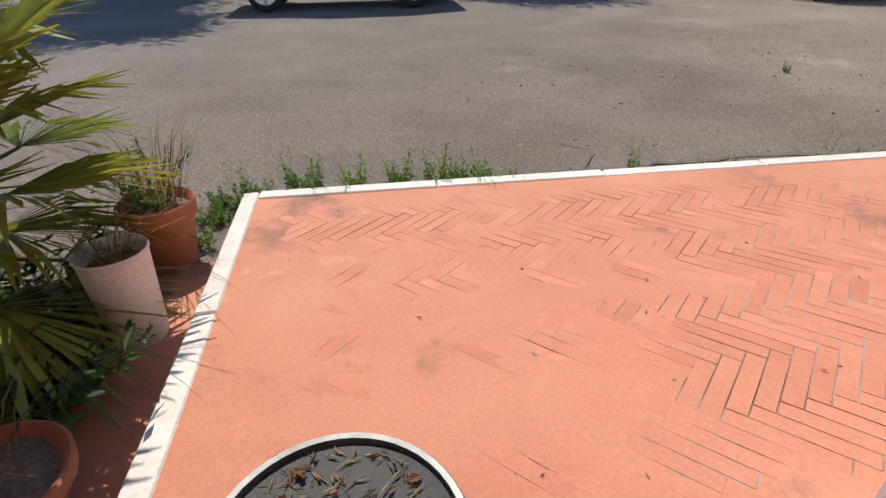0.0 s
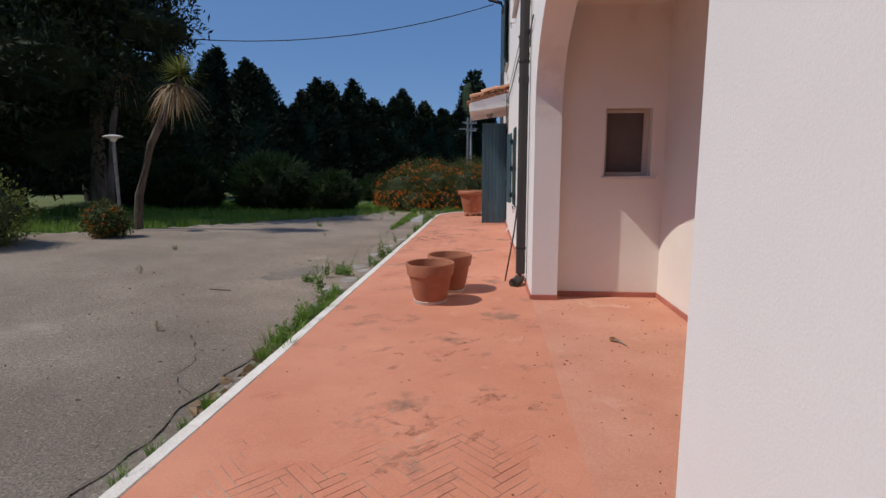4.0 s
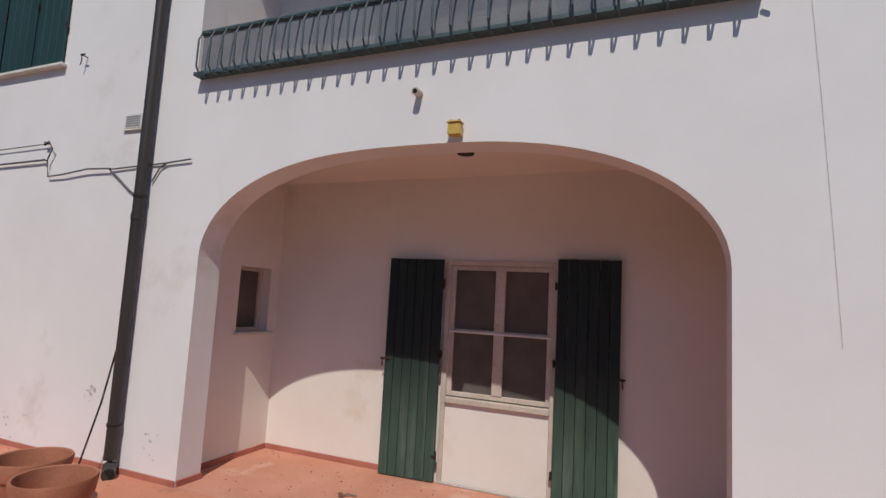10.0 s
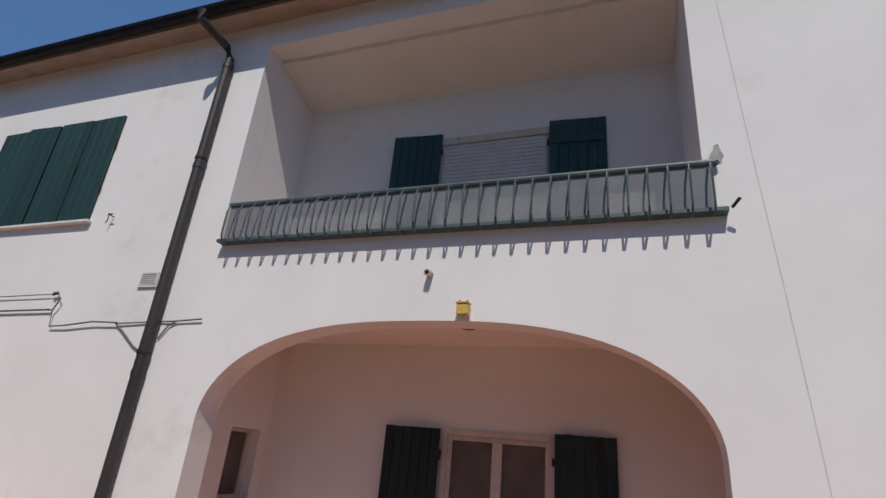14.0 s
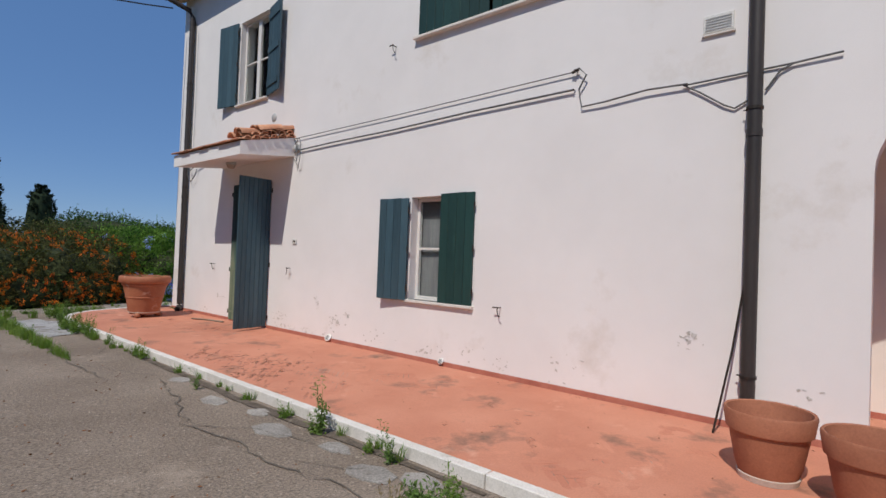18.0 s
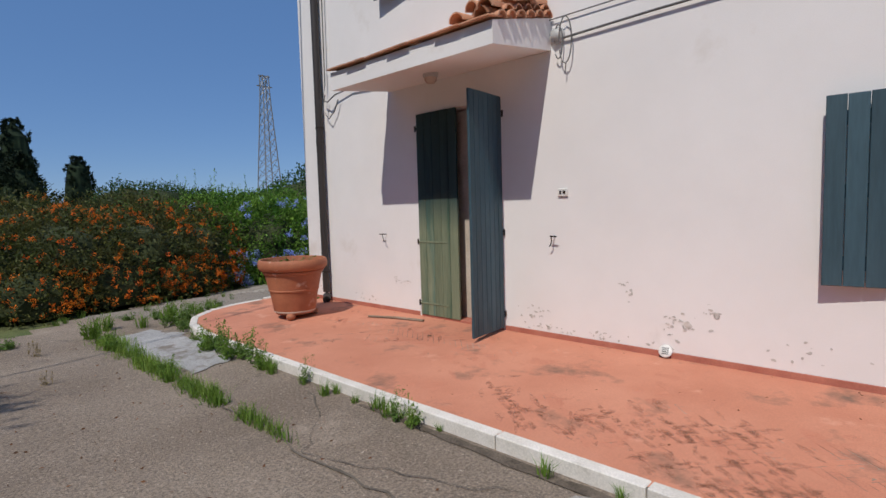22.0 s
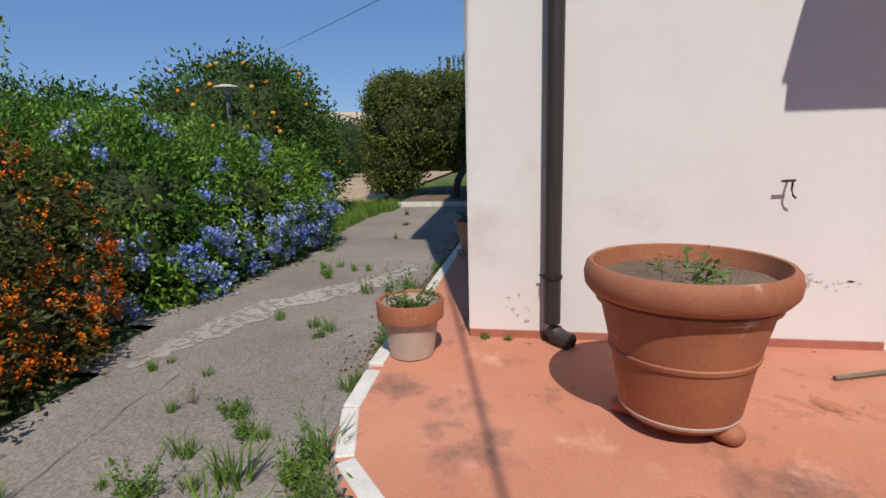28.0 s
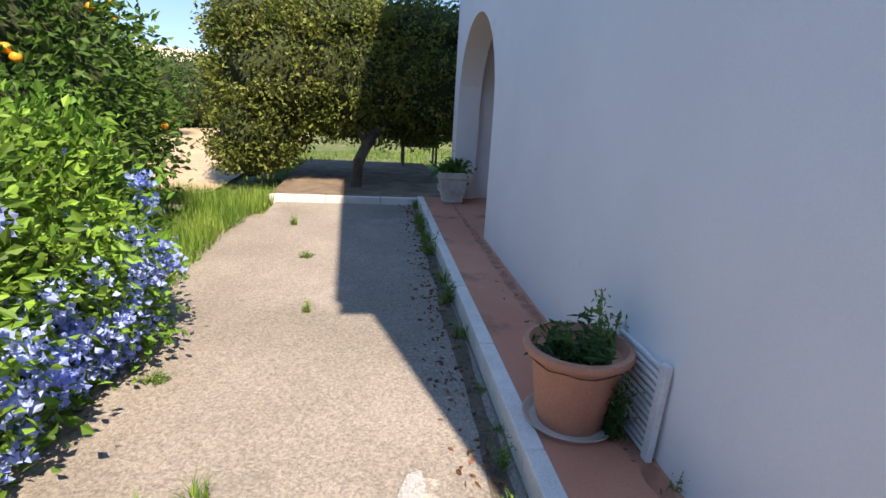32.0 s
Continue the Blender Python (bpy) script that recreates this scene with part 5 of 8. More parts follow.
# ---- pipes ----
def downpipe(name, y, label, z_top, x=-0.075, r=0.055, lean=0.0):
    ob = thing(name, (x, y, 0), label, "downpipe", "downpipes")
    ob.matrix_basis = ob.matrix_basis @ pose(0, 0, 0, -math.degrees(math.atan(lean)), 0, 0)
    z = -0.0
    while z < z_top - 0.01:
        z2 = min(z + 2.3, z_top)
        part("pipe", tubed([(0, 0, z + 0.14), (0, 0, z2 + 0.14)], r, 16), M["downpipe"], ob, smooth=True)
        bm = bmesh.new()
        lathe(bm, [(r + 0.001, -0.03), (r + 0.006, -0.03), (r + 0.006, 0.03), (r + 0.001, 0.03)], 16, (0, 0, z2 + 0.1))
        part("sleeve", bm, M["downpipe"], ob, smooth=True)
        z = z2
    for zc in (0.45, 2.6, 4.8):
        bm = bmesh.new()
        lathe(bm, [(r + 0.002, -0.012), (r + 0.008, -0.012), (r + 0.008, 0.012), (r + 0.002, 0.012)], 16, (0, 0, zc))
        part("clip", bm, M["iron"], ob)
        part("clip_bolt", tubed([(0.02, 0.05, zc), (0.02, 0.085, zc)], 0.006, 6), M["iron"], ob)
    bm = bmesh.new()
    tube(bm, [(0, 0, 0.16), (0, -0.005, 0.10), (-0.02, -0.03, 0.065), (-0.06, -0.08, 0.045), (-0.09, -0.12, 0.042)], r + 0.003, 16)
    part("shoe", bm, M["downpipe"], ob, "grey outlet shoe at the pipe's foot", True)
    part("outlet_hole", tubed([(-0.0875, -0.1175, 0.0425), (-0.0915, -0.1215, 0.0417)], r - 0.008, 14), M["dark_hole"], ob)
    part("swan_neck", tubed([(0, 0, z_top + 0.1), (0, 0, z_top + 0.22), (-0.06, 0.03, z_top + 0.36), (-0.3, 0.12, z_top + 0.46), (-0.42, 0.16, z_top + 0.50), (-0.44, 0.16, z_top + 0.62)], r - 0.005, 12), M["downpipe"], ob, smooth=True)
    return ob


downpipe("downpipe", 5.62, "dark brown metal downpipe down the white front", 6.0, lean=0.0)
downpipe("downpipe", 16.16, "dark brown metal downpipe near the house corner", 6.0)
rod = thing("garden_rod", (-0.05, 5.66, 0.0), "thin dark rod leaning on the wall beside the downpipe", "rod")
part("rod", tubed([(-0.20, 0.16, 0.0), (-0.10, 0.06, 0.65), (-0.04, -0.01, 1.25)], 0.009, 6), M["iron"], rod)

# ---- cables ----
def cable(pts, r, label, name="wall_cable"):
    ob = thing(name, pts[0], label, "cable", "wall cables")
    o = Vector(pts[0])
    part("cable", tubed([Vector(p) - o for p in pts], r, 6), M["cable"], ob)
    return ob


cable([(-0.03, 12.3, 3.16), (-0.03, 9.9, 3.19), (-0.03, 7.27, 3.24)], 0.006, "thin cable strung along the white wall")
cable([(-0.03, 12.1, 2.96), (-0.035, 11.2, 2.985), (-0.03, 9.9, 3.0), (-0.03, 8.6, 3.04), (-0.03, 7.24, 3.06)], 0.011, "thick grey cable along the white wall")
cable([(-0.03, 7.27, 3.24), (-0.05, 7.18, 3.26), (-0.05, 7.1, 3.18), (-0.04, 7.18, 3.05), (-0.03, 7.15, 2.87), (-0.035, 6.9, 2.88), (-0.04, 6.5, 2.92), (-0.035, 6.15, 2.91)], 0.009, "looped grey cable on the white wall")
cable([(-0.02, 6.19, 2.91), (-0.02, 6.05, 2.82), (-0.02, 5.86, 2.68), (-0.018, 5.78, 2.64), (-0.016, 5.66, 2.70)], 0.008, "grey cable branch towards the downpipe")
cable([(-0.016, 5.56, 2.75), (-0.02, 5.46, 2.89), (-0.02, 5.38, 2.925)], 0.008, "grey cable branch past the downpipe")
cable([(-0.022, 6.17, 2.905), (-0.014, 5.62, 2.925), (-0.02, 5.38, 2.93), (-0.025, 5.06, 2.95)], 0.008, "thin grey cable passing behind the downpipe")
stake = thing("cable_bracket", (0, 7.22, 3.24), "small iron cable bracket on the wall", "bracket")
part("pin", tubed([(0.02, 0, 0), (-0.07, 0, 0.01)], 0.007, 6), M["iron"], stake)
part("insulator", tubed([(-0.04, -0.03, 0.015), (-0.04, 0.04, -0.01)], 0.014, 8), M["iron"], stake)
part("pin_lower", tubed([(0.02, 0.02, -0.19), (-0.05, 0.02, -0.18)], 0.006, 6), M["iron"], stake)
coil = thing("cable_coil", (-0.02, 12.09, 3.0), "loose coil of grey cable beside the canopy", "cable coil")
for k in range(2):
    pts = [(-0.03 - 0.012 * k, (-0.05 if k else 0.03) + 0.075 * math.cos(a) * (0.6 + 0.3 * k), -0.07 + (0.16 + 0.06 * k) * math.sin(a)) for a in [2 * math.pi * s / 16 for s in range(15 + k)]]
    part("loop", tubed(pts, 0.006, 6), M["cable"], coil)
bm = bmesh.new()
lathe(bm, [(0, 0.075), (0.035, 0.07), (0.06, 0.045), (0.078, 0.03), (0.078, 0.0), (0, 0.0)], 20)
part("insulator", bm, M["plastic_grey"], coil, "round grey insulator", True, at=pose(0.018, 0.06, 0.0, 0, -90, 0))
part("tail", tubed([(-0.03, -0.05, -0.29), (-0.03, -0.04, -0.38)], 0.005, 6), M["cable"], coil)
corner_cable = cable([(-0.06, 16.0, 6.0), (-0.06, 15.98, 4.5), (-0.055, 16.0, 3.2), (-0.08, 16.03, 2.98), (-0.09, 15.9, 2.94), (-0.07, 15.75, 3.02), (-0.05, 15.4, 3.06), (-0.04, 15.0, 3.02)], 0.010, "grey cable looping from the downpipe to the canopy")
cable([(-0.09, 15.96, 3.05), (-0.10, 16.02, 2.85), (-0.08, 15.9, 2.70), (-0.06, 15.78, 2.8), (-0.05, 15.7, 2.95)], 0.009, "hanging loop of grey cable by the downpipe")
# overhead line from the eaves to the pole
over = thing("overhead_cable", (-0.36, 16.5, 6.42), "black overhead cable strung from the eaves", "cable")
part("cable", tubed(arc((0, 0, 0), (-14.6, -3.4, -0.3), 1.15, 24), 0.014, 6), M["gutter"], over)
over2 = thing("overhead_cable", (9.06, 16.70, 5.75), "black overhead cable running off over the garden", "cable")
part("cable", tubed(arc((0, 0, 0), (30.94, 23.7, 2.81), 0.05, 24), 0.012, 6), M["gutter"], over2)

# ---- small things on the wall ----
for y, z, fl in ((9.91, 4.14, 1), (6.78, 4.19, -1), (8.06, 0.78, 1), (14.81, 1.035, 1), (12.215, 1.05, -1), (-0.93, 4.43, -1)):
    stay_hook(y, z, 0.0, fl)
vent = thing("wall_vent", (-0.004, 5.92, 3.40), "small grey louvred wall vent", "vent")
part("frame", boxed(-0.012, 0.0, -0.12, 0.12, -0.075, 0.075, bevel=0.003), M["plastic_white"], vent)
for k in range(5):
    part("slat", boxed(-0.018, -0.010, -0.10, 0.10, -0.055 + k * 0.024, -0.045 + k * 0.024), M["plastic_grey"], vent)
part("drip", boxed(-0.02, 0.0, -0.13, 0.13, -0.10, -0.085), M["kerb"], vent)
bell = thing("doorbell", (-0.004, 12.11, 1.485), "small cream bell push with a dark button", "doorbell")
part("plate", boxed(-0.016, 0.0, -0.055, 0.055, -0.04, 0.04, bevel=0.006), M["plastic_white"], bell)
part("button", boxed(-0.022, -0.016, -0.035, -0.005, -0.012, 0.018, bevel=0.003), M["iron"], bell)
part("button", boxed(-0.022, -0.016, 0.010, 0.034, -0.012, 0.018, bevel=0.003), M["iron"], bell)
yl = thing("arch_floodlight", (-0.01, 2.385, 2.97), "small yellow floodlight on the crown of the arch", "lamp")
part("housing", boxed(-0.08, -0.01, -0.05, 0.05, 0.0, 0.09, bevel=0.006), M["yellow"], yl)
part("lid", boxed(-0.09, -0.01, -0.056, 0.056, 0.091, 0.105, bevel=0.004), M["yellow"], yl)
part("lug", boxed(-0.06, -0.045, -0.04, -0.025, 0.106, 0.12), M["iron"], yl)
part("lug", boxed(-0.06, -0.045, 0.025, 0.04, 0.106, 0.12), M["iron"], yl)
sp = thing("wall_spout", (-0.0, 2.72, 3.34), "small clay overflow spout in the wall", "spout")
part("spout", tubed([(0.02, 0, 0.01), (-0.09, 0, -0.005)], 0.03, 12), M["pot_pale"], sp, smooth=True)
part("bore", tubed([(-0.088, 0, -0.004), (-0.092, 0, -0.005)], 0.02, 10), M["dark_hole"], sp)
for y, z in ((12.9, 3.62), (13.2, 6.05)):
    b2 = thing("wall_outlet", (-0.004, y, z), "round grey wall outlet cap", "vent")
    bm = bmesh.new()
    lathe(bm, [(0, 0.02), (0.05, 0.018), (0.075, 0.0), (0.075, -0.002)], 18)
    part("cap", bm, M["plastic_grey"], b2, at=pose(0, 0, 0, 0, -90, 0), smooth=True)
for y, big in ((11.1, 1.0), (8.88, 0.72)):
    drain = thing("drain_cap", (-0.03, y, 0.05), "round white slotted drain cap leaning on the skirting", "drain cap", "drain caps")
    bm = bmesh.new()
    lathe(bm, [(0, 0.015), (0.045 * big, 0.015), (0.056 * big, 0.008), (0.058 * big, 0.0), (0, 0.0)], 22)
    part("cap", bm, M["plastic_white"], drain, at=pose(0, 0, 0.012, 0, -60, 10), smooth=True)
    for k in range(4):
        part("slot", boxed(-0.03 + 0.017 * k * big, -0.024 + 0.017 * k * big, -0.028 * big, 0.028 * big, 0.0155, 0.0175), M["dark_hole"], drain, at=pose(0, 0, 0.012, 0, -60, 10))
rl = thing("recess_lamp", (0.55, 2.52, 3.02), "flat rusty ceiling lamp rose in the recess", "lamp")
bm = bmesh.new()
lathe(bm, [(0, 0.0), (0.075, 0.0), (0.072, -0.01), (0.03, -0.015), (0, -0.015)], 18)
part("rose", bm, M["iron"], rl, smooth=True)


def peel(y, z, w, h, seed, material="plaster_old", x=-0.003, name="peeling_plaster", label="patch of flaking grey plaster low on the white wall"):
    """A flake patch with a ragged outline."""
    r = random.Random(seed)
    bm = bmesh.new()
    n = 16
    vs = [bm.verts.new((x, y + w * math.cos(2 * math.pi * k / n) * r.uniform(0.35, 1), z + h * math.sin(2 * math.pi * k / n) * r.uniform(0.35, 1))) for k in range(n)]
    bm.faces.new(vs)
    bmesh.ops.triangulate(bm, faces=bm.faces)
    tagged(part(name, bm, M[material]), label, "plaster patch", "plaster patches")


def flaking(y, z, w, h, count, seed):
    """A scatter of small flakes as one worn area."""
    r = random.Random(seed)
    bm = bmesh.new()
    for _ in range(count):
        cy, cz = y + r.gauss(0, 0.5) * w, z + r.gauss(0, 0.5) * h
        if cz < 0.07:
            continue
        a, b, t = r.uniform(0.006, 0.030), r.uniform(0.004, 0.016), r.uniform(-0.7, 0.7)
        n = 7
        ring = []
        for k in range(n):
            u, v = a * math.cos(6.283 * k / n) * r.uniform(0.5, 1), b * math.sin(6.283 * k / n) * r.uniform(0.5, 1)
            ring.append(bm.verts.new((-0.0025 - 0.0006 * (_ % 3), cy + u * math.cos(t) - v * math.sin(t), cz + u * math.sin(t) + v * math.cos(t))))
        bm.faces.new(ring)
    tagged(part("flaking_paint", bm, M["plaster_old"]), "flaking grey paint low on the white wall", "plaster patch", "plaster patches", "stuff")


for k, (y, z, w, h, n) in enumerate(((11.0, 0.32, 0.16, 0.16, 22), (11.45, 0.55, 0.12, 0.10, 9), (10.75, 0.42, 0.10, 0.12, 10), (12.4, 0.22, 0.22, 0.12, 20), (12.25, 0.10, 0.4, 0.04, 22), (11.5, 0.11, 0.4, 0.04, 18), (9.15, 0.14, 0.22, 0.07, 18), (8.6, 0.2, 0.3, 0.12, 14), (8.0, 0.14, 0.2, 0.06, 10),
                                     (6.1, 0.68, 0.12, 0.12, 18), (7.3, 0.3, 0.3, 0.2, 12), (14.55, 0.42, 0.22, 0.04, 18), (16.4, 0.2, 0.1, 0.1, 8), (10.1, 0.2, 0.3, 0.12, 12), (5.2, 0.3, 0.15, 0.2, 8), (15.3, 0.12, 0.4, 0.05, 12))):
    flaking(y, z, w, h, n, k)
for k, (y, z, w, h) in enumerate(((10.93, 0.31, 0.045, 0.05), (10.70, 0.42, 0.03, 0.045), (12.5, 0.2, 0.035, 0.03), (9.15, 0.12, 0.05, 0.02), (6.05, 0.72, 0.03, 0.03))):
    peel(y, z, w, h, k, "plaster_old", -0.0048)
peel(0.42, 4.25, 0.07, 0.14, 77, "cement", -0.004, "cement_patch", "broken cement round the railing's end")
# hairline joint in the front
bm = bmesh.new()
for (y0, z0), (y1, z1) in zip([(0.33, 6.7), (0.25, 5.4), (0.175, 4.15), (0.11, 3.13), (0.065, 2.3)], [(0.25, 5.4), (0.175, 4.15), (0.11, 3.13), (0.065, 2.3), (0.03, 1.6)]):
    a = [bm.verts.new((-0.002, y0 - 0.002, z0)), bm.verts.new((-0.002, y0 + 0.002, z0)), bm.verts.new((-0.002, y1 + 0.002, z1)), bm.verts.new((-0.002, y1 - 0.002, z1))]
    bm.faces.new(a)
tagged(part("wall_crack", bm, M["plaster_old"]), "long hairline crack down the white front", "crack", "", "structure")


# ---- pots ----
def pot(name, at, profile, material, label, group, soil_z=None, soil_r=0.0, feet=0, lime=None, n=36):
    ob = thing(name, at, label, "flowerpot", group)
    bm = bmesh.new()
    lathe(bm, profile, n)
    part("body", bm, material, ob, smooth=True)
    if soil_z is not None:
        bm = bmesh.new()
        lathe(bm, [(soil_r, soil_z), (soil_r * 0.6, soil_z + 0.012), (0, soil_z + 0.02)], 20)
        for v in bm.verts:
            v.co.z += 0.015 * noise.noise(v.co * 14)
        part("soil", bm, M["soil"], ob)
    if lime is not None:
        bm = bmesh.new()
        lathe(bm, lime, n)
        part("limescale_rim", bm, M["pot_pale"], ob, "pale limescale ring", True)
    return ob


small_prof = [(0, 0.03), (0.165, 0.03), (0.19, 0.10), (0.228, 0.30), (0.245, 0.31), (0.262, 0.42), (0.255, 0.435), (0.24, 0.43), (0.215, 0.30), (0.15, 0.06), (0, 0.05)]
lime_prof = [(0.10, 0.0), (0.172, 0.0), (0.178, 0.035), (0.166, 0.04)]
pot("empty_flowerpot", (-1.08, 4.80, terrace_z(-1.08)), small_prof, M["pot"], "empty terracotta pot standing on the terrace", "two empty pots", lime=lime_prof)
pot("empty_flowerpot", (-0.91, 5.34, terrace_z(-0.91)), small_prof, M["pot"], "empty terracotta pot standing on the terrace", "two empty pots", lime=lime_prof)
big_prof = [(0, 0.06), (0.262, 0.06), (0.272, 0.085), (0.283, 0.09), (0.29, 0.105), (0.335, 0.345), (0.347, 0.35), (0.352, 0.368), (0.343, 0.377), (0.388, 0.565), (0.418, 0.575), (0.424, 0.597), (0.414, 0.607), (0.45, 0.617), (0.474, 0.645), (0.48, 0.69), (0.47, 0.728), (0.452, 0.745), (0.436, 0.742), (0.428, 0.70), (0.405, 0.60), (0.3, 0.2), (0, 0.15)]
big_prof = [(r * 0.93, z * 1.045) for r, z in big_prof]
big = pot("large_terracotta_pot", (-0.96, 15.60, terrace_z(-0.96)), big_prof, M["pot_big"], "large ribbed terracotta pot of dry soil on clay feet", "", 0.695, 0.384, lime=[(0.256, 0.083), (0.2655, 0.088), (0.2715, 0.102), (0.2695, 0.108)], n=56)
for a in (225, 345, 78):
    bm = bmesh.new()
    bmesh.ops.create_icosphere(bm, subdivisions=3, radius=1.0)
    for v in bm.verts:
        v.co = Vector((0.235 + 0.075 * v.co.x, 0.06 * v.co.y, 0.045 + 0.05 * v.co.z + 0.008 * noise.noise(v.co * 2)))
    part("foot", bm, M["pot_big"], big, "rounded clay foot", True, at=pose(0, 0, 0, 0, 0, a))
mid_prof = [(0, 0.0), (0.135, 0.0), (0.15, 0.08), (0.168, 0.225), (0.17, 0.23), (0.198, 0.235), (0.203, 0.32), (0.198, 0.335), (0.185, 0.33), (0.165, 0.24), (0, 0.2)]
mid_prof = [(r * 1.03, z * 1.06) for r, z in mid_prof]
mid = pot("small_terracotta_pot", (-0.33, 17.04, 0.0), mid_prof, M["pot_pale"], "small limescaled terracotta pot with weeds at the corner", "", 0.27, 0.172)
bm = bmesh.new()
lathe(bm, [(0.175, 0.240), (0.208, 0.244), (0.213, 0.341), (0.206, 0.359), (0.190, 0.353), (0.185, 0.307)], 36)
part("rim", bm, M["pot_big"], mid, "clean orange rim band", True)
end_prof = [(0, 0.0), (0.16, 0.0), (0.175, 0.05), (0.225, 0.36), (0.24, 0.37), (0.262, 0.375), (0.268, 0.39), (0.262, 0.41), (0.238, 0.415), (0.215, 0.36), (0, 0.3)]
endp = pot("plastic_plant_pot", (2.78, 16.98, 0.0), [(r * 0.95, z * 0.97) for r, z in end_prof], M["pot_plastic"], "orange plastic pot with a dark shrub by the end wall", "", 0.33, 0.22)
part("saucer", lathe(bmesh.new(), [(0, 0.0), (0.2, 0.0), (0.225, 0.03), (0.22, 0.032), (0.19, 0.008), (0, 0.006)], 30), M["pot_pale"], endp, "pale flat saucer", True)
# pots by the step
pot("white_plant_pot", (-1.13, -2.01, -0.10), [(0, 0.0), (0.084, 0.0), (0.09, 0.02), (0.109, 0.335), (0.114, 0.34), (0.111, 0.35), (0.105, 0.342), (0.096, 0.27), (0, 0.25)], M["pot_white"], "white plastic pot with dry twigs on the step", "pots by the step", 0.29, 0.107)
pot("terracotta_pot", (-1.68, -2.07, -0.13), [(0, 0), (0.1, 0), (0.135, 0.23), (0.15, 0.235), (0.155, 0.30), (0.148, 0.308), (0.136, 0.29), (0.12, 0.24), (0, 0.2)], M["pot_big"], "weathered terracotta pot full of dry weeds", "pots by the step", 0.27, 0.134)
pot("terracotta_pot", (-0.42, -2.06, -0.13), [(0, 0), (0.11, 0), (0.155, 0.15), (0.175, 0.155), (0.18, 0.195), (0.172, 0.20), (0.158, 0.19), (0.13, 0.14), (0, 0.12)], M["pot_big"], "terracotta pot of dry soil below the palm", "pots by the step", 0.165, 0.155)
# stone planter by the far arch
urn = thing("stone_planter", (8.36, 16.78, 0.0), "square cast-stone planter with relief and a low plant", "planter")
bm = bmesh.new()
for (h, z) in ((0.13, 0.0), (0.15, 0.03), (0.14, 0.06), (0.20, 0.36), (0.235, 0.38), (0.24, 0.46), (0.21, 0.465), (0.19, 0.36)):
    for sx, sy in ((-1, -1), (1, -1), (1, 1), (-1, 1)):
        bm.verts.new((sx * h, sy * h, z))
bm.verts.ensure_lookup_table()
for r in range(7):
    for k in range(4):
        bm.faces.new([bm.verts[r * 4 + k], bm.verts[r * 4 + (k + 1) % 4], bm.verts[r * 4 + 4 + (k + 1) % 4], bm.verts[r * 4 + 4 + k]])
bm.faces.new([bm.verts[k] for k in (28, 29, 30, 31)])
bm.faces.new([bm.verts[k] for k in (3, 2, 1, 0)])
part("body", bm, M["stone_urn"], urn)
for k in range(4):
    bm = bmesh.new()
    tube(bm, [(-0.176, -0.10, 0.12), (-0.19, -0.03, 0.2), (-0.20, 0.04, 0.17), (-0.2, 0.09, 0.26)], 0.012, 6)
    part("relief", bm, M["stone_urn"], urn, at=pose(0, 0, 0, 0, 0, 90 * k))

# ---- loose things ----
slab = thing("louvre_panel", (2.66, 16.712, 0.0), "old white louvred panel leaning against the end wall", "panel")
tilt = Matrix.Translation((0, 0.0, 0)) @ pose(0, 0, 0, 0, 0, 90) @ pose(0, 0, 0, 0, -2.5, 0)
part("frame", boxed(-0.0, 0.03, -0.25, -0.21, 0.0, 0.47, bevel=0.003), M["plastic_white"], slab, at=tilt @ pose(0.025, 0, 0))
part("frame", boxed(-0.0, 0.03, 0.17, 0.22, 0.0, 0.45, bevel=0.003), M["plastic_white"], slab, at=tilt @ pose(0.025, 0, 0))
for k in range(13):
    part("louvre", boxed(0.0, 0.02, -0.21, 0.17, 0.012 + k * 0.033, 0.03 + k * 0.033, bevel=0.002), M["plastic_white"], slab, at=tilt @ pose(0.025, 0, 0))
grate = thing("wire_rack", (1.06, 1.5, 0.012), "galvanised wire rack lying on the recess floor", "wire rack")
for xx in (-0.17, -0.145, 0.105, 0.13):
    part("long_wire", tubed([(xx, -0.68, 0.004), (xx, 0.70, 0.004)], 0.006, 6), M["rust_wire"], grate)
for yy in (-0.68, -0.40, -0.36, 0.06, 0.10, 0.40, 0.70):
    part("cross_wire", tubed([(-0.17, yy, 0.0), (-0.16, yy, 0.012), (0.12, yy, 0.012), (0.13, yy, 0.0)], 0.006, 6), M["rust_wire"], grate)
for k in range(11):
    xx = -0.12 + 0.0205 * k
    part("fine_wire", tubed([(xx, -0.36, 0.008), (xx, 0.08, 0.008)], 0.0022, 5), M["rust_wire"], grate)
stick = thing("stick", (-0.35, 14.29, 0.008), "dry wooden stick lying on the terrace by the door", "stick")
part("stick", tubed([(0.11, -0.39, 0.0), (0.02, 0, 0.006), (-0.11, 0.39, 0.0)], 0.017, 8, 0.013), M["wood_pole"], stick)
tw = thing("twig", (0.58, 3.47, 0.008), "dry curled leaf and twig on the recess floor", "twig")
part("twig", tubed([(-0.05, 0.06, 0.0), (0.0, 0.0, 0.02), (0.04, -0.07, 0.004)], 0.012, 6, 0.006), M["wood_pole"], tw)
bm = bmesh.new()
lathe(bm, [(0, 0.01), (0.02, 0.012), (0.035, 0.0)], 8)
part("dry_leaf", bm, LEAFMATS["dead_leaves"], tw, at=pose(-0.03, 0.05, 0.012, 20, 10, 0))
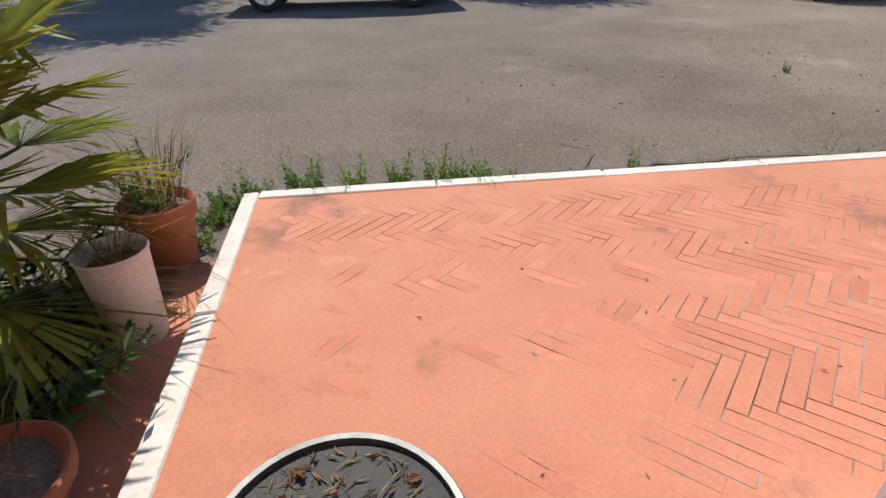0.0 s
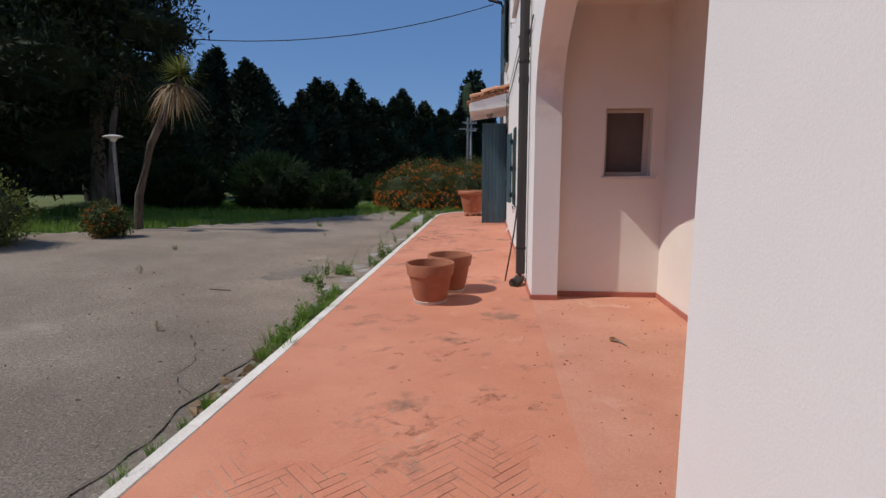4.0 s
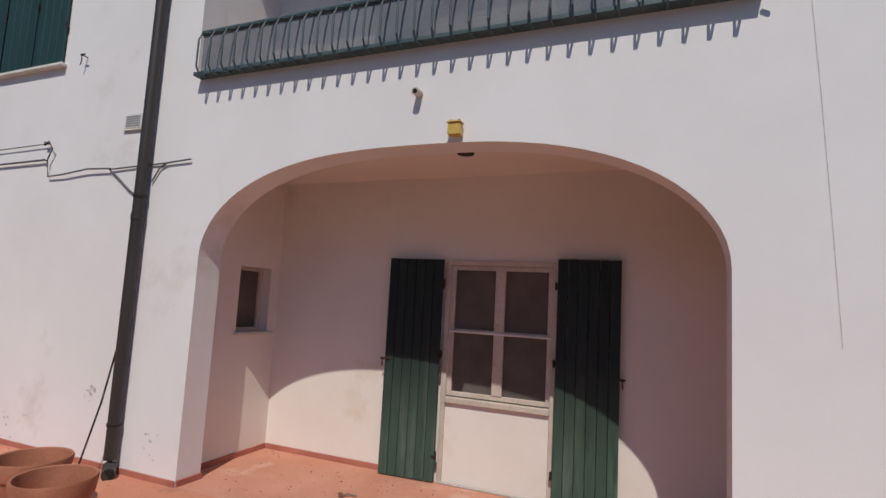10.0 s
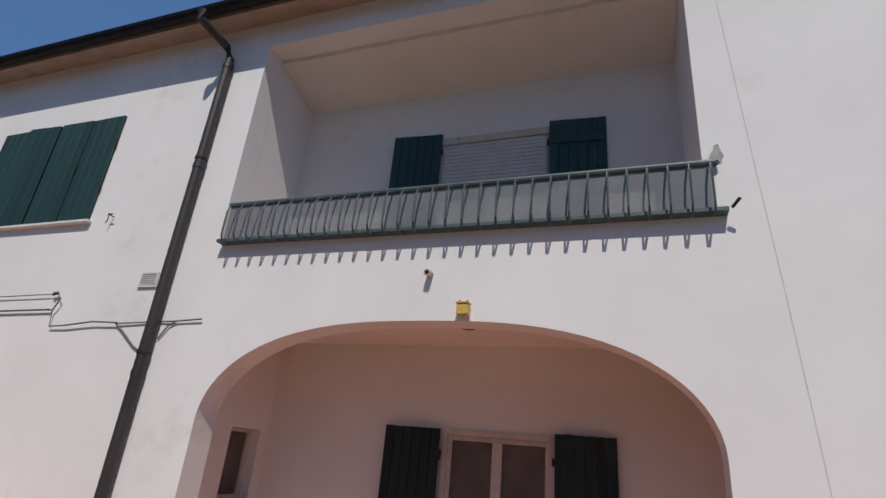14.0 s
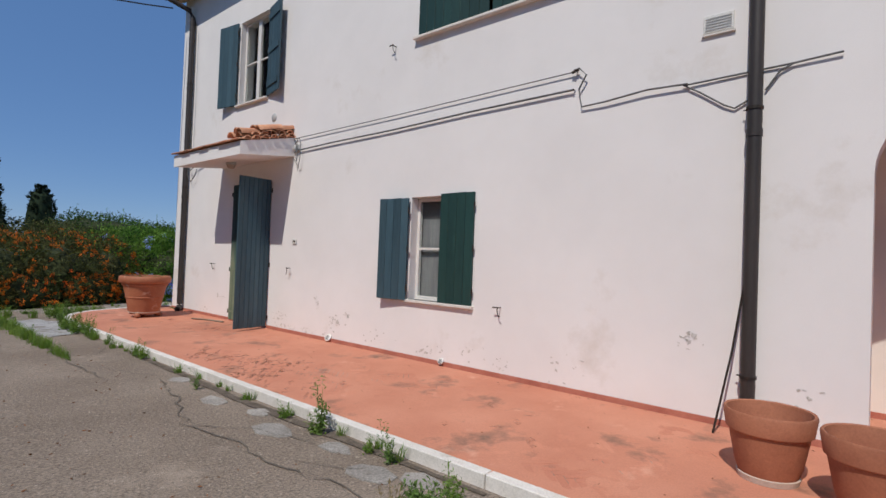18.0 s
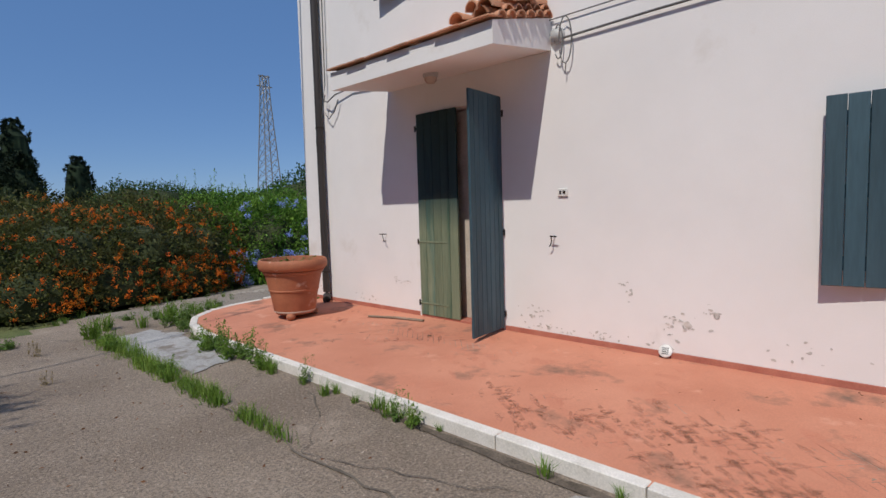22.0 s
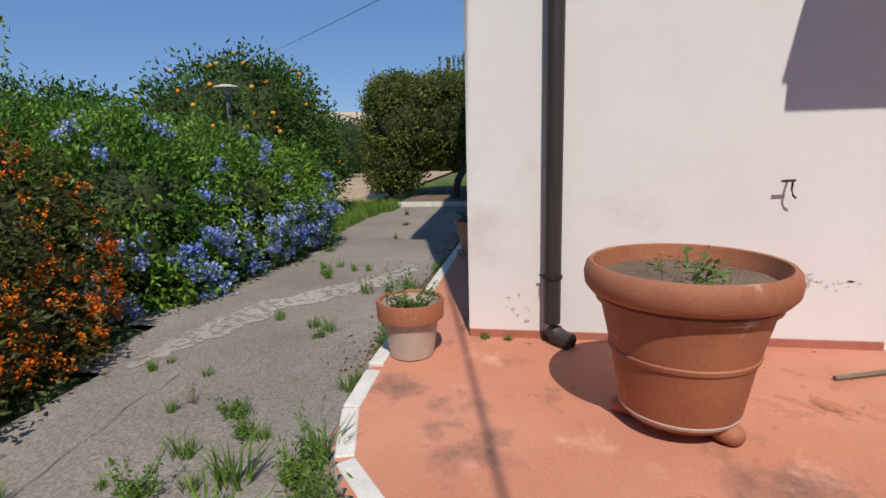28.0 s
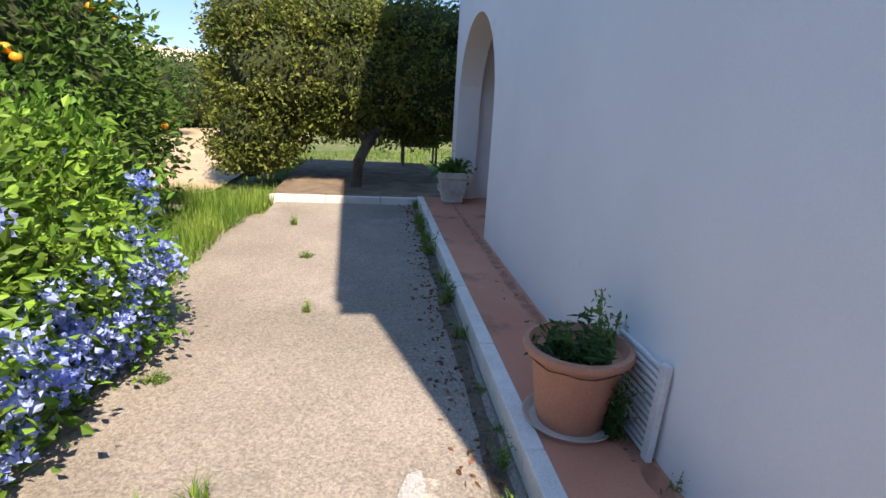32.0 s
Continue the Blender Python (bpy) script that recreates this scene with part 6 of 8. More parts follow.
for k, (x, y, s) in enumerate(((-0.154, 0.477, 0.035), (-0.10, 0.194, 0.034), (-0.075, 0.37, 0.018), (-0.07, 0.33, 0.026), (-0.145, 0.07, 0.014), (-0.095, 0.29, 0.012), (-0.205, 0.32, 0.012), (-0.13, 0.24, 0.02), (-0.06, 0.12, 0.016))):
    st = thing("rubble_chip", (x, y, 0.004), "small pale chip of rubble on the terrace", "stone", "rubble chips")
    bm = bmesh.new()
    bmesh.ops.create_icosphere(bm, subdivisions=2, radius=s * 0.5)
    for v in bm.verts:
        v.co *= 1 + 0.5 * noise.noise(v.co * 60 + Vector((k, 0, 0)))
        v.co.z = max(v.co.z * 0.6, -0.003)
    part("chip", bm, M["stone_grey"], st)
# round mesh tray
tray = thing("mesh_tray", (-0.17, -1.28, terrace_z(-0.2) + 0.003), "round grey-rimmed tray of dark wire mesh with dry grass", "tray")
bm = bmesh.new()
lathe(bm, [(0.265, 0.0), (0.272, 0.0), (0.275, 0.06), (0.27, 0.067), (0.256, 0.065), (0.253, 0.005)], 48)
part("rim", bm, M["zinc"], tray, "grey metal rim", True)
bm = bmesh.new()
for k in range(-46, 47):
    y = k * 0.0054
    w = math.sqrt(max(0.25 ** 2 - y * y, 0.0001))
    for ax in (0, 1):
        a, b = ((-w, y), (w, y)) if ax == 0 else ((y, -w), (y, w))
        dx, dy = (0, 0.0017) if ax == 0 else (0.0017, 0)
        z = 0.048 + 0.001 * ax
        bm.faces.new([bm.verts.new(p) for p in ((a[0] - dx, a[1] - dy, z), (a[0] + dx, a[1] + dy, z), (b[0] + dx, b[1] + dy, z), (b[0] - dx, b[1] - dy, z))])
tagged(part("wire_mesh", bm, M["mesh_dark"], tray, "dark fine wire mesh"), kind="stuff")
part("bottom", lathe(bmesh.new(), [(0, 0.012), (0.25, 0.012)], 40), M["dark_hole"], tray)
bench = thing("wooden_bench", (1.2, -0.55, 0.0), "dark wooden bench against the porch wall", "bench")
part("seat", boxed(-0.6, 0.6, -0.2, 0.2, 0.42, 0.46, bevel=0.006), M["wood_pole"], bench)
for sx in (-0.52, 0.52):
    for sy in (-0.15, 0.15):
        part("leg", boxed(sx - 0.03, sx + 0.03, sy - 0.03, sy + 0.03, 0, 0.42, bevel=0.004), M["wood_pole"], bench)

# dark heap on a low table in the arbour's shade
heap = thing("garden_table", (13.3, 16.9, -0.03), "low garden table under a dark heaped cover", "table")
part("tabletop", boxed(-0.4, 0.4, -0.45, 0.45, 0.44, 0.48, bevel=0.01), M["wood_pole"], heap)
for sx in (-0.34, 0.34):
    for sy in (-0.38, 0.38):
        part("leg", boxed(sx - 0.025, sx + 0.025, sy - 0.025, sy + 0.025, 0, 0.44, bevel=0.004), M["wood_pole"], heap)
bm = bmesh.new()
bmesh.ops.create_icosphere(bm, subdivisions=3, radius=1.0)
for v in bm.verts:
    k = 1 + 0.35 * noise.noise(v.co * 2.2)
    v.co = Vector((0.38 * v.co.x * k, 0.45 * v.co.y * k, max(0.49, 0.52 + 0.22 * v.co.z * k)))
part("cover", bm, M["tyre"], heap, "dark crumpled cover", True)
# outbuilding across the rear yard
outb = thing("outbuilding", (12.0, -10.0, -0.2), "white outbuilding in the shade behind the house", "building")
part("wall", boxed(0, 3.5, -4.5, 5.0, 0, 5.6), M["plaster"], outb)
part("roof", boxed(-0.3, 3.8, -4.8, 5.3, 5.6, 5.8, bevel=0.03), M["roof_tile"], outb)
part("drainpipe", tubed([(-0.05, 3.0, 0), (-0.05, 3.0, 2.2), (-0.05, 2.85, 2.4)], 0.04, 8), M["iron"], outb)
leaf_board("porch_shutter", 0.55, 1.95, 4, M["skirt"], pose(0.40, -0.23, 0.004, 0, 0, -90), "dark red-brown board leaf folded on the porch wall", "shutter", "tall shutters")

# ---- planting ----
G = lambda x, y: float(ground_z(x, y))


def shrub(name, at, blobs, clumps, per, spread, size, key, label, category, core=0.82, floor=-0.02, extra=None, group=""):
    ob = thing(name, at, label, category, group)
    part("inner_growth", core_mesh(blobs, core), M["inner"], ob, "solid dark core inside the crown")
    p, d = crown_points(blobs, clumps, per, spread, 0.84, 1.0, floor)
    leafy("foliage", ob, p, d, size, size * 0.5, key)
    return ob


def flowers_on(ob, blobs, count, per, size, key, region, label):
    """Flower heads: tight clusters of petals on the outside of a shrub."""
    p, d = crown_points(blobs, count * 6, 1, 0.02, 0.98, 1.0, 0.05)
    keep = [i for i in range(len(p)) if region(p[i])][:count]
    c = np.repeat(p[keep] * 1.0, per, 0) + rng.normal(size=(len(keep) * per, 3)) * size * 0.42
    dd = rng.normal(size=c.shape)
    leafy("blossom", ob, c, dd, size * 0.46, size * 0.40, key, label)


# lantana bank
lant_blobs = [((-2.9, 1.55, 0.55), (1.2, 1.1, 1.15)), ((-1.7, 1.35, 0.6), (1.1, 1.1, 1.2)), ((-0.5, 1.45, 0.6), (1.1, 1.1, 1.25)), ((0.5, 1.75, 0.55), (1.0, 1.1, 1.2)),
              ((-2.3, 0.55, 0.25), (0.9, 0.6, 0.7)), ((-1.1, 0.75, 0.25), (0.9, 0.6, 0.75)), ((0.0, 1.0, 0.25), (0.8, 0.6, 0.7)), 
              ((-2.2, 2.9, 0.9), (1.6, 1.3, 1.3)), ((-0.2, 3.2, 0.9), (1.6, 1.3, 1.35))]
lant_blobs = [(c, (r[0], r[1], r[2] * (0.80 if c[1] > 2.5 else 0.92))) for c, r in lant_blobs]
lant = shrub("lantana_hedge", (-0.9, 18.75, -0.13), lant_blobs, 4200, 16, 0.09, 0.065, "lantana_leaves", "bushy lantana hedge with orange flower heads", "hedge", 0.66)
flowers_on(lant, lant_blobs, 1150, 18, 0.055, "orange_petals", lambda q: q[1] < 2.6 and random.random() < (0.95 if q[2] < 0.75 else 0.3), "orange flower heads")
# plumbago
pl_blobs = [((1.2, 1.5, 0.9), (1.2, 1.15, 1.4)), ((2.4, 1.25, 0.9), (1.2, 1.1, 1.35)), ((3.4, 1.1, 0.8), (1.0, 1.0, 1.2)), ((0.5, 2.5, 1.1), (1.5, 1.3, 1.45)), ((2.0, 2.6, 1.1), (1.6, 1.4, 1.5)), ((3.9, 1.5, 0.5), (0.7, 0.8, 0.75)),
            ((1.0, 0.85, 0.3), (0.8, 0.55, 0.6)), ((2.2, 0.74, 0.3), (0.9, 0.5, 0.6)), ((3.2, 0.70, 0.3), (0.8, 0.45, 0.6)), ((-0.6, 3.6, 1.0), (1.4, 1.2, 1.3))]
pl_blobs = [((c[0], c[1], c[2] * 0.77), (r[0], r[1], r[2] * 0.77)) for c, r in pl_blobs]
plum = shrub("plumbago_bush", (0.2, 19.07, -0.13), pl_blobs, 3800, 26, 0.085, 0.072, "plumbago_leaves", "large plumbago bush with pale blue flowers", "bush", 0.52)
flowers_on(plum, pl_blobs, 760, 46, 0.084, "blue_petals", lambda q: q[1] < 2.2 and (random.random() < (0.9 if q[2] < 0.7 else 0.06)), "pale blue flower clusters")
# upright shoots above the plumbago
c, d = [], []
for _ in range(46):
    b = Vector((random.uniform(-0.8, 3.6), random.uniform(1.0, 3.2), random.uniform(1.48, 1.78)))
    lean = Vector((random.uniform(-0.25, 0.25), random.uniform(-0.25, 0.25), 1))
    L = random.uniform(0.2, 0.75)
    for s in range(int(L / 0.025)):
        q = b + lean * (s * 0.025)
        c.append(q + Vector((random.gauss(0, 0.012), random.gauss(0, 0.012), 0)))
        d.append((random.gauss(0, 1), random.gauss(0, 1), 0.6))
leafy("new_growth", plum, c, d, 0.05, 0.022, "plumbago_leaves")
# citrus
cit = thing("orange_tree", (6.1, 22.0, -0.13), "leafy orange tree carrying ripe fruit", "tree")
cb = [((0, 0, 1.9), (1.9, 1.9, 1.7)), ((-0.9, -0.5, 1.5), (1.3, 1.3, 1.3)), ((1.1, -0.5, 1.4), (1.1, 1.2, 1.2)), ((0.2, -0.3, 2.6), (1.2, 1.2, 1.15)), ((-0.2, -1.0, 0.9), (1.2, 1.0, 0.8))]
cb = [((c[0], c[1], c[2] * 0.84), (r[0], r[1], r[2] * 0.84)) for c, r in cb]
part("trunk", tubed([(0, 0, 0), (0.03, 0, 0.5), (0, 0.02, 1.2)], 0.11, 10, 0.07), M["bark"], cit)
part("limb", tubed([(0, 0, 0.9), (-0.4, -0.2, 1.5), (-0.8, -0.5, 2.0)], 0.06, 8, 0.03), M["bark"], cit)
part("limb", tubed([(0, 0, 0.9), (0.4, -0.2, 1.5), (0.9, -0.4, 1.9)], 0.06, 8, 0.03), M["bark"], cit)
part("inner_growth", core_mesh(cb, 0.82), M["inner"], cit, "solid dark core inside the crown")
p, d = crown_points(cb, 1500, 16, 0.13, 0.86, 1.0, 0.1)
leafy("crown", cit, p, d, 0.10, 0.05, "citrus_leaves")
p, d = crown_points(cb, 130, 1, 0.03, 0.97, 1.0, 0.4)
fruit = link_mesh("fruit", (lambda b: (bmesh.ops.create_icosphere(b, subdivisions=2, radius=0.042), b)[1])(bmesh.new()), M["orange_fruit"], True)
for q in p[:70]:
    o = new("fruit", fruit)
    o.parent = cit
    o.matrix_basis = Matrix.Translation(Vector(q))
# laurel hedge behind the field
for k, (x, y, s) in enumerate(((12.5, 27, 1.0), (16, 27.5, 1.05), (20, 27, 0.95), (24, 26, 1.0), (28, 25, 1.1), (31, 22.5, 1.0), (25.5, 20.8, 0.9), (25, 17.2, 0.85), (25, 13.4, 0.95), (9.5, 29, 1.1))):
    if k == 0:
        hb = [((0, 0, 1.3), (2.2, 1.5, 1.6)), ((1.2, 0.4, 1.2), (1.6, 1.3, 1.5)), ((-1.2, 0.2, 1.4), (1.6, 1.3, 1.55)), ((0, -0.5, 0.6), (2.2, 1.2, 0.8))]
        hedge0 = shrub("orchard_tree", (x, y, -0.1), hb, 900, 14, 0.16, 0.13, "laurel_leaves", "low rounded green orchard tree beyond the field", "tree", group="orchard row")
    else:
        copy_thing(hedge0, pose(x, y, -0.1, 0, 0, 40 * k) @ Matrix.Diagonal((s * 1.1, s * 1.1, s, 1)))
# clipped tree forming an arbour
arb = thing("clipped_tree", (10.9, 18.0, -0.1), "dense clipped evergreen tree forming an arbour over the walk", "tree")
ab = [((-0.4, 1.6, 2.25), (1.0, 1.2, 1.45)), ((-0.4, 0.4, 2.35), (1.0, 1.2, 1.3)), ((-0.3, -0.9, 2.4), (1.0, 1.2, 1.25)), ((0.8, 0.6, 2.4), (1.3, 2.0, 1.3)), ((-0.5, 2.0, 1.0), (0.85, 0.75, 1.1)), ((0.6, -1.6, 2.4), (1.3, 1.2, 1.3)), ((-0.45, 1.95, 3.1), (0.8, 0.8, 0.6)), ((-0.4, -1.0, 3.15), (0.9, 1.1, 0.5)), ((-0.5, 0.5, 3.2), (0.8, 1.0, 0.45)), ((0.4, -0.5, 1.45), (0.9, 1.7, 0.6))]
ab = [((c[0], c[1], c[2] * 0.86), (r[0], r[1], r[2] * 0.86)) for c, r in ab]
part("trunk", tubed([(-1.2, 0.25, 0), (-1.1, 0.2, 0.5), (-0.7, -0.05, 1.0), (-0.2, -0.3, 1.5)], 0.10, 12, 0.08), M["bark"], arb)
for q in ((0.2, 0.9, 2.3), (0.3, -1.2, 2.3), (1.4, 0.2, 2.4)):
    part("limb", tubed([(-0.9, 0.1, 0.8), ((q[0] - 0.6) / 2, (q[1] - 0.1) / 2 * 1.1, 1.5), q], 0.07, 8, 0.04), M["bark"], arb)
part("inner_growth", core_mesh(ab, 0.80), M["inner"], arb, "solid dark core inside the crown")
p, d = crown_points(ab, 4000, 17, 0.09, 0.88, 1.0, 0.15)
leafy("crown", arb, p, d, 0.085, 0.05, "hedge_leaves")
sp = np.stack([rng.uniform(-1.2, 0.6, 9), rng.uniform(-0.6, 0.8, 9)], 1)
idx = rng.integers(0, 9, 900)
h = rng.uniform(0, 0.75, 900)
c = np.stack([sp[idx, 0] + rng.normal(size=900) * 0.02 + 0.2, sp[idx, 1] + rng.normal(size=900) * 0.02, 2.95 + h], 1)
leafy("top_growth", arb, c, rng.normal(size=(900, 3)) * 0.6 + np.array([0, 0, 1.0]), 0.09, 0.03, "hedge_leaves")


# conifers
def conifer(at, H, R, label, n=6300, name="conifer", group="conifer belt", key="conifer_needles", size=0.30, power=0.85, column=False):
    ob = thing(name, at, label, "tree", group)
    part("trunk", tubed([(0, 0, 0), (0, 0, H * 0.5), (0, 0, H * 0.93)], R * 0.09, 8, 0.02), M["bark"], ob)
    bm = bmesh.new()
    lathe(bm, [(R * 0.60, H * 0.0), (R * 0.66, H * 0.15), (R * 0.48, H * 0.45), (R * 0.18, H * 0.8), (0, H * 0.92)], 16)
    if column:
        bm.clear()
        lathe(bm, [(R * 0.7, H * 0.02), (R * 0.85, H * 0.3), (R * 0.82, H * 0.6), (R * 0.62, H * 0.85), (0, H * 0.99)], 16)
    for v in bm.verts:
        v.co.xy *= 1 + 0.3 * noise.noise(v.co * 0.9)
    part("inner_growth", bm, LEAFMATS[key], ob, "solid dark core inside the crown")
    m = n // 18
    z = rng.uniform(0.02, 1.0, m) ** 1.15
    a = rng.uniform(0, 2 * math.pi, m)
    lob = 1 + 0.22 * np.sin(a * 3 + 7 * z) + rng.normal(size=m) * 0.12
    r = R * (1 - z) ** power * lob * rng.uniform(0.75, 1.1, m)
    cen = np.stack([r * np.cos(a), r * np.sin(a), z * H], 1)
    p = np.repeat(cen, 18, 0) + rng.normal(size=(m * 18, 3)) * np.array([0.16, 0.16, 0.22]) * (0.35 + 0.65 * (1 - np.repeat(z, 18)))[:, None] * R / 1.6
    d = np.repeat(np.stack([np.cos(a), np.sin(a), np.full(m, 0.9)], 1), 18, 0) + rng.normal(size=(m * 18, 3)) * 0.5
    leafy("crown", ob, p, d, size, size * 0.4, key)
    return ob


con = [conifer((-17.5, 31.0, 0.0), 8.2, 2.9, "tall dark conifer in the boundary belt"), conifer((-15.2, 32.0, 0.0), 7.8, 2.6, "tall dark conifer in the boundary belt")]
r2 = random.Random(5)
for k in range(32):
    f = k / 31
    x, y = -24 + 23.5 * f + r2.uniform(-0.5, 0.5), 30.0 + 21 * f + r2.uniform(-1, 1)
    s = r2.uniform(0.88, 1.12) * (1.06 - 0.26 * f)
    copy_thing(con[k % 2], pose(x, y, 0.0, 0, 0, r2.uniform(0, 360)) @ Matrix.Diagonal((s * 1.3, s * 1.3, s * r2.uniform(0.9, 1.08), 1)))
for k in range(9):
    x, y = -36 + k * 2.6, 24.5 + k * 0.8 + r2.uniform(-1, 1)
    copy_thing(con[k % 2], pose(x, y, 0.0, 0, 0, r2.uniform(0, 360)) @ Matrix.Diagonal((1.25, 1.25, r2.uniform(0.85, 1.0), 1)))
cyp = conifer((-2.2, 60.0, -0.1), 12.3, 1.95, "tall dark columnar cypress", 9000, "cypress", "cypresses", "conifer_needles", 0.34, 0.28, True)
copy_thing(cyp, pose(2.5, 60.0, -0.1, 0, 0, 60) @ Matrix.Diagonal((0.68, 0.68, 0.73, 1)))
copy_thing(cyp, pose(6.4, 60.0, -0.1, 0, 0, 150) @ Matrix.Diagonal((0.60, 0.60, 0.52, 1)))
copy_thing(con[0], pose(0.9, 47.0, 0, 0, 0, 120) @ Matrix.Diagonal((0.9, 0.9, 0.62, 1)))
copy_thing(cyp, pose(18.1, 72.0, 0, 0, 0, 20) @ Matrix.Diagonal((0.26, 0.26, 0.28, 1)))
for k, (x, y, s) in enumerate(((8, 48, 0.9), (12, 50, 0.8), (15, 47, 0.75), (19, 50, 0.9))):
    copy_thing(hedge0, pose(x, y, 0, 0, 0, 77 * k) @ Matrix.Diagonal((1.6 * s, 1.6 * s, 1.35 * s, 1)))


def pine(at, H, blobs, lean, label):
    ob = thing("pine_tree", at, label, "tree", "pines")
    part("trunk", tubed([(0, 0, 0), (lean * 0.3, 0, H * 0.35), (lean, 0.2, H * 0.8)], 0.24, 10, 0.10), M["bark"], ob)
    for b in blobs[:5]:
        part("limb", tubed([(lean * 0.5, 0.1, H * 0.42), ((lean * 0.5 + b[0][0]) / 2, b[0][1] / 2, (H * 0.45 + b[0][2]) / 2 + 0.2), b[0]], 0.09, 8, 0.03), M["bark"], ob)
    part("inner_growth", core_mesh(blobs, 0.6, 0.5), LEAFMATS["pine_needles"], ob, "solid dark core inside the crown")
    p, d = crown_points(blobs, 1300, 14, 0.22, 0.55, 0.8, 0.3)
    leafy("crown", ob, p, d, 0.26, 0.07, "pine_needles")
    return ob


pb = [((0.4, 0, 6.6), (2.4, 2.2, 1.5)), ((-1.6, 0.3, 5.4), (2.2, 2.0, 1.6)), ((1.9, 0.2, 5.3), (1.5, 1.6, 0.9)), ((-0.4, -0.8, 4.2), (2.4, 2.0, 1.4)), ((-2.6, 0.5, 3.6), (2.2, 2.0, 1.7)), ((0.2, 0.6, 7.8), (1.4, 1.4, 1.0)), ((1.5, 0.3, 3.4), (1.4, 1.3, 0.9)), ((-1.0, 0.4, 2.2), (2.3, 1.6, 1.5))]
pn = pine((-11.8, 13.8, 0.0), 8.2, pb, 0.5, "large dark pine with heavy spreading limbs")
copy_thing(pn, pose(-15.5, 15.0, 0.1, 0, 0, 130) @ Matrix.Diagonal((1.1, 1.1, 1.05, 1)))
copy_thing(pn, pose(-17.0, 20.0, 0.1, 0, 0, 250) @ Matrix.Diagonal((1.1, 1.1, 0.85, 1)))
copy_thing(pn, pose(-19.5, 10.5, 0.2, 0, 0, 40) @ Matrix.Diagonal((1.15, 1.15, 1.1, 1)))
copy_thing(pn, pose(-15.0, -7.0, 0.2, 0, 0, 10) @ Matrix.Diagonal((1.0, 1.0, 1.0, 1)))
copy_thing(pn, pose(-17.5, 1.5, 0.2, 0, 0, 200) @ Matrix.Diagonal((1.0, 1.0, 1.0, 1)))


def rosette(bm_pts, n, L, w, key, name, parent, droop=0.5, up=0.4, base=(0, 0, 0)):
    """Sword leaves from one point."""
    V, F = [], []
    for k in range(n):
        a = random.uniform(0, 2 * math.pi)
        e = random.uniform(-0.35, 1.25) * up + random.uniform(0, 0.5)
        dv = Vector((math.cos(a) * math.cos(e), math.sin(a) * math.cos(e), math.sin(e)))
        side = Vector((-math.sin(a), math.cos(a), 0)) * w * 0.5
        l = L * random.uniform(0.7, 1.15)
        i0 = len(V)
        for s in range(5):
            f = s / 4
            q = Vector(base) + dv * l * f + Vector((0, 0, -droop * l * f * f))
            ww = (0.7 + 0.6 * f - 1.28 * f * f)
            V += [q - side * ww, q + side * ww]
        for s in range(4):
            F.append((i0 + 2 * s, i0 + 2 * s + 1, i0 + 2 * s + 3, i0 + 2 * s + 2))
    ob = new(name, mesh_of(name, [tuple(q) for q in V], F, LEAFMATS[key], 4))
    ob.parent = parent
    return tagged(ob, kind="stuff")


# leaning yucca
yu = thing("yucca_tree", (-8.85, 11.2, 0.0), "leaning yucca with a skirt of dead leaves", "tree")
part("trunk", tubed([(0, 0, 0), (0.10, 0, 0.8), (0.5, 0, 2.0), (1.35, 0, 3.45)], 0.10, 10, 0.08), M["bark"], yu)
rosette(None, 150, 0.62, 0.05, "yucca_leaves", "crown", yu, 0.2, 1.0, (1.38, 0, 3.55))
rosette(None, 130, 0.75, 0.045, "dead_fronds", "dead_leaf_skirt", yu, 0.9, -0.5, (1.25, 0, 3.3))
copy_thing(yu, pose(-10.4, 12.4, 0.0, 0, 0, 100) @ Matrix.Diagonal((0.9, 0.9, 1.25, 1)))
# cycads
cy = thing("cycad", (-8.3, 18.0, 0.0), "dark rounded cycad with arching fronds", "shrub", "cycads")
part("trunk", tubed([(0, 0, 0), (0, 0, 0.6)], 0.2, 10, 0.16), M["bark"], cy)
part("inner_growth", core_mesh([((0, 0, 0.75), (1.25, 1.25, 0.95))], 0.85), M["inner"], cy, "solid dark core inside the crown")
p, d = crown_points([((0, 0, 0.8), (1.35, 1.35, 1.05))], 420, 12, 0.10, 0.85, 1.0, 0.05)
leafy("fronds", cy, p, np.array(p) - np.array([0, 0, 0.5]) + rng.normal(size=p.shape) * 0.4, 0.42, 0.05, "cycad_leaves")
rosette(None, 420, 1.25, 0.07, "cycad_leaves", "outer_fronds", cy, 0.42, 0.9, (0, 0, 0.6))
for x, y, s in ((-6.05, 17.9, 0.68), (-11.2, 17.2, 0.9), (-13.4, 18.4, 0.9), (-5.4, 22.6, 0.6)):
    copy_thing(cy, pose(x, y, 0.0, 0, 0, 50 * s) @ Matrix.Diagonal((s, s, s, 1)))
# small flowering bushes on the lawn edge
rb = [((0, 0, 0.34), (0.32, 0.32, 0.34)), ((0.2, 0.1, 0.28), (0.24, 0.24, 0.28))]
rose = shrub("flowering_bush", (-8.5, 9.6, 0.0), rb, 260, 12, 0.07, 0.07, "lantana_leaves", "small bush with red-orange new leaves on the lawn edge", "bush")
flowers_on(rose, rb, 60, 8, 0.06, "orange_petals", lambda q: True, "red-orange flower heads")
gb2 = [((0, 0, 0.6), (0.9, 0.9, 0.75)), ((-0.7, 0.2, 0.5), (0.8, 0.8, 0.65))]
gbush = shrub("round_bush", (-9.8, 7.9, 0.05), gb2, 700, 14, 0.09, 0.07, "hedge_leaves", "rounded yellow-green bush on the lawn edge", "bush")

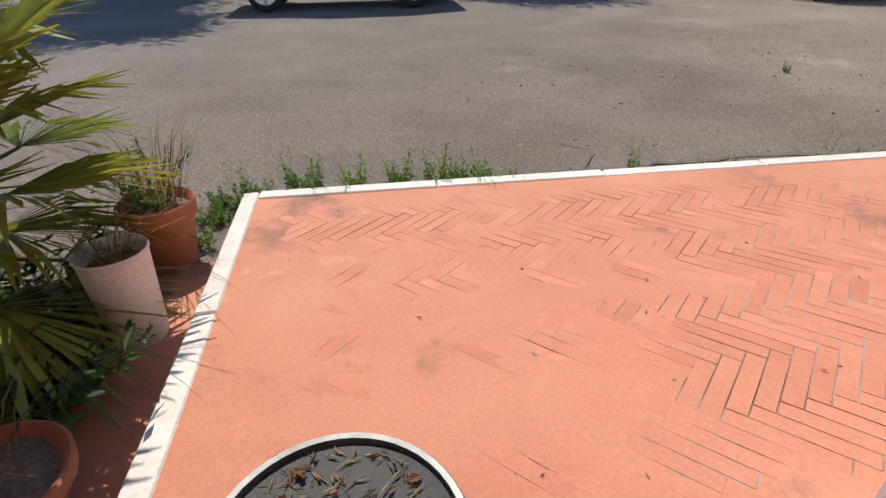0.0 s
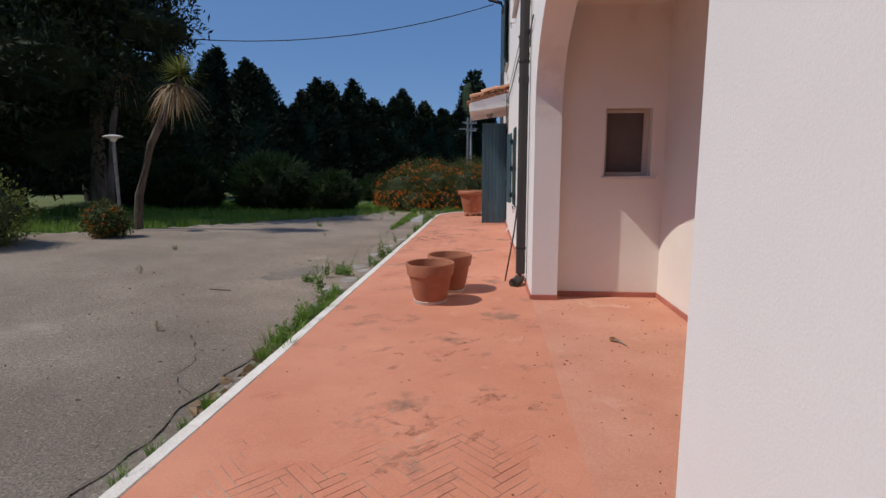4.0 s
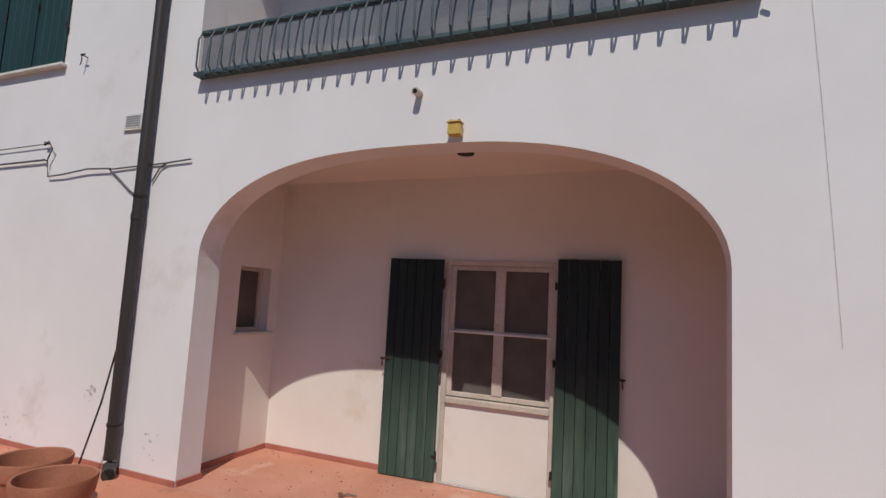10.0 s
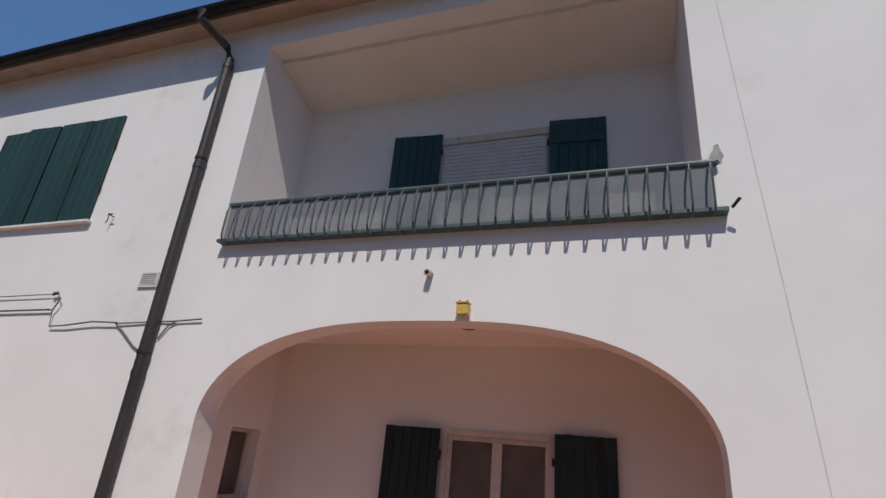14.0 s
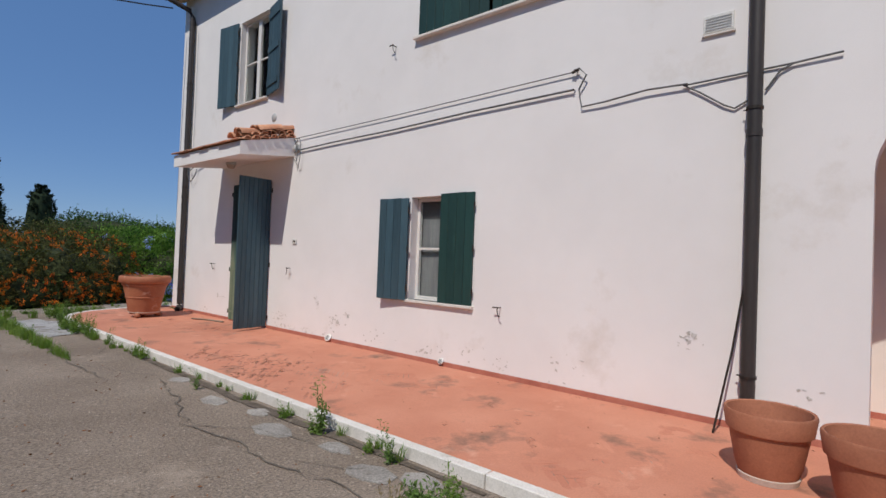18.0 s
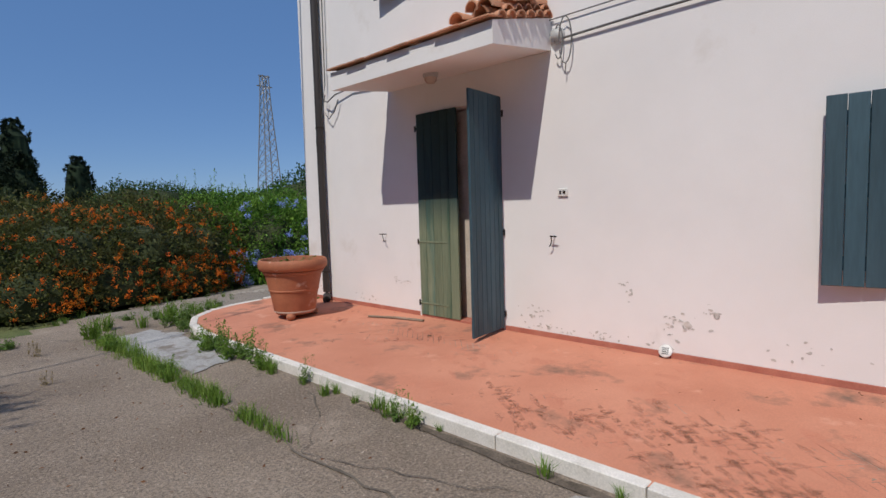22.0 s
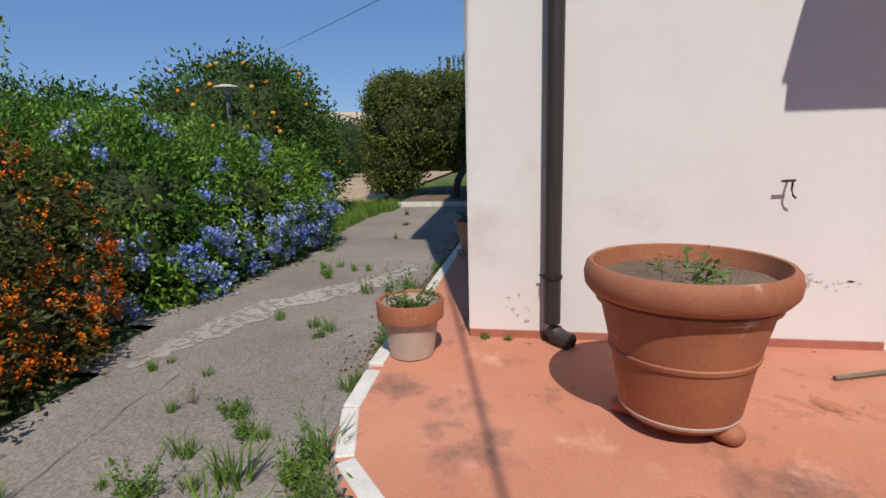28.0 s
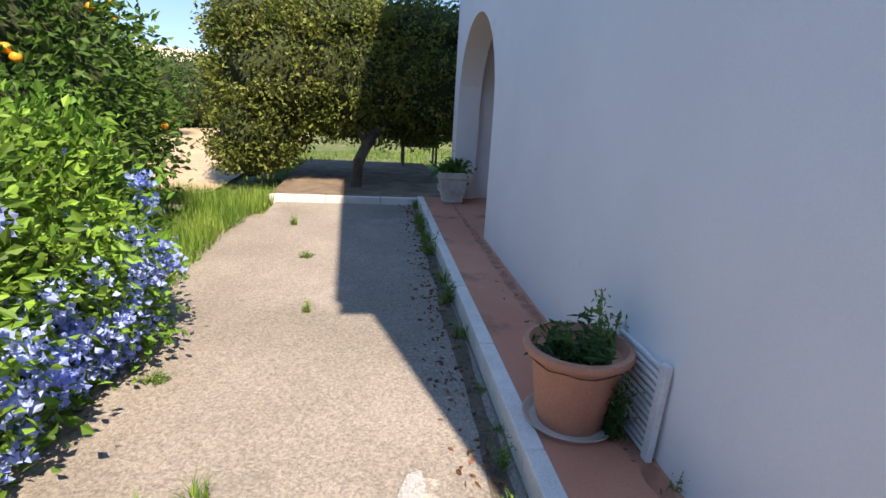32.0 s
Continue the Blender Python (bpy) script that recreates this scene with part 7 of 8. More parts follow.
# fan palm by the step
def frond(palm, V, F, base, tip, length, blades, spread=78, key="palm_leaves"):
    """A stem ending in a fan of folded blades."""
    base, tip = Vector(base), Vector(tip)
    mid = (base + tip) / 2 + Vector((0, 0, 0.05))
    part("stem", tubed([base, mid, tip], 0.010, 6, 0.007), LEAFMATS[key], palm)
    stem = (tip - mid).normalized()
    side = stem.cross(Vector((random.uniform(-0.3, 0.3), random.uniform(-0.3, 0.3), 1))).normalized()
    nrm = stem.cross(side)
    for s in range(blades):
        g = radians(-spread + 2 * spread * s / (blades - 1) + random.uniform(-2, 2))
        dv = stem * math.cos(g) + side * math.sin(g) + nrm * 0.12 * math.cos(2 * g)
        L = length * random.uniform(0.82, 1.08)
        sd = (nrm * 0.6 + dv.cross(nrm)).normalized() * 0.017
        i0 = len(V)
        m1, m2 = tip + dv * L * 0.6 + Vector((0, 0, -0.02)), tip + dv * L + Vector((0, 0, -0.09 * random.uniform(0.4, 1.6)))
        V += [tip - sd * 0.3, tip + sd * 0.3, m1 + sd, m1 - sd, m2 + sd * 0.12, m2 - sd * 0.12]
        F += [(i0, i0 + 1, i0 + 2, i0 + 3), (i0 + 3, i0 + 2, i0 + 4, i0 + 5)]


palm = thing("fan_palm", (-1.18, -2.92, -0.13), "low fan palm with yellowing fronds", "palm")
part("trunk", tubed([(0, 0, 0), (0.0, 0, 0.30)], 0.15, 12, 0.13), M["bark"], palm)
V, F = [], []
for tip in ((-0.26, 0.51, 0.70), (-0.12, 0.50, 0.40), (0.05, 0.47, 0.12), (-0.34, 0.56, 0.92), (0.30, 0.45, 0.55), (0.42, 0.30, 0.85), (-0.55, 0.40, 0.55), (-0.62, 0.20, 0.85), (0.0, 0.2, 1.0), (-0.1, -0.3, 0.95), (0.5, -0.1, 0.6), (-0.5, -0.35, 0.6), (0.25, -0.5, 0.5), (-0.45, 0.55, 0.25), (0.20, 0.62, 0.30), (-0.05, 0.62, 0.55), (-0.2, 0.6, 0.22), (0.15, 0.55, 0.75), (0.42, 0.5, 0.2), (0.05, 0.62, 1.0), (0.22, 0.58, 0.85), (0.36, 0.42, 0.32), (0.52, 0.38, 0.42)):
    frond(palm, V, F, (tip[0] * 0.1, tip[1] * 0.1, 0.3), tip, 0.50, 30)
o = new("fronds", mesh_of("fronds", [tuple(q) for q in V], F, LEAFMATS["palm_leaves"], 4))
o.parent = palm
tagged(o, kind="stuff")
V, F = [], []
for tip in ((0.28, 0.42, 0.10), (-0.3, 0.42, 0.08), (0.48, 0.05, 0.12), (-0.5, 0.0, 0.1)):
    frond(palm, V, F, (tip[0] * 0.2, tip[1] * 0.2, 0.22), tip, 0.34, 18, 60, "dead_fronds")
o = new("dead_fronds", mesh_of("dead_fronds", [tuple(q) for q in V], F, LEAFMATS["dead_fronds"], 4))
o.parent = palm
tagged(o, "dry brown hanging fronds", kind="stuff")


# ---- weeds and grass ----
def leafy_weed(n, h, leaves, size, lean, key):
    """Upright stems set with small leaves."""
    c, d, L = [], [], []
    for _ in range(n):
        a = random.uniform(0, 6.283)
        b = Vector((math.cos(a), math.sin(a), 0)) * random.uniform(0, 0.05)
        ax = Vector((math.cos(a) * lean * random.random(), math.sin(a) * lean * random.random(), 1)).normalized()
        hh = h * random.uniform(0.45, 1.1)
        for s in range(5):
            c.append(b + ax * hh * (s + 0.5) / 5)
            d.append(ax)
            L.append(hh / 4.6)
        for s in range(leaves):
            f = random.uniform(0.12, 1.0)
            c.append(b + ax * hh * f + Vector((random.gauss(0, 1), random.gauss(0, 1), random.gauss(0, 0.5))) * size * 0.35)
            d.append((random.gauss(0, 1), random.gauss(0, 1), random.uniform(0.1, 1.2)))
            L.append(size * (1.2 - 0.7 * f))
    L = np.array(L)
    return leaf_mesh("weed", np.array([tuple(q) for q in c]), np.array([tuple(q) for q in d]), L, np.where(L > size * 1.25, 0.004, L * 0.30), LEAFMATS[key])


tuftA = leafy_weed(9, 0.22, 22, 0.05, 0.45, "grass_blades")
tuftB = leafy_weed(16, 0.11, 14, 0.045, 1.4, "weed_leaves")
tuftC = leafy_weed(6, 0.36, 26, 0.055, 0.25, "weed_leaves")
tuftD = leafy_weed(8, 0.20, 8, 0.03, 0.5, "dry_grass")
blades = tuft_mesh("weed", 46, 0.13, 0.05, 0.7, "grass_blades", 0.0035)
stalk = leafy_weed(2, 0.34, 16, 0.03, 0.25, "weed_leaves")


def weed(x, y, kind=0, s=1.0, z=None):
    o = new("weed", (tuftA, tuftB, tuftC, tuftD, blades, stalk)[kind])
    o.matrix_basis = pose(x, y, G(x, y) if z is None else z, 0, 0, random.uniform(0, 360)) @ Matrix.Diagonal((s, s, s, 1))
    return tagged(o, ("tuft of green grass growing in a crack", "low spreading green weed in the asphalt", "upright leafy weed beside the kerb", "tuft of dry grass", "tuft of fine green grass", "thin upright weed stalk beside the kerb")[kind], "weed", "weeds", "stuff")


for x, y, k, s in ((-2.30, -1.86, 2, 0.65), (-2.36, -1.80, 1, 0.9), (-2.31, -1.62, 2, 0.72), (-2.33, -1.56, 0, 0.9), (-2.30, -1.48, 2, 0.75), (-2.29, -1.27, 0, 0.95), (-2.31, -1.22, 5, 0.8), (-2.29, -1.07, 2, 0.55), (-2.33, -1.02, 0, 0.9), (-2.28, -0.86, 2, 0.68), (-2.30, -0.78, 0, 1.0), (-2.28, -0.66, 2, 0.6), (-2.30, -0.58, 0, 0.8), (-2.36, -0.72, 1, 0.9),
                   (-2.24, 0.31, 2, 0.6), (-2.25, 0.37, 5, 0.7), (-2.26, 0.9, 4, 0.6), (-2.22, 1.495, 5, 1.05), (-2.23, 1.52, 4, 0.7), (-2.24, 2.35, 4, 0.6), (-2.25, -1.95, 1, 1.2), (-2.05, -2.0, 1, 1.2), (-1.8, -1.98, 0, 0.7), (-2.24, 3.6, 0, 0.9), (-2.31, 3.9, 1, 1.4), (-2.27, 4.2, 0, 1.2), (-2.34, 4.5, 1, 1.5), (-2.29, 4.8, 2, 0.8), (-2.31, 5.1, 0, 0.9),
                   (-2.55, 5.6, 2, 1.1), (-2.9, 6.2, 1, 1.3), (-2.75, 6.5, 2, 0.9), (-2.62, 6.75, 1, 1.6), (-2.5, 6.65, 0, 1.0), (-2.78, 6.85, 3, 1.2), (-2.31, 7.35, 2, 0.8), (-2.27, 7.6, 0, 0.6), (-2.29, 8.15, 2, 1.2), (-2.31, 8.2, 0, 0.8), (-2.29, 8.7, 0, 0.7), (-2.4, 10.1, 2, 0.6), (-2.25, 12.0, 0, 0.9), (-2.27, 12.15, 2, 0.7),
                   (-2.21, 13.4, 2, 0.7), (-2.25, 14.1, 0, 1.0), (-2.23, 14.35, 2, 1.0), (-2.31, 14.7, 0, 1.3), (-2.25, 14.95, 2, 1.1), (-2.29, 15.2, 0, 1.2), (-2.19, 15.8, 0, 0.8), (-2.10, 16.4, 2, 0.8), (-2.04, 16.6, 1, 1.2), (-1.86, 17.0, 2, 1.0), (-1.75, 17.1, 1, 1.5), (-1.6, 17.2, 0, 1.0),
                   (-2.20, 14.25, 2, 0.75), (-2.22, 14.55, 2, 0.8), (-2.17, 14.62, 0, 1.3), (-2.25, 14.85, 2, 0.85), (-2.18, 15.12, 2, 0.7), (-2.20, 15.2, 0, 1.4), (-2.24, 15.28, 1, 1.4), (-2.15, 16.9, 2, 0.8), (-2.02, 16.92, 0, 1.2), (-1.93, 16.85, 1, 1.3),
                   (-2.93, 12.3, 5, 0.5), (-2.92, 13.0, 0, 0.6), (-2.92, 14.0, 1, 0.8), (-2.93, 14.6, 0, 0.9), (-2.92, 14.9, 5, 0.7), (-2.94, 15.4, 0, 1.0), (-2.95, 16.2, 0, 1.1), (-3.62, 16.5, 3, 1.2), (-3.75, 17.2, 1, 1.3), (-2.0, 17.6, 1, 1.2), (-1.2, 17.7, 0, 0.8), (-1.0, 17.9, 1, 1.1),
                   (-1.7, 17.9, 0, 1.0), (-2.3, 17.9, 1, 1.1), (-0.9, 18.2, 3, 0.8), (0.2, 17.9, 1, 0.7), (1.92, 18.53, 0, 0.6), (2.1, 18.62, 0, 0.8), (1.0, 17.55, 2, 1.1), (1.3, 17.48, 0, 1.2), (0.4, 17.4, 0, 0.7), (0.1, 17.35, 1, 0.8), (1.5, 17.95, 3, 1.1), (3.4, 19.1, 1, 0.8), (4.4, 18.4, 0, 0.5), (5.8, 18.6, 1, 0.8), (7.2, 18.9, 0, 0.7),
                   (2.2, 17.35, 0, 0.8), (2.6, 17.33, 2, 0.6), (4.6, 17.3, 2, 0.8), (6.0, 17.35, 0, 1.1), (6.8, 17.35, 2, 1.0), (-4.5, 3.0, 0, 0.5), (-5.5, 6.4, 3, 0.8), (-3.6, 3.9, 3, 0.7), (-6.2, 8.4, 0, 0.5), (-4.2, 11.0, 3, 0.7), (-4.9, 12.8, 0, 0.8), (-3.73, 15.2, 3, 0.9),
                   (0.05, 17.25, 1, 0.5)):
    weed(x, y, k, s)
rw = random.Random(11)
for _ in range(120):
    # fine grass in the joints along the kerb and the cracks
    run = rw.random()
    if run < 0.45:
        x, y = -2.21 + rw.gauss(0, 0.03), rw.uniform(-1.6, 15.6)
    elif run < 0.65:
        x, y = rw.uniform(-0.8, 8.8), 17.32 + rw.gauss(0, 0.03)
    elif run < 0.85:
        x, y = -2.93 + rw.gauss(0, 0.04), rw.uniform(13.4, 16.6)
    else:
        x, y = rw.uniform(-3.2, 2.5), rw.uniform(17.5, 18.8)
    weed(x, y, 4, rw.uniform(0.4, 1.1))
for x, y, s in ((-0.06, 16.45, 0.4), (-0.05, 16.6, 0.5), (-0.04, 16.2, 0.35)):
    weed(x, y, 1, s, 0.0)


def grass_field(name, pts, h, key, label, width=0.006):
    """Blades over an area, as one piece."""
    n = len(pts)
    b = rng.uniform(0, 2 * math.pi, n)
    out = np.stack([np.cos(b), np.sin(b), np.zeros(n)], 1)
    hh = (h * rng.uniform(0.35, 1.2, n))[:, None]
    side = np.stack([-np.sin(b), np.cos(b), np.zeros(n)], 1) * width
    tip = pts + np.array([[0, 0, 1.0]]) * hh + out * hh * rng.uniform(0.1, 0.8, n)[:, None]
    v = np.stack([pts - side, pts + side, tip], 1).reshape(-1, 3)
    ob = new(name, mesh_of(name, v, np.arange(n * 3).reshape(-1, 3), LEAFMATS[key], 3))
    return tagged(ob, label, "grass", "", "stuff")


def scatter(poly, n):
    xs0, ys0 = [q[0] for q in poly], [q[1] for q in poly]
    x, y = rng.uniform(min(xs0), max(xs0), n), rng.uniform(min(ys0), max(ys0), n)
    k = inside(poly, x, y) & np.array([noise.noise(Vector((a * 0.9, b * 0.9, 2.0))) > -0.22 for a, b in zip(x, y)])
    return np.stack([x[k], y[k], ground_z(x[k], y[k]) - 0.05], 1)


grass_field("grass", scatter([(3.9, 19.5), (6.6, 19.6), (8.9, 19.4), (9.2, 21.5), (4.4, 21.5)], 26000), 0.26, "grass_blades", "rough green grass along the drive's edge")
grass_field("grass", scatter([(-10.2, 9.7), (-8.6, 11.3), (-5.6, 15.3), (-4.4, 17.0), (-4.2, 21), (-14, 21), (-16, 8.8)], 60000), 0.22, "grass_blades", "rough green lawn at the yard's edge", 0.009)
grass_field("grass", scatter([(9.4, 20.2), (16, 20.4), (20, 15), (13.8, 14.5), (13.8, 19.6), (9.4, 19.6)], 16000), 0.14, "grass_blades", "thin grass behind the clipped tree")


# grass grown along the open joint beside the kerb
yj = 12.4 + 4.3 * rng.uniform(0, 1, 2600) ** 0.75
yj = yj[np.sin(yj * 5.1) + np.sin(yj * 11.7) > -0.75]
xj = -2.925 + rng.normal(size=len(yj)) * (0.02 + 0.014 * (yj - 12.4))
grass_field("joint_grass", np.stack([xj, yj, ground_z(xj, yj)], 1), 0.13, "grass_blades", "green grass grown along an open joint in the asphalt", 0.004)


# ---- plants in the pots and small litter ----
def pot_plant(name, at, label, meshes):
    ob = thing(name, at, label, "plant", "potted plants")
    for nm, me, m in meshes:
        o = new(nm, me)
        o.parent = ob
        o.matrix_basis = m
        tagged(o, kind="stuff")
    return ob


def twiggy(n, h, spread, key, lean=0.9, width=0.0022):
    return tuft_mesh("twigs", n, h, spread, lean, key, width)


pot_plant("dry_twigs", (-1.13, -2.01, 0.2), "dry grey-brown twigs in the white pot", [("dry_growth", twiggy(34, 0.24, 0.05, "dead_fronds", 1.5), Matrix.Identity(4)), ("leaves", leafy_weed(5, 0.14, 10, 0.035, 1.2, "dry_grass"), Matrix.Identity(4))])
pot_plant("dry_weeds", (-1.68, -2.07, 0.15), "dry weeds spilling from the terracotta pot", [("dry_growth", twiggy(70, 0.42, 0.10, "dead_fronds", 1.0), Matrix.Identity(4)), ("leaves", leafy_weed(16, 0.26, 20, 0.05, 1.2, "weed_leaves"), Matrix.Identity(4))])
pot_plant("dry_weeds", (-0.42, -2.06, 0.04), "sparse dry weeds in the low terracotta pot", [("dry_growth", twiggy(26, 0.2, 0.08, "dead_fronds", 1.4), Matrix.Identity(4))])
pot_plant("pot_weeds", (-0.33, 17.04, 0.275), "small green weeds growing in the limescaled pot", [("growth", leafy_weed(14, 0.20, 16, 0.045, 0.9, "weed_leaves"), Matrix.Diagonal((1.6, 1.6, 1, 1))), ("dry_growth", twiggy(16, 0.16, 0.1, "dry_grass", 0.8), Matrix.Identity(4))])
pot_plant("pot_weeds", (-0.96, 15.60, 0.645), "thin dry stalks and weeds in the large pot", [("growth", leafy_weed(9, 0.16, 10, 0.04, 1.0, "weed_leaves"), Matrix.Diagonal((2.6, 2.6, 1, 1))), ("dry_growth", twiggy(26, 0.2, 0.2, "dry_grass", 0.9), Matrix.Identity(4))])
pot_plant("potted_shrub", (2.78, 16.98, 0.30), "low dark spiky plants in the orange plastic pot", [("growth", leafy_weed(14, 0.20, 26, 0.07, 0.9, "laurel_leaves"), Matrix.Diagonal((1.8, 1.8, 1, 1))), ("tall_growth", leafy_weed(5, 0.30, 30, 0.06, 0.3, "weed_leaves"), Matrix.Translation((0.05, -0.13, 0)))])
pot_plant("wall_weed", (2.64, 16.84, 0.0), "dark bushy weed between the pot and the louvred panel", [("growth", leafy_weed(26, 0.36, 34, 0.045, 0.3, "laurel_leaves"), Matrix.Diagonal((1.3, 0.6, 1, 1)))])
pot_plant("palm_undergrowth", (-0.82, -2.32, -0.13), "dark low growth in the shade below the palm", [("growth", leafy_weed(30, 0.34, 30, 0.06, 0.9, "laurel_leaves"), Matrix.Diagonal((3.0, 2.0, 1, 1)))])
pot_plant("palm_undergrowth", (-0.60, -2.45, -0.13), "dark low growth in the shade below the palm", [("growth", leafy_weed(30, 0.38, 30, 0.06, 0.9, "laurel_leaves"), Matrix.Diagonal((3.0, 2.0, 1, 1)))])
pot_plant("wall_weed", (2.28, 16.76, 0.0), "small leafy weed at the foot of the end wall", [("growth", leafy_weed(3, 0.12, 7, 0.045, 0.4, "weed_leaves"), Matrix.Identity(4))])
rp = rng.normal(size=(500, 3)) * np.array([0.12, 0.12, 0.07]) + np.array([0, 0, 0.10])
pot_plant("potted_plant", (8.36, 16.78, 0.40), "low green plant in the stone planter", [("foliage", leaf_mesh("foliage", rp, rng.normal(size=rp.shape) + np.array([0, 0, 0.8]), 0.08, 0.035, LEAFMATS["shrub_leaves"]), Matrix.Identity(4))])
# dry grass lying on the mesh tray
a = rng.uniform(0, 6.283, 240)
r = 0.24 * np.sqrt(rng.uniform(0, 1, 240))
lp = np.stack([r * np.cos(a) * 0.9 - 0.02, r * np.sin(a) * 0.9, 0.052 + rng.uniform(0, 0.006, 240)], 1)
ld = np.stack([rng.normal(size=240), rng.normal(size=240), rng.normal(size=240) * 0.05], 1)
debris = thing("dry_debris", (-0.17, -1.28, 0.0), "dry grass and leaf bits caught on the mesh tray", "debris", "", "stuff")
leafy("bits", debris, lp, ld, 0.045, 0.006, "dry_grass")
leafy("bits", debris, lp[:50] + np.array([0.01, 0.01, 0.002]), ld[:50], 0.03, 0.02, "dead_leaves")


def litter(name, pts, length, width, key, label):
    pts = np.asarray(pts, float)
    dd = np.stack([rng.normal(size=len(pts)), rng.normal(size=len(pts)), rng.normal(size=len(pts)) * 0.18], 1)
    ob = new(name, leaf_mesh(name, pts, dd, length, width, LEAFMATS[key]))
    return tagged(ob, label, "litter", "", "stuff")


n = 260
yy = rng.uniform(-1.6, 16.4, n)
xx = np.where(rng.uniform(size=n) < 0.5, -0.03 - np.abs(rng.normal(size=n)) * 0.12, rng.uniform(-2.1, -0.05, n))
litter("leaf_litter", np.stack([xx, yy, 0.023 * xx + 0.006], 1), 0.019, 0.007, "dead_leaves", "scattered dry leaf bits on the terrace")
n = 700
xx, yy = rng.uniform(-0.4, 8.8, n), 17.33 + np.abs(rng.normal(size=n)) * 0.12
litter("leaf_litter", np.stack([xx, yy, np.full(n, -0.118)], 1), 0.04, 0.02, "dead_leaves", "dead brown leaves drifted along the side kerb")
n = 50
xx, yy = rng.uniform(0.3, 8.6, n), 16.74 + np.abs(rng.normal(size=n)) * 0.09
litter("leaf_litter", np.stack([xx, yy, np.full(n, 0.007)], 1), 0.025, 0.012, "dead_leaves", "dead leaves along the end wall's foot")
n = 260
xx, yy = rng.uniform(0.05, 1.3, n), rng.uniform(0.4, 5.0, n)
litter("leaf_litter", np.stack([xx, yy, np.full(n, 0.006)], 1), 0.02, 0.009, "dead_leaves", "dry leaf bits on the recess floor")
n = 900
xx, yy = rng.uniform(-6.5, -2.4, n), rng.uniform(-1, 17, n)
litter("leaf_litter", np.stack([xx, yy, ground_z(xx, yy) + 0.008], 1), 0.03, 0.012, "dead_leaves", "dry leaf bits scattered over the asphalt")
# larger curled dry leaves against the kerb
n = 34
xx, yy = -2.26 + rng.normal(size=n) * 0.05, rng.uniform(2.2, 4.4, n)
litter("dry_leaf_litter", np.stack([xx, yy, np.full(n, -0.11) + rng.uniform(0, 0.03, n)], 1), 0.10, 0.06, "dead_fronds", "large curled dry leaves caught against the kerb")
stick2 = thing("stick", (-3.86, 5.57, G(-3.86, 5.57) + 0.012), "short dry stick on the asphalt", "stick")
part("stick", tubed([(-0.14, 0.02, 0), (0.0, 0.0, 0.004), (0.16, -0.03, 0)], 0.012, 6, 0.009), M["wood_pole"], stick2)
for y in np.arange(3.2, 5.6, 0.16):
    weed(-2.25 + rw.gauss(0, 0.05), float(y), 4, rw.uniform(0.7, 1.4))
    if rw.random() < 0.5:
        weed(-2.29 + rw.gauss(0, 0.05), float(y), 1, rw.uniform(0.7, 1.2))
# rear yard trees seen through the porch
copy_thing(hedge0, pose(11.0, -6.9, -0.15, 0, 0, 50) @ Matrix.Diagonal((0.45, 0.45, 1.5, 1)))
copy_thing(hedge0, pose(11.2, -8.6, -0.15, 0, 0, 170) @ Matrix.Diagonal((0.5, 0.5, 1.8, 1)))
# dry debris and low growth under the palm
for x, y, k, sc in ((-0.95, -2.26, 3, 1.0), (-0.75, -2.22, 3, 0.9), (-0.62, -2.24, 1, 1.0), (-0.85, -2.34, 0, 0.8), (-1.35, -2.26, 1, 1.3), (-1.0, -2.3, 3, 1.3), (-0.7, -2.25, 3, 1.2), (-0.55, -2.2, 3, 1.0), (-1.3, -2.3, 3, 1.2)):
    weed(x, y, k, sc)
n = 260
xx, yy = rng.uniform(-1.6, -0.3, n), rng.uniform(-2.85, -2.16, n)
litter("frond_litter", np.stack([xx, yy, np.full(n, -0.115) + rng.uniform(0, 0.04, n)], 1), 0.16, 0.02, "dead_fronds", "dry frond bits and twigs under the palm")
# flowers and grass tufts of the drive's verge
for x, y, k, sc in ((-2.75, 17.35, 4, 1.8), (-2.7, 17.4, 0, 1.0), (-2.35, 17.15, 4, 1.5), (-1.95, 17.35, 4, 2.0), (-1.9, 17.42, 0, 1.1), (-1.55, 17.55, 4, 1.6), (-2.95, 17.0, 4, 2.0), (-3.0, 16.95, 0, 1.2), (-1.45, 17.25, 2, 0.9), (-1.35, 17.22, 4, 1.6), (-1.5, 17.3, 0, 0.9), (-1.75, 17.12, 2, 0.8)):
    weed(x, y, k, sc)

# ---- street furniture and distance ----
def globe_lamp(at, H, label):
    ob = thing("garden_lamp", at, label, "lamp", "garden lamps")
    part("post", tubed([(0, 0, 0), (0, 0, H)], 0.035, 10), M["zinc"], ob)
    bm = bmesh.new()
    lathe(bm, [(0.04, H - 0.02), (0.09, H + 0.06), (0.20, H + 0.09), (0.20, H + 0.11), (0.08, H + 0.14), (0, H + 0.145)], 20)
    part("shade", bm, M["plastic_white"], ob, "pale mushroom-shaped shade", True)
    return ob


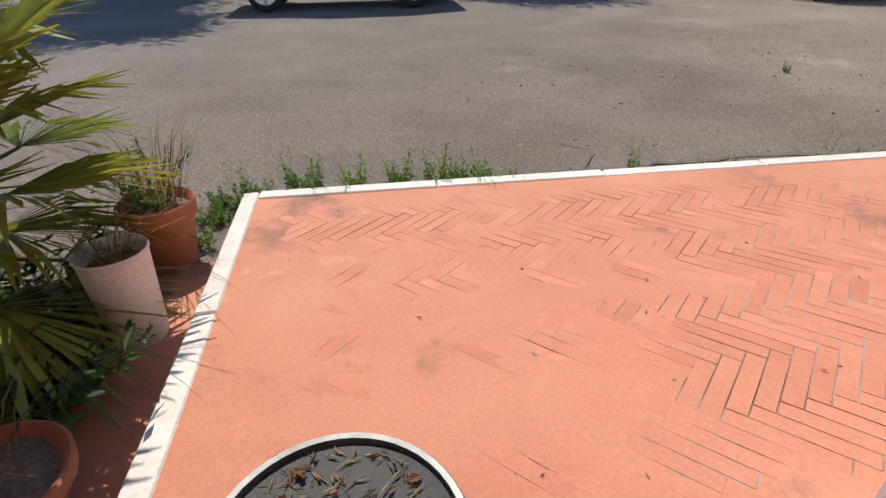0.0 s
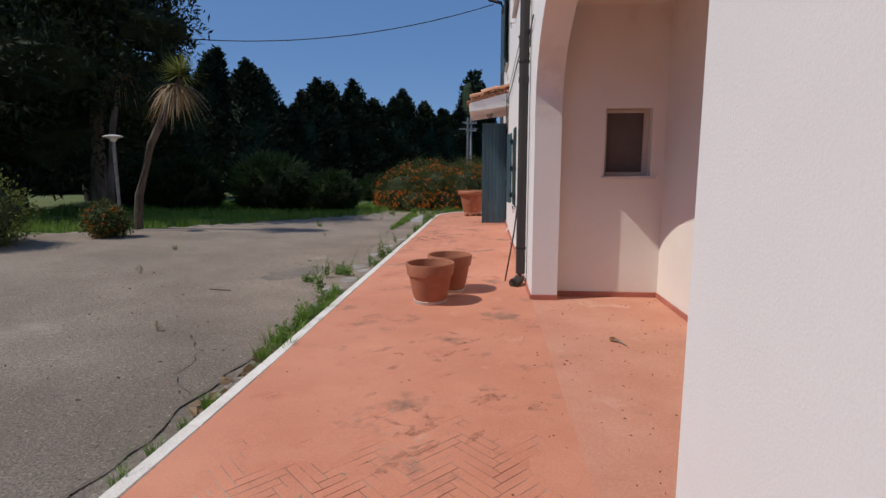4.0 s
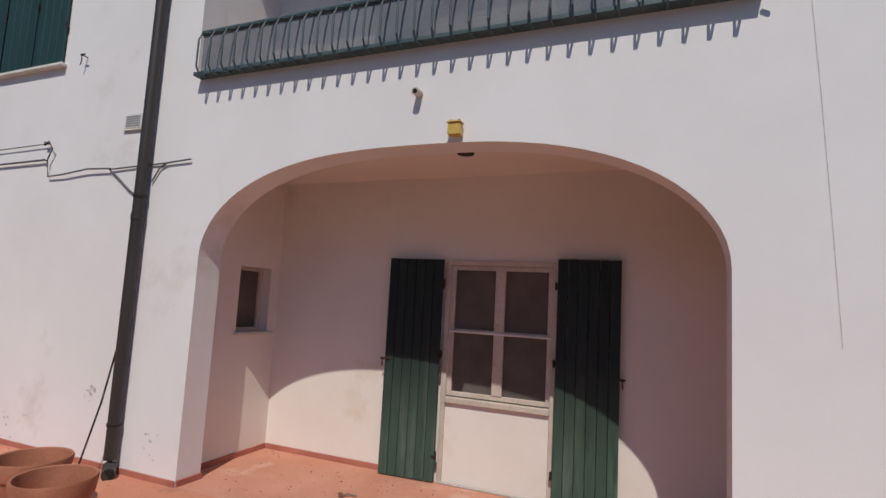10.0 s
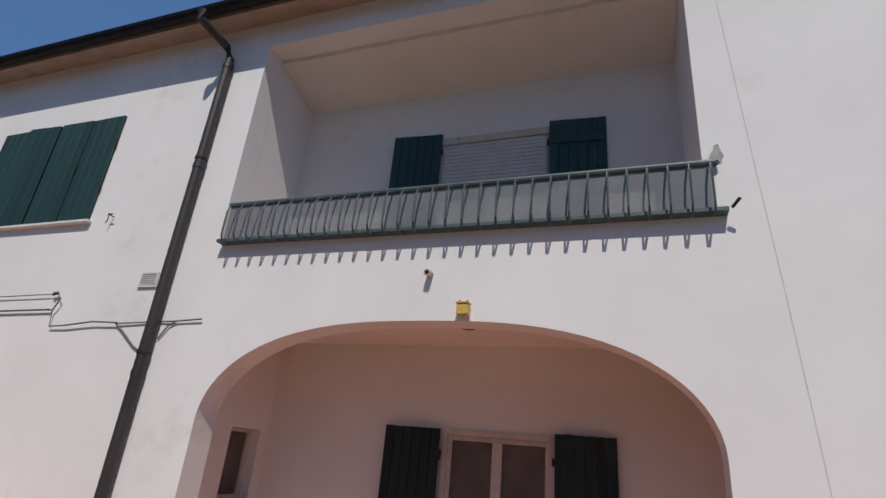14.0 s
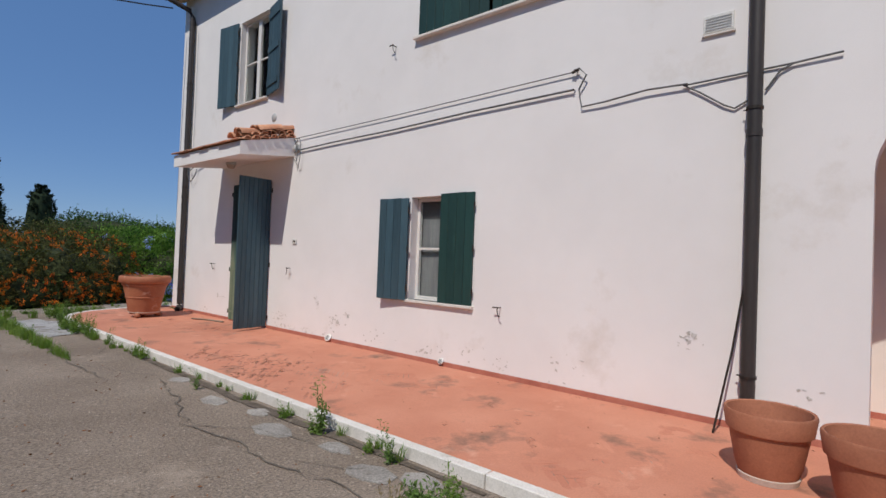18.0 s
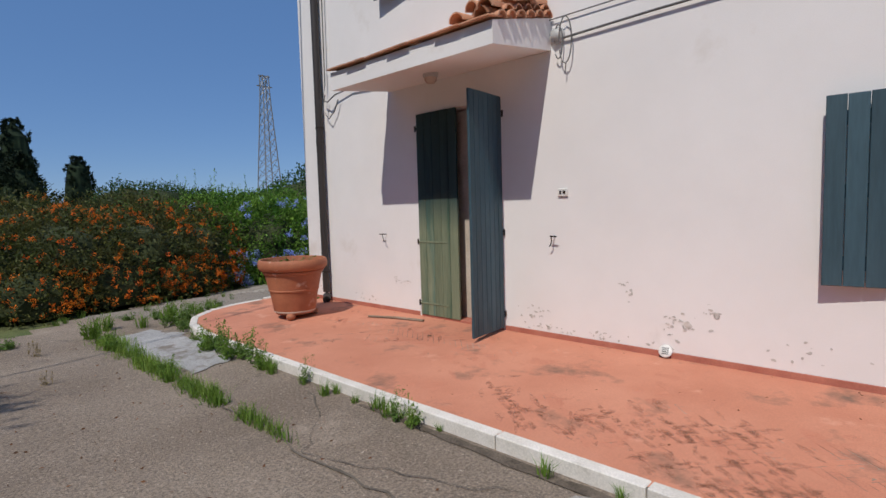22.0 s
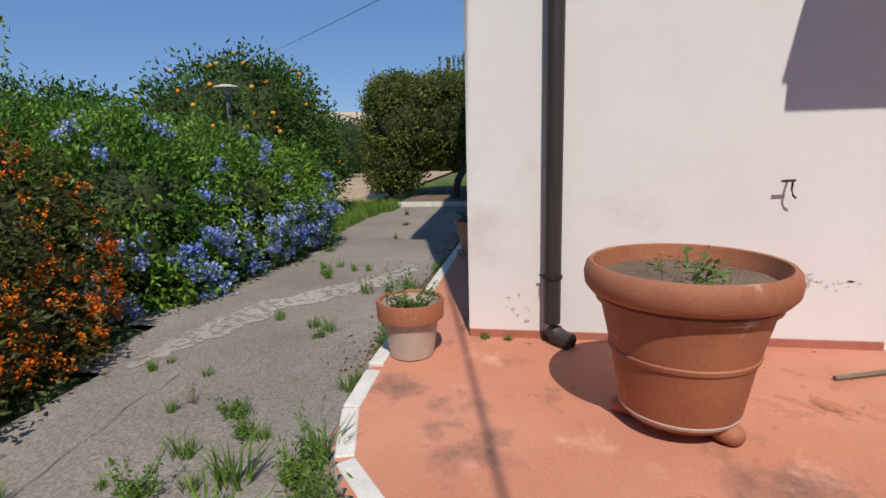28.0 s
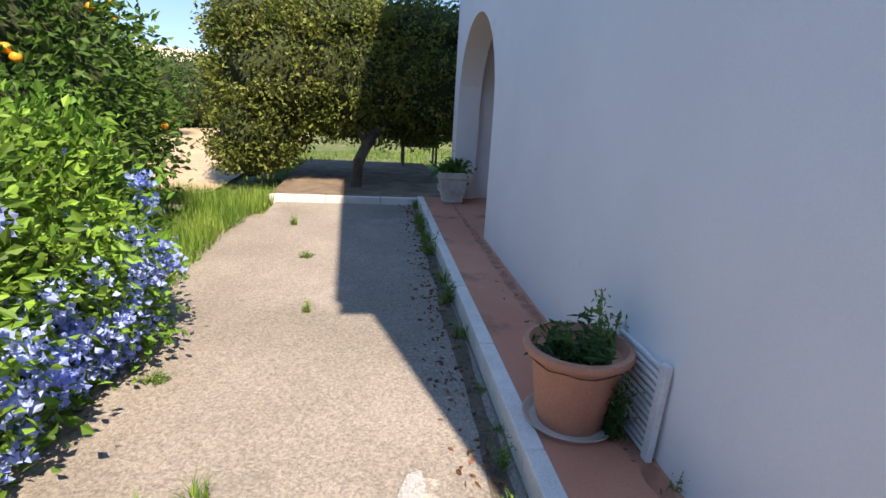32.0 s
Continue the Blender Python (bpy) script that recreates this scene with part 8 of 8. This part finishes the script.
globe_lamp((-8.9, 10.7, 0.0), 2.05, "pale mushroom garden lamp under the trees")
globe_lamp((4.45, 21.05, -0.13), 2.3, "pale mushroom garden lamp above the flowering bush")
pole = thing("utility_pole", (-15.0, 13.0, 0.1), "wooden utility pole carrying an overhead cable", "pole")
part("pole", tubed([(0, 0, 0), (0, 0, 7.0)], 0.14, 12, 0.10), M["wood_pole"], pole)
pole2 = thing("utility_pole", (-1.9, 36.0, 0.0), "distant pale utility pole with a crossarm", "pole")
part("pole", tubed([(0, 0, 0), (0, 0, 4.9)], 0.10, 8, 0.08), M["zinc"], pole2)
part("crossarm", boxed(-0.6, 0.6, -0.04, 0.04, 4.1, 4.2), M["zinc"], pole2)
part("crossarm", boxed(-0.4, 0.4, -0.04, 0.04, 4.55, 4.63), M["zinc"], pole2)
# lattice pylon
py = thing("lattice_pylon", (48.84, 107.0, 0.0), "distant grey lattice pylon", "pylon")
HP = 28.3
for sx, sy in ((1, 1), (1, -1), (-1, 1), (-1, -1)):
    part("leg", tubed([(sx * 2.0, sy * 2.0, 0), (sx * 0.7, sy * 0.7, HP * 0.85), (sx * 0.6, sy * 0.6, HP)], 0.11, 5), M["zinc"], py)
for k in range(14):
    z0, z1 = HP * k / 14, HP * (k + 1) / 14
    w0, w1 = (2.0 - 1.5 * z / HP for z in (z0, z1))
    for s in (1, -1):
        part("brace", tubed([(-w0, s * w0, z0), (w1, s * w1, z1)], 0.06, 4), M["zinc"], py)
        part("brace", tubed([(s * w0, w0, z0), (s * w1, -w1, z1)], 0.06, 4), M["zinc"], py)
        part("brace", tubed([(w0, s * w0, z0), (-w1, s * w1, z1)], 0.06, 4), M["zinc"], py)
part("crossarm", boxed(-1.6, 1.6, -0.1, 0.1, HP - 2.2, HP - 2.0), M["zinc"], py)
part("crossarm", boxed(-1.2, 1.2, -0.1, 0.1, HP - 0.2, HP), M["zinc"], py)
# hills
hx = np.arange(60, 900, 20.0)
hy = np.arange(-200, 700, 20.0)
hill = sheet("hill", hx, hy, lambda x, y: 22 * np.exp(-(((x - 330) / 150) ** 2 + ((y - 130) / 120) ** 2)) + 8 * np.exp(-(((x - 300) / 180) ** 2 + ((y - 330) / 150) ** 2)) - 0.6, M["hill"])
tagged(hill, "low pale dry hill on the horizon", "hill", "", "structure")

# ---- parked car ----
car = thing("parked_car", (-11.2, -1.6, G(-11.2, 0)), "dark parked car in the tree's shade", "car")
side = [(-2.1, 0.35), (-2.15, 0.7), (-1.95, 0.88), (-1.05, 0.98), (-0.45, 1.42), (0.9, 1.44), (1.6, 1.02), (2.1, 0.92), (2.15, 0.4), (1.75, 0.3), (-1.75, 0.3)]
bm = bmesh.new()
ra = [bm.verts.new((-0.82, y, z)) for y, z in side]
rb2 = [bm.verts.new((0.82, y, z)) for y, z in side]
bm.faces.new(ra)
bm.faces.new(rb2[::-1])
for k in range(len(side)):
    bm.faces.new((ra[k], ra[(k + 1) % len(side)], rb2[(k + 1) % len(side)], rb2[k]))
bmesh.ops.bevel(bm, geom=[e for e in bm.edges], offset=0.05, segments=2, affect="EDGES")
part("body", bm, M["car_paint"], car, smooth=True)
for sx in (-0.825, 0.825):
    part("side_window", boxed(sx - 0.006, sx + 0.006, -0.55, 1.1, 1.0, 1.34, bevel=0.004), M["dark_hole"], car)
for sx in (-0.76, 0.76):
    for yy in (-1.33, 1.37):
        wh = part("wheel", lathe(bmesh.new(), [(0.02, 0.1), (0.20, 0.09), (0.22, 0.10), (0.22, -0.1), (0, -0.1)], 24), M["alloy"], car, at=pose(sx, yy, 0.33, 0, 90 if sx > 0 else -90, 0), smooth=True)
        part("tyre", lathe(bmesh.new(), [(0.22, -0.1), (0.31, -0.1), (0.33, -0.07), (0.33, 0.07), (0.31, 0.1), (0.22, 0.1)], 28), M["tyre"], wh, smooth=True)
        for s in range(5):
            part("spoke", boxed(0.03, 0.21, -0.022, 0.022, 0.09, 0.108, bevel=0.004), M["alloy"], wh, at=pose(0, 0, 0, 0, 0, 72 * s))

# ---- utility pole behind the hedge ----
up = thing("utility_pole", (-1.95, 44.0, -0.15), "pale concrete utility pole with two crossarms", "utility pole")
part("pole", tubed([(0, 0, 0), (0, 0, 6.0)], 0.11, 10, 0.07), M["pale_concrete"], up)
for z, w in ((5.35, 0.5), (4.75, 0.42)):
    part("crossarm", boxed(-w, w, -0.12, -0.05, z - 0.05, z + 0.05, bevel=0.008), M["pale_concrete"], up)
    for sx in (-0.85, -0.4, 0.4, 0.85):
        part("insulator", tubed([(sx * w, -0.085, z + 0.05), (sx * w, -0.085, z + 0.17)], 0.03, 8), M["plastic_grey"], up)

# ---- herringbone bricks ----
W, NB = 0.0562, 5
near, rest_v, rest_f = [], [], []
one = {}
for kind, (lx, ly) in (("h", (NB, 1)), ("v", (1, NB))):
    bm = boxed(-lx * W / 2 + 0.0024, lx * W / 2 - 0.0024, -ly * W / 2 + 0.0024, ly * W / 2 - 0.0024, -0.012, 0.0)
    one[kind] = link_mesh("brick", bm, M["brick_piece"])
cand = []
for yy in range(-60, 260):
    for mm in range(-40, 60):
        for kind in ("h", "v"):
            if kind == "h":
                x = yy + 2 * NB * mm
                cand.append((x + NB / 2, yy + 0.5, kind))
            else:
                x = yy
                y0 = x - 2 * NB + 1 + 2 * NB * mm
                cand.append((x + 0.5, y0 + NB / 2, kind))
arr = np.array([(a, b) for a, b, _ in cand]) * W
wx = (arr[:, 0] - arr[:, 1]) * math.sqrt(0.5)
wy = (arr[:, 0] + arr[:, 1]) * math.sqrt(0.5)
keep = (wx > -2.12) & (wx < 0.0) & (wy > -1.80) & (wy < 17.1)
wx, wy, kinds = wx[keep], wy[keep], [c[2] for c, k in zip(cand, keep) if k]
half_l, half_w = NB * W / 2 - 0.0024, W / 2 - 0.0024
for x, y, kind in zip(wx, wy, kinds):
    ang = radians(45) if kind == "h" else radians(135)
    ca, sa = math.cos(ang), math.sin(ang)
    cs = [(x + ca * u * half_l - sa * w * half_w, y + sa * u * half_l + ca * w * half_w) for u, w in ((-1, -1), (1, -1), (1, 1), (-1, 1))]
    if not all(inside(TERRACE, [p[0] for p in cs], [p[1] for p in cs])):
        continue
    top = 0.0008 + random.uniform(-0.0007, 0.0007)
    if y < 0.75 and x < -0.35 and len(near) < 300:
        o = new("brick", one[kind])
        o.parent = floor
        o.matrix_basis = Matrix.Translation((x, y, 0.023 * x + top)) @ Euler((0, -math.atan(0.023), 0)).to_matrix().to_4x4() @ Matrix.Rotation(radians(45), 4, "Z")
        near.append(o)
    else:
        i0 = len(rest_v)
        tx, ty = random.uniform(-0.004, 0.004), random.uniform(-0.004, 0.004)
        for dz in (top, -0.012):
            rest_v += [(px, py, 0.023 * px + dz) for px, py in cs]
        rest_f += [(i0, i0 + 1, i0 + 2, i0 + 3)] + [(i0 + a, i0 + 4 + a, i0 + 4 + (a + 1) % 4, i0 + (a + 1) % 4) for a in range(4)]
o = new("brick_field", mesh_of("brick_field", rest_v, rest_f, M["brick"], 4))
o.parent = floor
tagged(o, "terracotta bricks laid in herringbone", "", "", "stuff")
